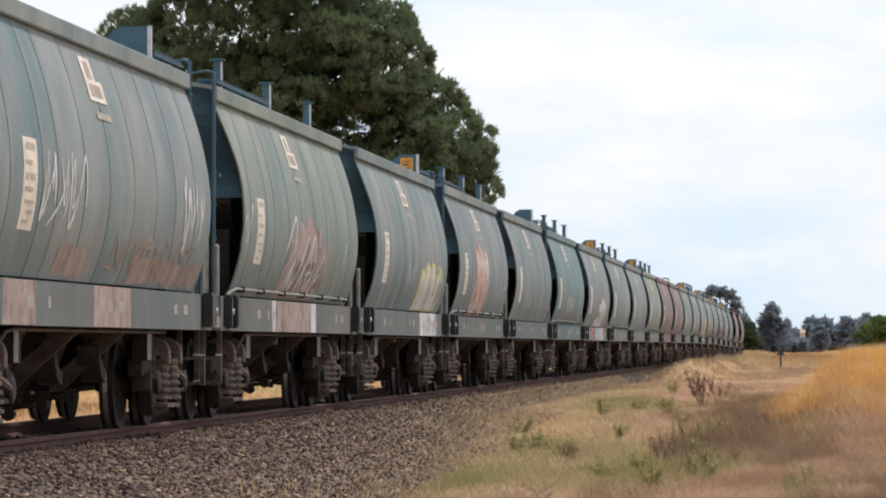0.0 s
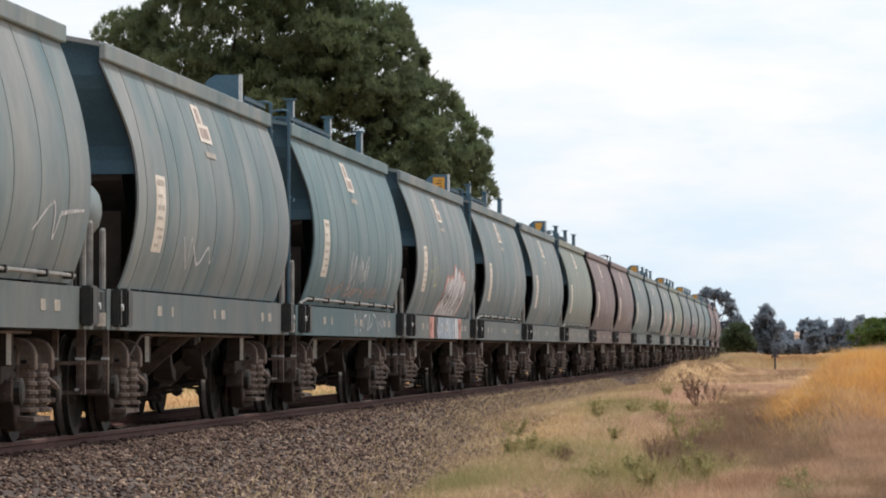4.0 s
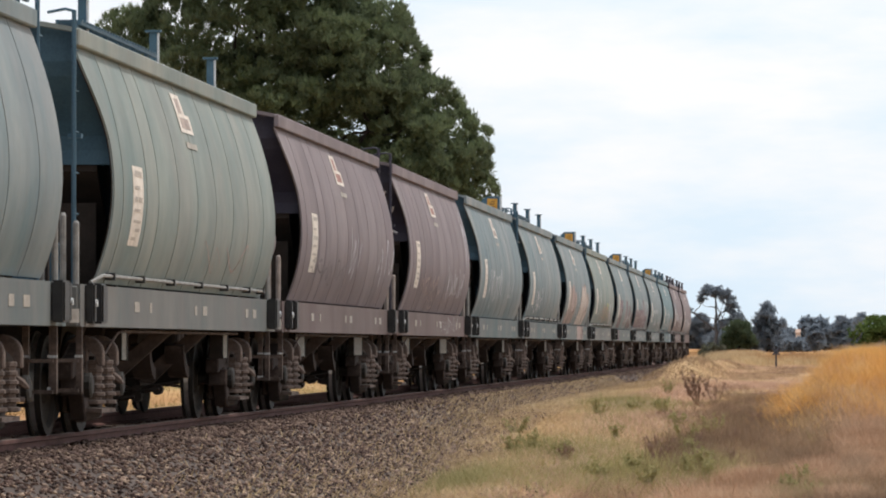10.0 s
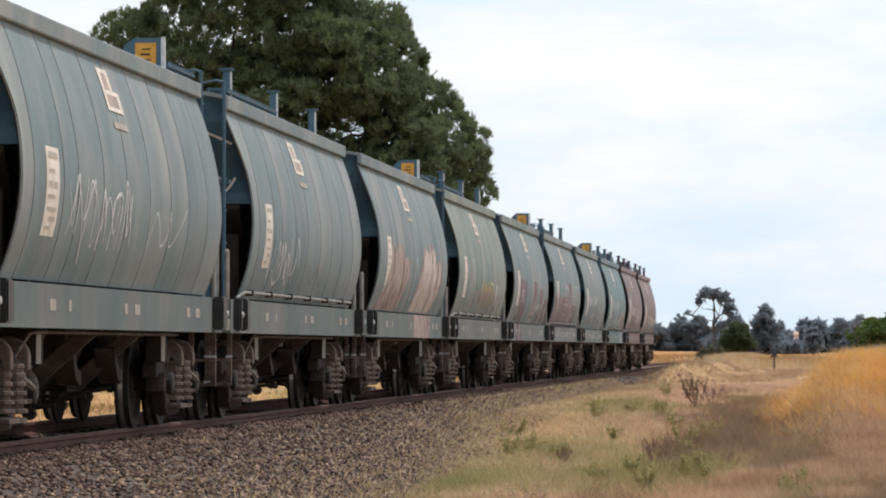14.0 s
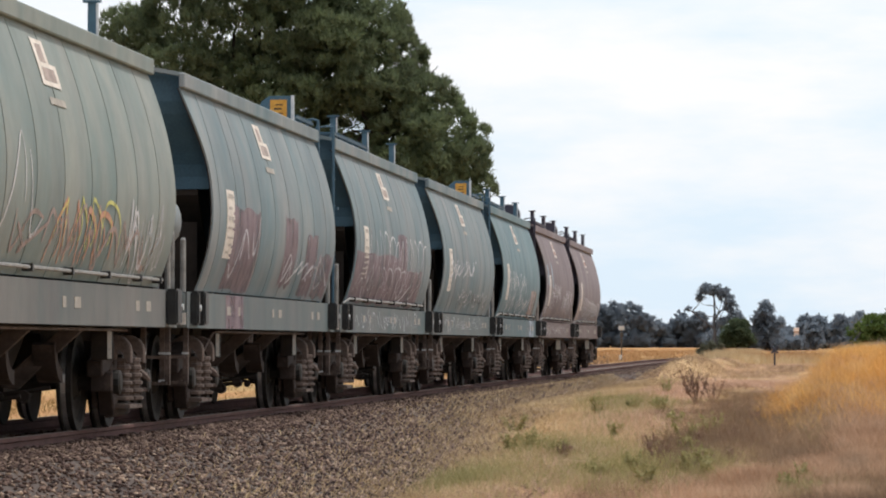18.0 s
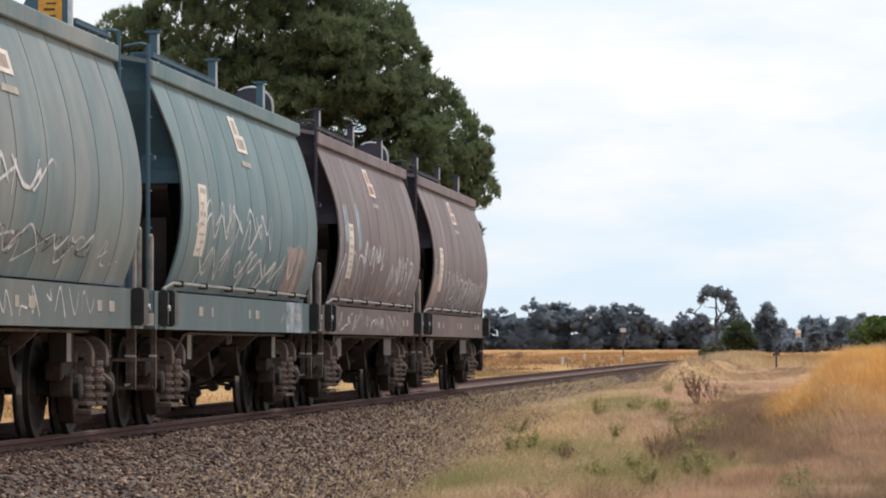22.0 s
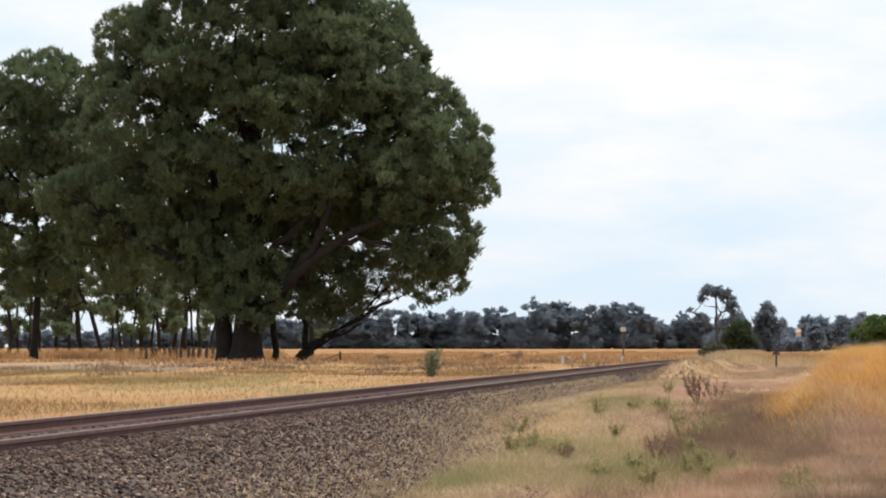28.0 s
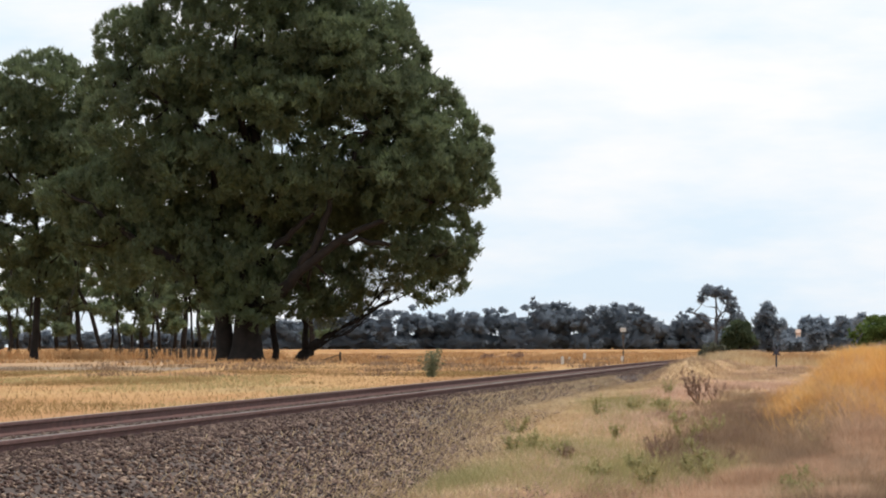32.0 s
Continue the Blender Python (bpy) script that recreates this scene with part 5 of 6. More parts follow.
def pine_crown(rng, lobes, pads, per, radius, needle, gaps=()):
    """Needle tufts gathered in rounded pads that lie over the outer shells of the lobes; gaps are openings (x, z, rx, rz)."""
    area = np.array([a[3] * a[4] + a[4] * a[5] + a[3] * a[5] for a in lobes])
    mids, ways = [], []
    for lobe, share in zip(lobes, area / area.sum()):
        n = max(6, int(pads * share))
        u = rng.normal(size=(n, 3))
        u /= np.linalg.norm(u, axis=1, keepdims=True)
        r = np.where(rng.random((n, 1)) < 0.8, rng.uniform(0.86, 1.04, (n, 1)), rng.uniform(0.35, 0.86, (n, 1)))
        mids.append(np.array(lobe[:3]) + u * r * np.array(lobe[3:]))
        ways.append(u * 0.9 + [0, 0, 0.55])
    mid, way = np.vstack(mids), np.vstack(ways)
    for gx, gz, rx, rz in gaps:
        keep = ((mid[:, 0] - gx) / rx) ** 2 + ((mid[:, 2] - gz) / rz) ** 2 > rng.uniform(0.6, 1.25, len(mid))
        mid, way = mid[keep], way[keep]
    n = len(mid)
    way /= np.linalg.norm(way, axis=1, keepdims=True)
    out = way[:, None, :] + rng.normal(size=(n, per, 3)) * 0.62
    out /= np.linalg.norm(out, axis=2, keepdims=True)
    size = radius * rng.uniform(0.55, 1.35, (n, 1, 1)) * rng.uniform(0.7, 1.05, (n, per, 1))
    spot = (mid[:, None, :] + out * size * [1, 1, 0.8]).reshape(-1, 3)
    out = out.reshape(-1, 3) * 0.5 + [0, 0, 0.75]  # the tufts stand upright like candles
    return tufts(rng, spot, out, needle, 8, needle * 0.17, 0.0, 0.5)


def pine(label, at, trunks, boughs, lobes, seed, pads, per=20, radius=0.62, needle=0.34, gaps=(), twigs=40):
    """An old pine: flared trunks, bent boughs [(radius, radius, points)], thin twigs to the lobes, a padded crown."""
    rng = np.random.default_rng(seed)
    t = tagged(new("pine_tree"), label, "tree")
    t.location = at
    for (x0, y0, x1, y1, h, r0, r1) in trunks:
        bm = bmesh.new()
        us = (0, 0.02, 0.05, 0.12, 0.3, 0.5, 0.75, 1)
        flare = (1.5, 1.22, 1.08, 1.0, 1, 1, 1, 1)
        pts = [(x0 + (x1 - x0) * u + rng.normal() * 0.12 * (u > 0.05), y0 + (y1 - y0) * u, h * u - 0.1) for u in us]
        tube(bm, pts, [(r0 + (r1 - r0) * u) * k for u, k in zip(us, flare)], 14)
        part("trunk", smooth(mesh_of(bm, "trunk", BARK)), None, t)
    ends = []
    for r0, r1, pts in boughs:
        fine = []
        for i in range(len(pts) - 1):
            a, b = Vector(pts[i]), Vector(pts[i + 1])
            for k in range(4):
                fine.append(a.lerp(b, k / 4) + Vector(rng.normal(size=3)) * 0.09 * (k > 0))
        fine.append(Vector(pts[-1]))
        n = len(fine)
        bm = bmesh.new()
        tube(bm, fine, [r0 + (r1 - r0) * i / (n - 1) for i in range(n)], 8)
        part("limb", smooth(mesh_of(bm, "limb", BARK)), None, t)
        ends += fine[n // 3:]
    order = rng.permutation(len(lobes))
    for i in range(twigs):
        lobe = lobes[order[i % len(lobes)]]
        off = rng.normal(size=3) * 0.5
        goal = Vector([lobe[k] + off[k] * lobe[k + 3] for k in range(3)])
        near = sorted(ends, key=lambda p: (p - goal).length + max(0.0, p.z - goal.z) * 0.8)[int(rng.integers(0, 3))]
        bm = bmesh.new()
        limb(bm, near, goal, rng.uniform(0.06, 0.14), 0.025, -0.35, 5, rng)
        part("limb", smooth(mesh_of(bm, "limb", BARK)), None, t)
    v, f = pine_crown(rng, lobes, pads, per, radius, needle, gaps)
    part("crown", numpy_mesh("crown", v, f, [PINE_LEAF]), None, t)
    return t


# lobes of the old pine's crown: centre and half sizes
PINE_LOBES = [
    (1.9, 1.5, 15.4, 8.0, 7.0, 6.6), (1.0, 1, 22.6, 7.4, 7.0, 5.6), (12.9, 0, 14.3, 4.3, 5.0, 3.3), (13.5, 0, 8.3, 2.7, 3.5, 2.3),
    (8.2, 0.5, 20.2, 4.6, 5.5, 4.2), (-6.8, -1, 16.6, 3.4, 5.0, 3.2), (-7.8, 0, 11.0, 4.2, 4.5, 2.9), (0.6, 2.0, 8.8, 5.6, 4.0, 3.6),
    (10.0, 3.0, 10.8, 3.0, 3.0, 1.6), (1.5, 0, 27.9, 7.6, 7.0, 4.6), (13.6, 0, 6.0, 1.9, 2.0, 1.6), (-4.4, -1, 7.6, 3.4, 3.5, 1.7),
    (11.0, -1, 12.2, 3.6, 5.0, 2.4), (5.6, 2.6, 5.6, 2.6, 2.4, 2.0), (-7.6, 1, 22.4, 2.3, 3.5, 1.9), (-8.6, 0, 19.2, 1.6, 2.5, 1.3),
    (-11.6, 1, 11.2, 2.4, 3.0, 1.5), (4.2, -2.5, 12.2, 3.6, 3.0, 1.9), (0.9, -2.6, 5.6, 2.6, 1.8, 2.2), (-1.2, -1.5, 6.0, 2.4, 2.0, 1.5),
    (3.6, 0, 4.8, 1.9, 2.0, 1.6), (1.2, -2.7, 3.6, 1.9, 1.2, 1.1), (12.0, 0, 17.8, 2.9, 3.5, 2.1), (-9.6, 0, 8.6, 2.2, 2.5, 1.1),
    (15.6, 0, 12.2, 1.9, 2.5, 1.9), (9.4, 0, 22.6, 2.4, 3.0, 2.0), (-2.5, -4.5, 13.4, 3.0, 2.0, 1.6), (2.8, -5.0, 17.8, 3.4, 2.0, 1.7), (6.4, -4.0, 22.0, 2.6, 2.0, 1.6),
    (-3.4, -4.5, 19.8, 2.8, 2.0, 1.5), (9.6, -3.5, 18.6, 2.2, 2.0, 1.3), (13.4, -3.4, 12.6, 2.0, 1.8, 1.2), (12.4, -3.0, 15.6, 2.0, 1.8, 1.2),
    (7.4, 5.0, 12.4, 4.2, 2.5, 2.6), (6.4, 5.5, 8.4, 3.6, 2.5, 2.2), (10.6, 4.5, 9.6, 2.4, 2.0, 1.4), (-3.0, 4, 12.4, 4.5, 3.0, 3.0)]
PINE_GAPS = [(-6.6, 19.9, 1.0, 0.7), (-8.9, 16.4, 0.9, 0.5), (7.3, 15.8, 1.1, 0.65), (8.6, 16.3, 0.7, 0.6), (10.3, 10.6, 0.7, 0.4), (10.4, 8.0, 1.2, 0.9), (0.6, 23.2, 0.4, 0.9), (-4.9, 18.6, 0.5, 0.3),
             (8.4, 6.0, 1.2, 0.5), (4.6, 19.2, 0.5, 0.3), (-1.6, 16.0, 0.4, 0.4)]
PINE_BOUGHS = [
    (0.52, 0.12, [(0.9, -1.2, 3.0), (3.0, -3.6, 4.6), (4.7, -5.0, 6.3), (7.6, -5.4, 8.5), (9.4, -5.2, 9.3), (11.6, -4.6, 10.2)]),
    (0.30, 0.06, [(4.6, -4.9, 6.2), (6.2, -5.2, 9.2), (7.0, -5.0, 11.6), (8.4, -4.4, 14.4), (9.4, -4.0, 16.3), (11.0, -3.6, 17.6)]),
    (0.26, 0.05, [(1.6, -1.0, 9.5), (3.8, -4.0, 12.6), (6.0, -4.6, 14.6), (8.4, -4.6, 15.7), (10.0, -4.0, 15.9)]),
    (0.42, 0.10, [(-0.6, -0.8, 3.6), (-3.2, -3.4, 6.4), (-6.8, -4.4, 8.4), (-9.4, -4.2, 10.4), (-12.4, -3.0, 12.0)]),
    (0.34, 0.08, [(1.0, -0.4, 6.0), (3.0, -3.2, 8.2), (5.0, -4.8, 9.8), (6.2, -5.0, 11.2)]),
    (0.34, 0.07, [(1.4, 0, 13.0), (0.4, -2.6, 16.5), (-0.2, -4.4, 19.5), (0.4, -4.6, 23.4)]),
    (0.22, 0.05, [(0.6, -1.0, 14.0), (-3.0, -3.8, 16.6), (-5.8, -3.6, 18.6), (-8.4, -2.4, 20.0)]),
    (0.22, 0.05, [(7.4, -5.3, 8.4), (10.0, -4.6, 8.2), (12.4, -3.6, 7.6), (13.8, -3.0, 6.6)]),
    (0.20, 0.05, [(1.2, -1.0, 17.0), (4.0, -4.0, 19.4), (6.6, -4.6, 21.0), (8.0, -4.0, 23.0)]),
    (0.14, 0.03, [(10.6, -4.9, 9.8), (13.2, -4.0, 10.6), (15.4, -2.6, 11.8)])]
pine("huge old dark-green pine with several thick limbs beside the line", (-39.68, 292.0, -0.3),
     [(-0.85, 0.2, -2.0, 0.5, 17, 0.66, 0.25), (0.62, -0.6, 1.4, 0, 24, 1.02, 0.25), (2.3, 2.0, 2.2, 2.0, 7, 0.24, 0.18)],
     [(a, b, [(x, y * 0.62, z) for x, y, z in line]) for a, b, line in PINE_BOUGHS], PINE_LOBES, 11, 5050, 16, 0.66, 0.36, PINE_GAPS, 70)
# the leaning bare-limbed tree behind it
tree("leaning_tree", "grey-leaved tree leaning out from behind the old pine", (-35.9, 296.0, -0.3),
     [(0, 0, -0.1, 0.5, 0, 0.9, 0.5, 0.36), (0.5, 0, 0.9, 2.2, 0, 2.0, 0.30, 0.13), (2.2, 0, 2.0, 7.4, 0, 5.0, 0.10, 0.03), (3.6, 0, 2.6, 6.2, 0, 5.4, 0.1, 0.04), (4.6, 0, 3.3, 8.6, 0, 5.2, 0.08, 0.03), (0.4, 0, 0.8, 0.2, 0, 4.0, 0.26, 0.12)],
     [(4.9, 0, 5.6, 1.8, 1.5, 1.1), (7.2, 0.3, 5.9, 1.5, 1.4, 0.8), (3.2, 0, 4.4, 1.6, 1.4, 1.2), (1.6, 0, 3.6, 1.6, 1.4, 1.2), (6.4, 0.4, 7.4, 1.8, 1.5, 1.0)], GREY_GREEN, BARK, 15, 2600, 0.26, 6, 0.035, 0.3, limbs=26, limb_r=0.06, knot=0.4, per=16, bearing=5)
rng_t = np.random.default_rng(3)
pine("tall dark-green pine at the edge of the stand", (-59.6, 322.0, -0.3), [(0, 0, 0.5, 0, 20, 0.3, 0.12)],
     [(0.2, 0.05, [(0.2, 0, 8), (3.0, -2, 10), (5.6, -2.5, 11.4)]), (0.2, 0.05, [(0.2, 0, 9), (-3, -2, 11), (-6, -2, 12.6)]), (0.16, 0.04, [(0.3, 0, 12), (2.6, -2.5, 15), (3.6, -2, 16.6)]), (0.16, 0.04, [(0.3, 0, 12), (-2, -2, 15), (-3.4, -2, 17.4)])],
     [(0.8, 0, 20.4, 3.4, 4, 2.8), (-2.5, 0, 17, 4.6, 4, 3.9), (3.4, 0, 16.2, 3.0, 4, 2.6), (0, 0, 13.6, 5.6, 4, 2.6), (5.6, 0, 11.6, 3.6, 3.5, 2.2), (-6, 0, 12.5, 4, 4, 2.4), (4.5, -1, 9.4, 3.2, 3, 1.3), (-2.0, -1, 8.8, 3.4, 3, 1.2), (6.4, -1, 7.0, 2.2, 2, 0.9), (0.6, -1, 6.2, 2.4, 2, 0.8)],
     12, 1500, 15, 0.68, 0.38, (), 30)
# the stand of slim trees behind
# each: where it stands along the belt, trunk radius, lean
STAND = [(2, 0.2, 0.2), (20, 0.14, -0.2), (38, 0.12, 0.3), (56, 0.27, 0.1), (90, 0.2, -0.3), (114, 0.2, 0.0), (138, 0.26, -1.3), (174, 0.22, -3.2), (186, 0.12, 0.4), (206, 0.15, -0.6),
         (226, 0.12, 0.8), (245, 0.22, 0.0), (259, 0.13, 0.9), (275, 0.2, -0.3), (300, 0.19, 0.3), (320, 0.32, 0.1), (338, 0.12, -0.9), (350, 0.2, 0.0), (366, 0.13, 1.0), (548, 0.3, 0.2)]
for i, (step_x, r, lean) in enumerate(STAND):
    far = rng_t.uniform(375, 425)
    h = rng_t.uniform(8.5, 11)
    tree("gum_tree", "slim dark gum with a bare trunk in a stand", ((step_x - 1440) / 7519 * far, far, -0.3),
         [(0, 0, 0, lean, 0, h, r, r * 0.6)], [(lean + rng_t.uniform(-1.6, 1.6), rng_t.uniform(-1.5, 1.5), rng_t.uniform(4.4, 11.5), rng_t.uniform(0.5, 1.1), 1.0, rng_t.uniform(0.3, 0.65)) for _ in range(10)]
         + [(lean + rng_t.uniform(-1.0, 1.0), rng_t.uniform(-8, 8), rng_t.uniform(2.2, 5.2), 0.45, 0.4, 0.3) for _ in range(2)],
         PINE_LEAF, BARK, 30 + i, 520, 0.4, 7, 0.09, 0.3, limbs=9, limb_r=0.06, knot=0.4, per=22, group="stand of gums")


def core_template():
    bm = bmesh.new()
    bmesh.ops.create_icosphere(bm, subdivisions=3, radius=1.0)
    v = np.array([w.co[:] for w in bm.verts])
    t = np.array([[w.index for w in f.verts] for f in bm.faces])
    bm.free()
    return v, t


CORE_V, CORE_T = core_template()


def far_woods(name, label, spans, leaf, seed, width=0.34):
    """A distant belt of trees: broad flat-topped crowns, dense within, feathered with leaf sprays, uneven along the top."""
    rng = np.random.default_rng(seed)
    vs, ts, base = [], [], 0
    for x0, x1, y, low, high, gap in spans:
        x = x0
        while x < x1:
            h = rng.uniform(low, high)
            r = h * width * rng.uniform(0.75, 1.25)
            y_t = y + rng.uniform(-12, 12)
            body = [(x + rng.uniform(-0.6, 0.6) * r, y_t + rng.uniform(-3, 1), h * c, r * rng.uniform(0.5, 0.75) * (1.6 if c < 0.2 else 1.0), r * 0.6, h * rng.uniform(0.15, 0.24)) for c in (0.10, 0.16, 0.36, 0.52, 0.62)]
            tops = []
            for k in range(11):
                u = rng.uniform(0.45, 0.97)
                wide = r * (1.1 - 0.7 * max(0.0, u - 0.55) / 0.45) * rng.uniform(0.45, 0.75)
                tops.append((x + rng.uniform(-1, 1) * r * (1.05 - 0.6 * u), y_t + rng.uniform(-4, 1), h * u - 0.03 * h, wide, wide, h * rng.uniform(0.035, 0.07)))
            for lobe in body:
                v = CORE_V * (1 + rng.normal(size=(len(CORE_V), 1)) * 0.28) * np.array(lobe[3:]) * 0.84 + np.array(lobe[:3])
                vs.append(v)
                ts.append(CORE_T + base)
                base += len(v)
            for lobes, count, hollow in ((body, 300, 0.88), (tops, 380, 0.3)):
                s, o = crown_points(rng, lobes, count, 0.5, 10, hollow)
                v, t = tufts(rng, s, o, 0.85, 4, 0.26)
                vs.append(v)
                ts.append(t + base)
                base += len(v)
            x += r * gap
    ob = new(name, numpy_mesh(name, np.vstack(vs), np.vstack(ts), [leaf]))
    return tagged(ob, label, "woods", kind="stuff")


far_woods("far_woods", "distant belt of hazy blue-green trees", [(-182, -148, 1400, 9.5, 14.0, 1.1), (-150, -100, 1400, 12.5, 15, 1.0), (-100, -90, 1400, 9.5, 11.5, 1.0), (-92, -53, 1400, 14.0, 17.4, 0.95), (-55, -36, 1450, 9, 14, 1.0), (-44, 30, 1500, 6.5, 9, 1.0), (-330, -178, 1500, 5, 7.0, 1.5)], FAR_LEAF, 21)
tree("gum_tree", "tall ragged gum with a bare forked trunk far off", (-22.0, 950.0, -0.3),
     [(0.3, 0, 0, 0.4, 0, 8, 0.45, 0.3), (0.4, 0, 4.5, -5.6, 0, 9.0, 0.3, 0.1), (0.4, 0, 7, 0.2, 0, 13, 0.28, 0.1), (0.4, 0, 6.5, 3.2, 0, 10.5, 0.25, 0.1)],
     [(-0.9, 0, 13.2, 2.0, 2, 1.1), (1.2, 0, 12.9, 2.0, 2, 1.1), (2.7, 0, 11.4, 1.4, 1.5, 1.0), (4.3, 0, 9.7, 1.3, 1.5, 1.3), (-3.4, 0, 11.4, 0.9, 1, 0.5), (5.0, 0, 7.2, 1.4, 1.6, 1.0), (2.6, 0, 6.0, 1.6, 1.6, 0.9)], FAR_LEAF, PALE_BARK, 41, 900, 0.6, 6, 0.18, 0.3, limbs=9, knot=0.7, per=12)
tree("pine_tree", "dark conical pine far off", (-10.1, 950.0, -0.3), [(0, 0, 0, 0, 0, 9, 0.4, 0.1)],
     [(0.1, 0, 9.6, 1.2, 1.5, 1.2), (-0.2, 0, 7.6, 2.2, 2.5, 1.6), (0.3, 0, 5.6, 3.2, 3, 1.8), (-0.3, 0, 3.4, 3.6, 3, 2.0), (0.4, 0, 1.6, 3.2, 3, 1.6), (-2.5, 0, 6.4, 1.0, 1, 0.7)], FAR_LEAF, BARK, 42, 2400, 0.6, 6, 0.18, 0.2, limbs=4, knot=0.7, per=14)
tree("round_tree", "dense rounded dark-green tree", (-9.8, 560.0, -0.9), [(0, 0, 0, 0.1, 0, 2.4, 0.12, 0.1), (1.6, -0.5, 0, 1.5, -0.4, 2.6, 0.07, 0.06)],
     [(0, 0, 3.2, 1.9, 1.8, 1.6), (-0.6, 0, 2.4, 1.5, 1.5, 1.0), (1.0, 0, 2.5, 1.4, 1.4, 0.9), (0.1, 0, 4.3, 1.2, 1.1, 0.8)], MID_LEAF, BARK, 43, 2600, 0.3, 6, 0.09, 0.3, limbs=5, limb_r=0.05, knot=0.4, per=16)
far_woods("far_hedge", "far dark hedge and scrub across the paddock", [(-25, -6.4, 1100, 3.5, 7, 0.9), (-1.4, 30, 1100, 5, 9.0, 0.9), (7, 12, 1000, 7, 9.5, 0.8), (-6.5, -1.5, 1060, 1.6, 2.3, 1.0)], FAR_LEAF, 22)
tree("round_tree", "dark upright tree far off", (0.2, 800.0, -0.3), [(0, 0, 0, 0, 0, 3, 0.2, 0.1)],
     [(0, 0, 3.4, 1.5, 1.5, 1.6), (0.3, 0, 1.8, 1.7, 1.5, 1.4)], FAR_LEAF, BARK, 46, 900, 0.5, 6, 0.15, 0.3, limbs=3, knot=0.5, per=14)
tree("shrub", "dark rounded shrub near the line", (-9.9, 430.0, -0.6), [(0, 0, 0, 0, 0, 0.6, 0.05, 0.04)],
     [(0, 0, 0.9, 1.2, 1.0, 0.7), (-0.7, 0, 0.7, 0.8, 0.8, 0.5)], OLIVE_LEAF, BARK, 47, 700, 0.25, 6, 0.07, 0.3, limbs=3, knot=0.35, per=14, limb_r=0.03)
tree("bright_tree", "bright green leafy tree behind the bank", (7.4, 470.0, -0.3), [(0, 0, 0, 0, 0, 3.4, 0.15, 0.1)],
     [(0, 0, 2.9, 2.2, 2, 1.7), (-1.8, 0, 2.2, 1.4, 1.5, 1.1), (1.8, 0, 3.4, 1.8, 1.6, 1.6)], BRIGHT_LEAF, BARK, 44, 1900, 0.32, 6, 0.1, 0.3, limbs=5, limb_r=0.06, knot=0.45, per=16)
tree("bare_tree", "leafless grey tree behind the bank", (6.7, 620.0, -0.3), [(0, 0, 0, 0, 0, 4.0, 0.16, 0.08)],
     [(0, 0, 4.8, 1.7, 1.5, 1.2)], GREY_LEAF, PALE_BARK, 45, 24, 0.4, 4, 0.05, 0.3, limbs=18, limb_r=0.06, per=4)


# ------------------------------------------------------------------ grasses
def grass_patch(name, label, mat, seed, spots, height, width=0.006, lean=0.35):
    """Thin bent blades at spots (x, y); one object for what nobody could count."""
    rng = np.random.default_rng(seed)
    n = len(spots)
    z = np.array([max(ground_z(x, y), bed_z(x, y) if -11.5 < x < -3.9 else -9) for x, y in spots])
    h = height * rng.uniform(0.4, 1.3, n)
    a = rng.uniform(0, math.tau, n)
    b = rng.uniform(0, math.tau, n)
    bend = lean * h * rng.uniform(0.3, 1.4, n)
    base = np.c_[spots, z - 0.02]
    side = np.c_[np.cos(a), np.sin(a), np.zeros(n)] * (width * rng.uniform(0.6, 1.5, n))[:, None]
    tip = base + np.c_[np.cos(b) * bend, np.sin(b) * bend, h]
    v = np.stack([base - side, base + side, tip], 1).reshape(-1, 3)
    t = np.arange(3 * n).reshape(-1, 3)
    return tagged(new(name, numpy_mesh(name, v, t, [mat])), label, "grass", kind="stuff")


def even(rng, n, x0, x1, y0, y1):
    return np.c_[rng.uniform(x0, x1, n), rng.uniform(y0, y1, n)]


def clumped(rng, n, x0, x1, y0, y1, clump=0.35, groups=40):
    c = np.c_[rng.uniform(x0, x1, groups), rng.uniform(y0, y1, groups)]
    p = c[rng.integers(0, groups, n)] + rng.normal(size=(n, 2)) * [clump, clump * 3]
    return p[(p[:, 0] > x0 - 0.4) & (p[:, 0] < x1 + 0.4)]


def beyond_edge(p):
    """Keeps what stands on the bank; its foot draws away to the right, with a ragged margin."""
    foot = bank_foot(p[:, 1]) + 0.35 + np.random.default_rng(4).normal(size=len(p)) * 0.8 + 0.55
    near = 68 + np.abs(np.random.default_rng(5).normal(size=len(p))) * 8 - 3 * np.clip(p[:, 0] - 2, 0, 3)
    return p[(p[:, 0] > foot) & (p[:, 1] > near)]


rng_g = np.random.default_rng(9)
def zone(p, seed, level, scale=0.55):
    """Keeps the spots where a slow pattern is high, so that each grass grows in drifts."""
    keep = [noise.noise(Vector((x * scale, y * scale * 0.16, seed * 7.3))) > level for x, y in p]
    return p[np.array(keep)]


def ragged(p, edge, spread_by, seed):
    """Keeps the spots left of a line x = edge, with a loose margin."""
    return p[p[:, 0] < edge + np.random.default_rng(seed).normal(size=len(p)) * spread_by]


def soft_left(p, edge, spread_by, seed):
    """Keeps the spots right of a line, with a loose margin."""
    return p[p[:, 0] > edge + np.random.default_rng(seed).normal(size=len(p)) * spread_by]


def off_toe(p, shift, spread_by, seed):
    """Keeps the spots beyond the foot of the ballast, with a loose margin."""
    u = np.clip((p[:, 1] - 44) / 40, 0, 1)
    low = -0.98 + 0.62 * u * u * (3 - 2 * u)
    toe = TRACK_X + 1.62 + (-0.155 - low) / 0.62
    return p[p[:, 0] > toe + shift + np.random.default_rng(seed).normal(size=len(p)) * spread_by]


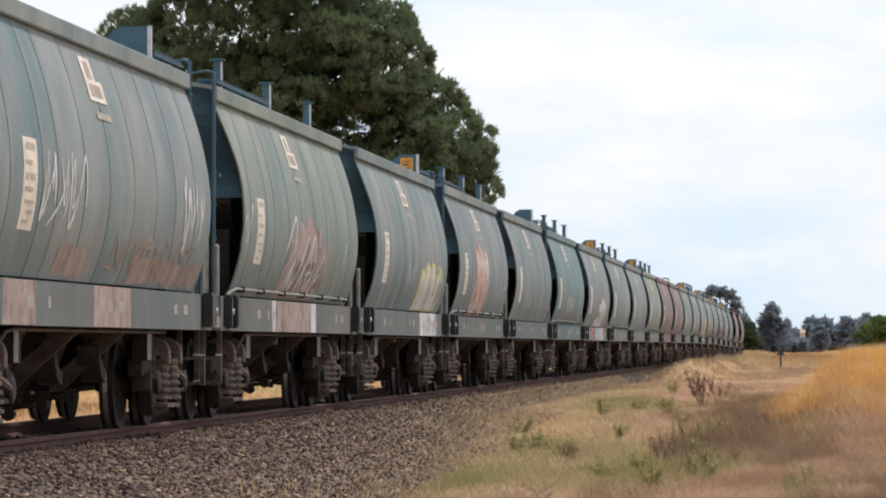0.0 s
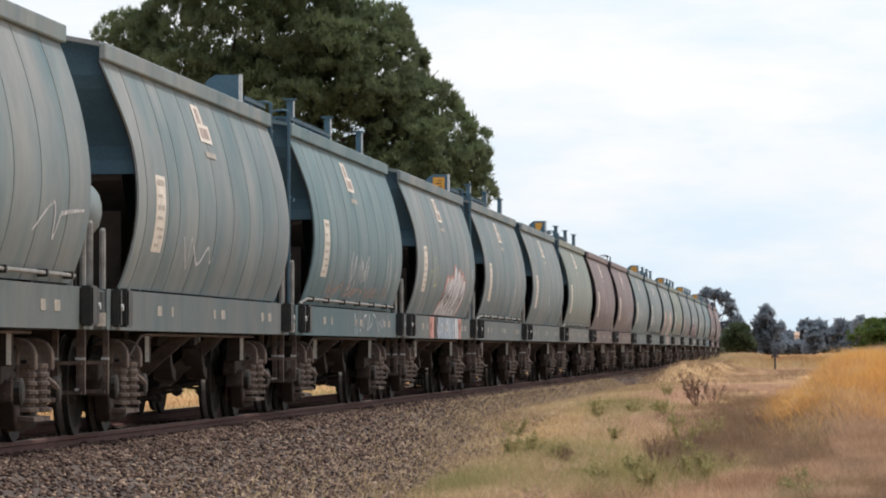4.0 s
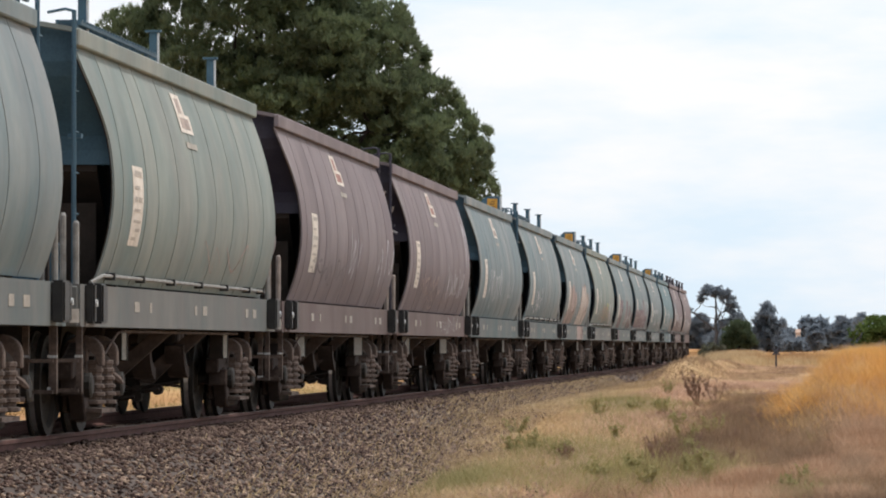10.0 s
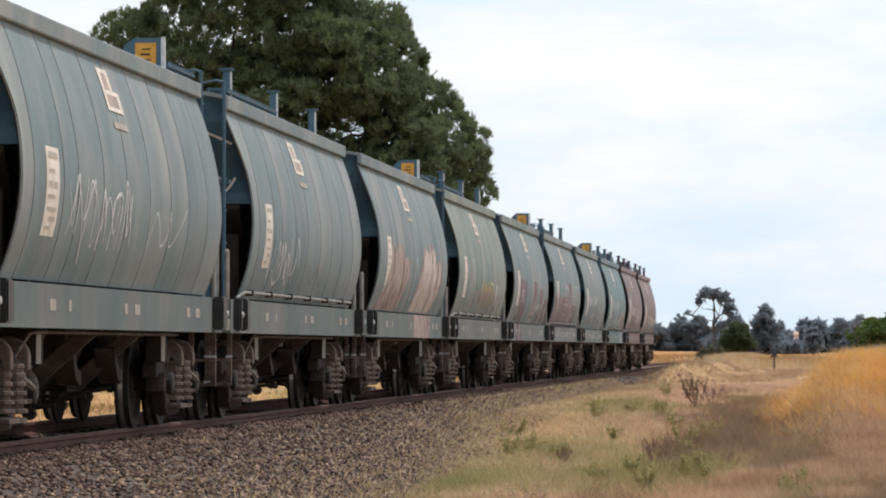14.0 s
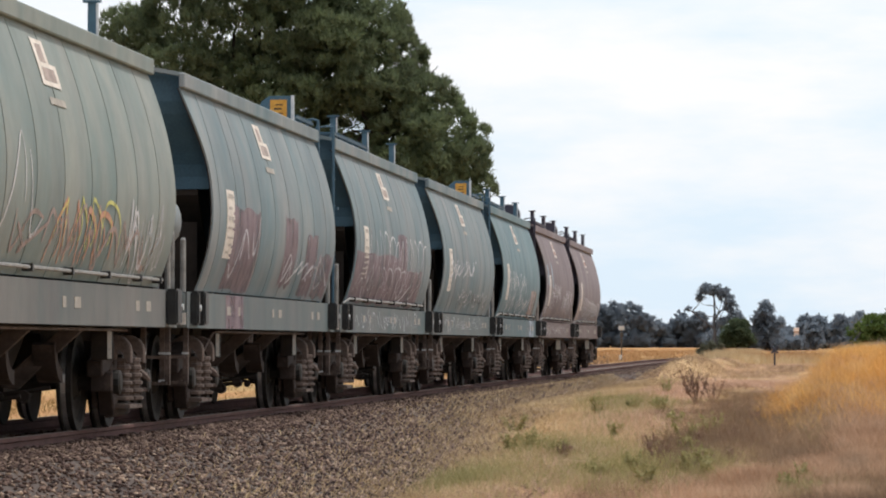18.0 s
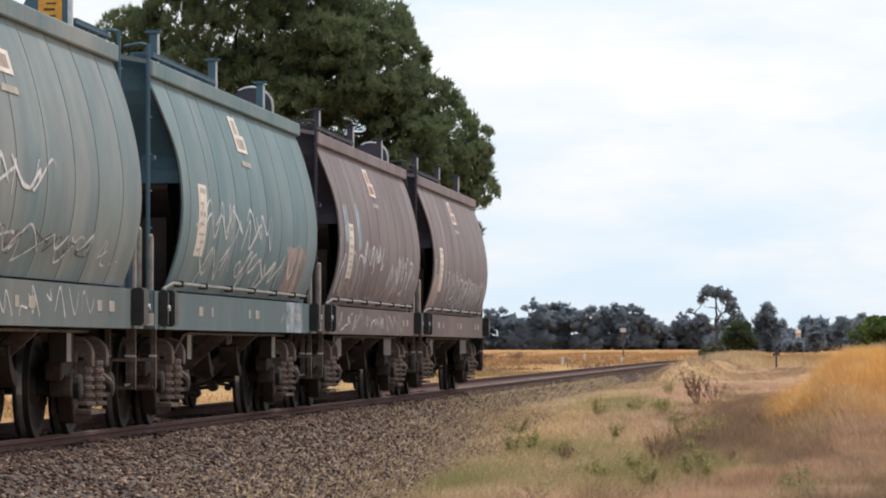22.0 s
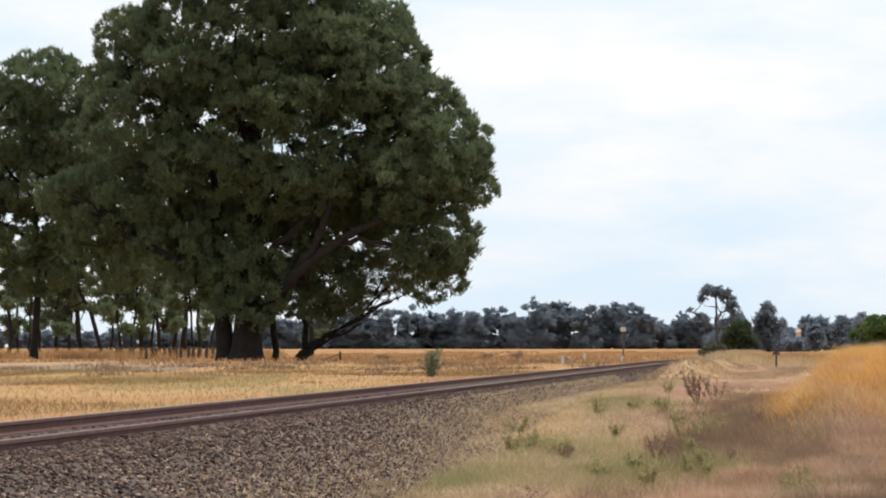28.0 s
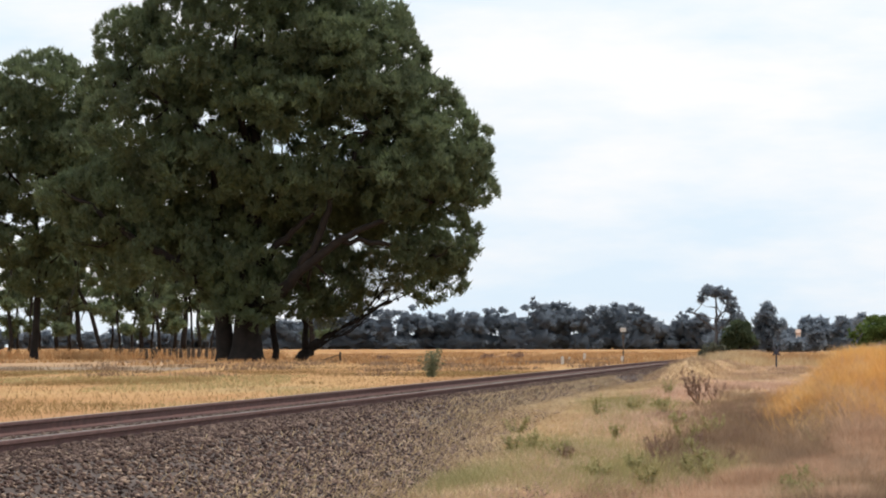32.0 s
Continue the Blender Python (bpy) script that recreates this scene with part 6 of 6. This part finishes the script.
def drift(rng, n, x, y, sx, sy):
    """A loose drift of one grass about a spot."""
    return np.c_[rng.normal(x, sx, n), rng.normal(y, sy, n)]


grass_patch("straw_grass", "pale dry grass on the foot of the embankment", STRAW, 51, off_toe(np.vstack([soft_left(ragged(zone(even(rng_g, 130000, -5.6, 0.6, 40, 104), 1, -0.12), -1.6, 0.9, 61), -4.45, 0.5, 65), soft_left(even(rng_g, 30000, -6.0, -4.2, 50, 130), -4.7, 0.5, 66), even(rng_g, 22000, -5.6, -1.5, 100, 290)]), 0.95, 0.6, 71), 0.09, 0.004, 1.3)
grass_patch("reddish_grass", "reddish-brown dry seed grass in drifts", PINKISH, 52, off_toe(np.vstack([zone(even(rng_g, 210000, -4.2, 1.3, 44, 135), 2, -0.05), drift(rng_g, 14000, -3.0, 72, 0.6, 5), drift(rng_g, 9000, -1.2, 51, 0.5, 3), even(rng_g, 12000, -3.9, 1.3, 44, 135), even(rng_g, 36000, -4.8, 1.5, 130, 270)]), 1.2, 0.6, 72), 0.13, 0.0035, 1.3)
grass_patch("brown_grass", "dark withered grass in drifts", BROWN_GRASS, 58, np.vstack([zone(even(rng_g, 70000, -2.8, 1.6, 46, 112), 3, 0.16), soft_left(even(rng_g, 46000, -3.0, 1.6, 43, 80), -1.0, 0.8, 62), drift(rng_g, 16000, -1.1, 81, 0.6, 6), drift(rng_g, 22000, -0.2, 70, 0.7, 8), drift(rng_g, 8000, 0.6, 57, 0.5, 4)]), 0.16, 0.004, 1.0)
grass_patch("golden_grass", "tall golden grass on the bank", GOLD, 53, beyond_edge(np.vstack([even(rng_g, 200000, -0.9, 6.0, 62, 118), clumped(rng_g, 130000, -0.9, 6.0, 62, 118, 0.22, 130)])), 0.33, 0.0038, 1.0)
grass_patch("pale_gold_grass", "sun-bleached seed heads on the bank", STRAW, 59, beyond_edge(zone(even(rng_g, 120000, -0.6, 6.0, 74, 118), 4, 0.0)), 0.4, 0.0034, 0.9)
grass_patch("field_grass", "dry tufted grass beyond the line", FIELD, 54, np.vstack([zone(even(rng_g, 150000, -36, -9.9, 48, 175), 5, 0.06, 0.3), even(rng_g, 24000, -36, -9.9, 48, 175), clumped(rng_g, 20000, -34, -11, 180, 330, 1.2, 140)]), 0.12, 0.0065, 0.9)
grass_patch("green_grass", "sparse green grass among the dry stalks", WEED, 55, np.vstack([zone(even(rng_g, 26000, -4.2, 0.2, 44, 90), 6, 0.18), zone(even(rng_g, 9000, -4.5, -2.3, 42, 60), 9, 0.05), *[off_toe(drift(rng_g, 6000, x, y, 0.4, 2.5), 0.6, 0.4, 75) for x, y in ((-3.3, 62), (-4.0, 88), (-3.4, 80), (-1.7, 60), (-4.2, 53.5), (-0.1, 52), (-2.6, 55))], zone(even(rng_g, 80000, -34, -10.4, 50, 165), 7, 0.04, 0.2)]), 0.14, 0.0042, 0.8)
grass_patch("rusty_weeds", "tall rust-coloured dry weeds below the stand", DEAD_GOLD, 56, zone(even(rng_g, 30000, -84, -44, 318, 372), 8, 0.0, 0.3), 0.8, 0.03, 0.7)
grass_patch("straw_litter", "dry straw litter strewn over the ballast foot", STRAW, 57, off_toe(np.vstack([even(rng_g, 80000, -6.2, -3.4, 36, 130), soft_left(zone(even(rng_g, 80000, -6.3, -3.8, 36, 130), 11, 0.08, 1.2), -5.1, 0.45, 64), even(rng_g, 5000, -6.4, -4.4, 34, 80), clumped(rng_g, 7000, -5.9, -4.4, 56, 130, 0.3, 40), even(rng_g, 5000, -4.6, -3.6, 42, 60)]), -0.4, 0.42, 74), 0.09, 0.008, 1.2)

grass_patch("heap_straw", "bleached straw over the spoil heap", STRAW, 69, zone(even(rng_g, 42000, -6.0, 1.6, 118, 250), 14, -0.05, 0.8), 0.11, 0.006, 1.2)
grass_patch("heap_weeds", "withered brown weeds over the spoil heap", BROWN_GRASS, 70, zone(even(rng_g, 40000, -5.6, 1.6, 112, 235), 15, 0.05, 0.7), 0.15, 0.006, 1.0)
grass_patch("bleached_grass", "bleached tall grass beside the sunken line", STRAW, 66, np.vstack([clumped(rng_g, 9000, -6.6, 1.5, 235, 330, 0.5, 50), clumped(rng_g, 5000, -9.5, -3.5, 360, 520, 0.9, 30)]), 0.55, 0.018, 0.7)
grass_patch("rusty_bank_grass", "rusty tall weeds beside the sunken line", DEAD_GOLD, 67, np.vstack([clumped(rng_g, 6000, -4.5, 1.5, 260, 350, 0.5, 30), clumped(rng_g, 6000, -2.4, 3.0, 380, 480, 0.8, 24)]), 0.8, 0.02, 0.6)
grass_patch("green_verge", "soft green tufts at the foot of the ballast", WEED, 68, np.vstack([drift(rng_g, 2600, -4.25, 52, 0.22, 1.6), drift(rng_g, 1600, -3.86, 88, 0.3, 4), drift(rng_g, 1600, -4.0, 62.6, 0.22, 2.0), drift(rng_g, 2600, -1.55, 58, 0.3, 2.0), drift(rng_g, 1800, -0.17, 51.5, 0.16, 1.0), drift(rng_g, 1200, -3.4, 72, 0.3, 3)]), 0.17, 0.004, 0.7)
grass_patch("rusty_hummocks", "rounded rusty-brown dry grass hummocks", RUST_GRASS, 65, np.vstack([drift(rng_g, 7000, 0.15, 56.5, 0.22, 1.6), drift(rng_g, 5000, 0.85, 65, 0.25, 2), drift(rng_g, 6000, -0.9, 50.5, 0.35, 1.5), drift(rng_g, 9000, 1.4, 71, 0.8, 3), drift(rng_g, 6000, 0.6, 82, 0.5, 5), drift(rng_g, 7000, 0.75, 58, 0.22, 1.6), drift(rng_g, 5000, -0.75, 54.5, 0.2, 1.0), drift(rng_g, 4000, 0.35, 50, 0.14, 0.8)]), 0.22, 0.005, 0.9)
grass_patch("dark_stalks", "airy dark withered stalks among the paler grass", BROWN_GRASS, 71, np.vstack([drift(rng_g, 5000, -1.75, 63, 0.32, 3), drift(rng_g, 4000, -1.1, 69, 0.3, 3), drift(rng_g, 9000, 0.45, 47.5, 0.5, 2.0), drift(rng_g, 2500, 0.55, 57, 0.15, 1.0), drift(rng_g, 2500, -0.35, 60, 0.25, 1.2)]), 0.24, 0.004, 0.6)
grass_patch("rusty_tussocks", "reddish dry tussocks across the far paddock", DEAD_GOLD, 63, np.vstack([zone(even(rng_g, 40000, -60, -9, 250, 700), 12, 0.1, 0.22), clumped(rng_g, 6000, -40, -9, 230, 420, 0.7, 60)]), 0.3, 0.05, 0.7)
grass_patch("brown_tussocks", "withered brown tussocks across the paddock", BROWN_GRASS, 64, np.vstack([zone(even(rng_g, 22000, -50, -11, 180, 420), 13, 0.2, 0.25), clumped(rng_g, 4000, -36, -11, 150, 330, 0.5, 50)]), 0.22, 0.03, 0.8)


# ------------------------------------------------------------------ weeds, posts and signs
def weed(name, label, at, seed, height, leaf, stem_mat, stems=7, leaves=16, leaf_len=0.07, leaf_w=0.018, wide=0.5, low=0.15):
    """A small plant: thin stems with leaves along them."""
    rng = np.random.default_rng(seed)
    x, y = at
    t = tagged(new(name), label, "plant")
    t.location = (x, y, max(ground_z(x, y), bed_z(x, y) if -11.5 < x < -3.9 else -9) - 0.02)
    spots, outs = [], []
    for _ in range(stems):
        bm = bmesh.new()
        a = rng.uniform(0, math.tau)
        lean = wide * height * rng.uniform(0.0, 1.0) ** 0.7
        h = height * rng.uniform(0.6, 1.05)
        pts = [(lean * u ** 0.75 * math.cos(a), lean * u ** 0.75 * math.sin(a), h * u) for u in (0, 0.35, 0.7, 1)]
        tube(bm, pts, [0.006 + 0.004 * height, 0.005, 0.004, 0.002], 4)
        part("stem", bm, stem_mat, t)
        for k in range(leaves):
            u = rng.uniform(low, 1.0)
            spots.append((lean * u ** 0.75 * math.cos(a), lean * u ** 0.75 * math.sin(a), h * u))
            o = rng.normal(size=3)
            o[2] = abs(o[2]) * 0.6
            outs.append(o / np.linalg.norm(o))
    v, f = tufts(rng, np.array(spots), np.array(outs), leaf_len, 2, leaf_w)
    tagged(part("leaves", numpy_mesh("leaves", v, f, [leaf]), None, t), kind="stuff")
    return t


weed("dead_shrub", "dead brown thistle with dry seed heads", (-2.28, 84.7), 61, 0.74, DEAD, DEAD, 15, 12, 0.055, 0.022, 0.55, 0.42)
weed("dead_shrub", "small dead brown thistle", (-1.98, 85.6), 62, 0.62, DEAD, DEAD, 7, 10, 0.05, 0.02, 0.55, 0.5)
for i, (x, y, h) in enumerate([(-4.69, 67.2, 0.26), (-4.05, 61.5, 0.26), (-3.54, 59.2, 0.24), (-3.75, 74.5, 0.3), (-3.3, 78, 0.26), (-0.12, 54.2, 0.22), (-2.9, 79, 0.2), (-4.3, 60.8, 0.2), (-2.4, 57, 0.2), (-2.05, 53.5, 0.24), (-2.75, 54.5, 0.22), (-3.3, 96, 0.3), (-2.7, 77, 0.28), (-1.75, 61.5, 0.26), (-1.5, 58.0, 0.26), (-1.95, 65.5, 0.28), (-0.28, 52.2, 0.2), (0.02, 51.2, 0.16), (-1.38, 55.8, 0.22), (-1.62, 68.5, 0.26), (-2.2, 70.5, 0.22), (-3.05, 66.0, 0.2), (-1.7, 56.6, 0.24)]):
    weed("green_weed", "leafy green weed among dry grass", (x, y), 70 + i, h * 1.35, WEED, WEED, 10, 10, 0.065, 0.013, 0.7)
for i, (x, y, h) in enumerate([(-2.17, 59.5, 0.36), (-3.4, 58.6, 0.28), (-1.0, 72.0, 0.3), (-2.0, 60.4, 0.3), (-1.72, 63.6, 0.3), (-1.3, 66.2, 0.28), (-2.35, 62.4, 0.26), (0.55, 57.2, 0.2), (-1.15, 60.0, 0.26)]):
    weed("dry_weed", "dry brown weed with dark seed heads", (x, y), 90 + i, h, DEAD, DEAD, 8, 9, 0.035, 0.012, 0.6)
weed("shrub", "spiky grey-green bush beside the far rail", (-13.0, 144.5), 101, 0.95, GREY_GREEN, GREY_GREEN, 34, 22, 0.10, 0.018, 0.55, 0.1)
for i, (x, y, h) in enumerate([(-22.4, 320.0, 0.62), (-25.4, 330.0, 0.45), (-30.5, 300.0, 0.4)]):
    weed("shrub", "low brown withered bush in the dry paddock", (x, y), 110 + i, h, DEAD, DEAD, 30, 12, 0.14, 0.03, 1.6, 0.1)

# whistle cross beside the line, seen from behind
cross = tagged(new("whistle_post"), "small dark cross-shaped board on a post beside the line", "sign")
cross.location = (-2.07, 236.7, ground_z(-2.07, 236.7) - 0.05)
part("post", rounded(boxes((-0.05, 0.05, -0.05, 0.05, 0, 1.05)), 0.01), SIGN_BACK, cross)
for a in (-45, 45):
    arm = part("arm", rounded(boxes((-0.27, 0.27, -0.072 if a > 0 else -0.095, -0.052 if a > 0 else -0.074, -0.055, 0.055)), 0.008), SIGN_BACK, cross)
    arm.matrix_basis = pose(0, 0, 0.95, 0, a, 0)
# tall marker behind the line
mark = tagged(new("marker_post"), "slim grey post with a small white board on top", "sign")
mark.location = (-12.95, 290.0, -0.3)
part("post", rounded(boxes((-0.045, 0.045, -0.05, 0.05, 0, 2.25)), 0.01), FENCE_WOOD, mark)
part("board", rounded(boxes((-0.20, 0.20, -0.075, -0.052, 2.08, 2.36)), 0.01), POST_WHITE, mark, "white painted board")
part("plate", rounded(boxes((-0.11, 0.11, -0.07, -0.052, 1.6, 1.9)), 0.01), FENCE_WOOD, mark)
for x, y, h in ((-15.6, 290, 0.62), (-12.8, 285, 0.42), (-14.75, 250, 0.5), (-17.2, 300, 0.35)):
    p = tagged(new("white_post"), "short white-painted post in dry grass", "post", "white posts")
    p.location = (x, y, -0.33)
    part("post", rounded(boxes((-0.08, 0.08, -0.08, 0.08, 0, h)), 0.015), POST_WHITE, p)
    part("cap", rounded(boxes((-0.09, 0.09, -0.09, 0.09, h, h + 0.03)), 0.01), POST_WHITE, p)

# cream shed glimpsed past the hedge
shed = tagged(new("farm_shed"), "small cream farm shed glimpsed beside a far hedge", "shed")
shed.location = (-3.9, 1080.0, -0.3)
part("wall", side_prism(bmesh.new(), [(-3.5, 0), (3.5, 0), (3.5, 4.4), (0, 5.2), (-3.5, 4.4)], -0.6, 0.6), HOUSE_WALL, shed)
for s in (-1, 1):
    part("roof", side_prism(bmesh.new(), [(s * 3.8, 4.35), (s * 3.8, 4.47), (0, 5.36), (0, 5.24)], -0.68, 0.68), HOUSE_ROOF, shed, "sloping rusty iron roof sheet")

# paddock fence behind the trees
fence = tagged(new("paddock_fence"), "old grey timber post and wire fence behind the trees", "fence")
fence.location = (-45.5, 330.0, -0.3)
post_me = mesh_of(rounded(boxes((-0.13, 0.13, -0.1, 0.1, 0, 1.05)), 0.02), "fence_post", FENCE_WOOD)
for i in range(20):
    q = part("fence_post", post_me, None, fence)
    q.matrix_basis = pose(-9 + 0.47 * i + random.uniform(-0.15, 0.15), random.uniform(-0.2, 0.2), random.uniform(-0.12, 0), random.uniform(-3, 3), random.uniform(-4, 4), 0)
for z in (0.45, 0.85):
    part("wire", tube(bmesh.new(), [(-9, 0, z), (-6, 0, z - 0.03), (-3, 0, z), (0, 0, z - 0.02)], 0.012, 4), FENCE_WOOD, fence)
gate = tagged(new("fallen_rail"), "short grey rail leaning on a stump in the grass", "fence")
gate.location = (-33.5, 300, -0.3)
part("post", boxes((-0.07, 0.07, -0.07, 0.07, 0, 0.7)), FENCE_WOOD, gate)
part("rail", tube(bmesh.new(), [(-1.2, 0, 0.12), (0, 0, 0.52)], 0.04, 5), FENCE_WOOD, gate)

# a pale bare strip and a dark brown one that follow the ground
def ribbon(name, label, mat, line, lift=0.02):
    verts, faces = [], []
    for i in range(len(line) - 1):
        (y0, l0, r0), (y1, l1, r1) = line[i], line[i + 1]
        for k in range(8):
            u = k / 8
            y = y0 + (y1 - y0) * u
            for x in (l0 + (l1 - l0) * u, r0 + (r1 - r0) * u):
                verts.append((x, y, ground_z(x, y) + lift))
    n = len(verts) // 2
    faces = [(2 * i, 2 * i + 1, 2 * i + 3, 2 * i + 2) for i in range(n - 1)]
    return tagged(new(name, raw_mesh(name, verts, faces, mat)), label, "road", kind="structure")


ribbon("bare_strip", "bare pale earth along the paddock edge", SAND, [(214, -62, -30.5), (250, -68, -37), (292, -75, -44)])
ribbon("dark_strip", "dark brown strip along the paddock edge", BROWN_GROUND, [(178, -50, -27), (196, -54, -29), (213, -60, -31)])


# ------------------------------------------------------------------ what moves
def rolled(t):
    """Metres rolled since the start; the train is slowing a little."""
    return 12.32 * t - 0.0325 * t * t


def motions():
    """The train rolls past; every wheelset turns with it."""
    for n, w in enumerate(WAGONS):
        rows = []
        for t in range(0, 33, 2):
            y = 330.14 - PITCH * n - rolled(t)
            dz, dx = line_at(y)
            rows.append((t, pose(TRACK_X + dx, y, dz)))
        walk(w, rows)
    for ws in WHEELSETS:
        y, z = ws.location.y, ws.location.z
        walk(ws, [(k / 30, pose(0, y, z, math.degrees(rolled(k / 30) / 0.452))) for k in range(0, 961)])


motions()
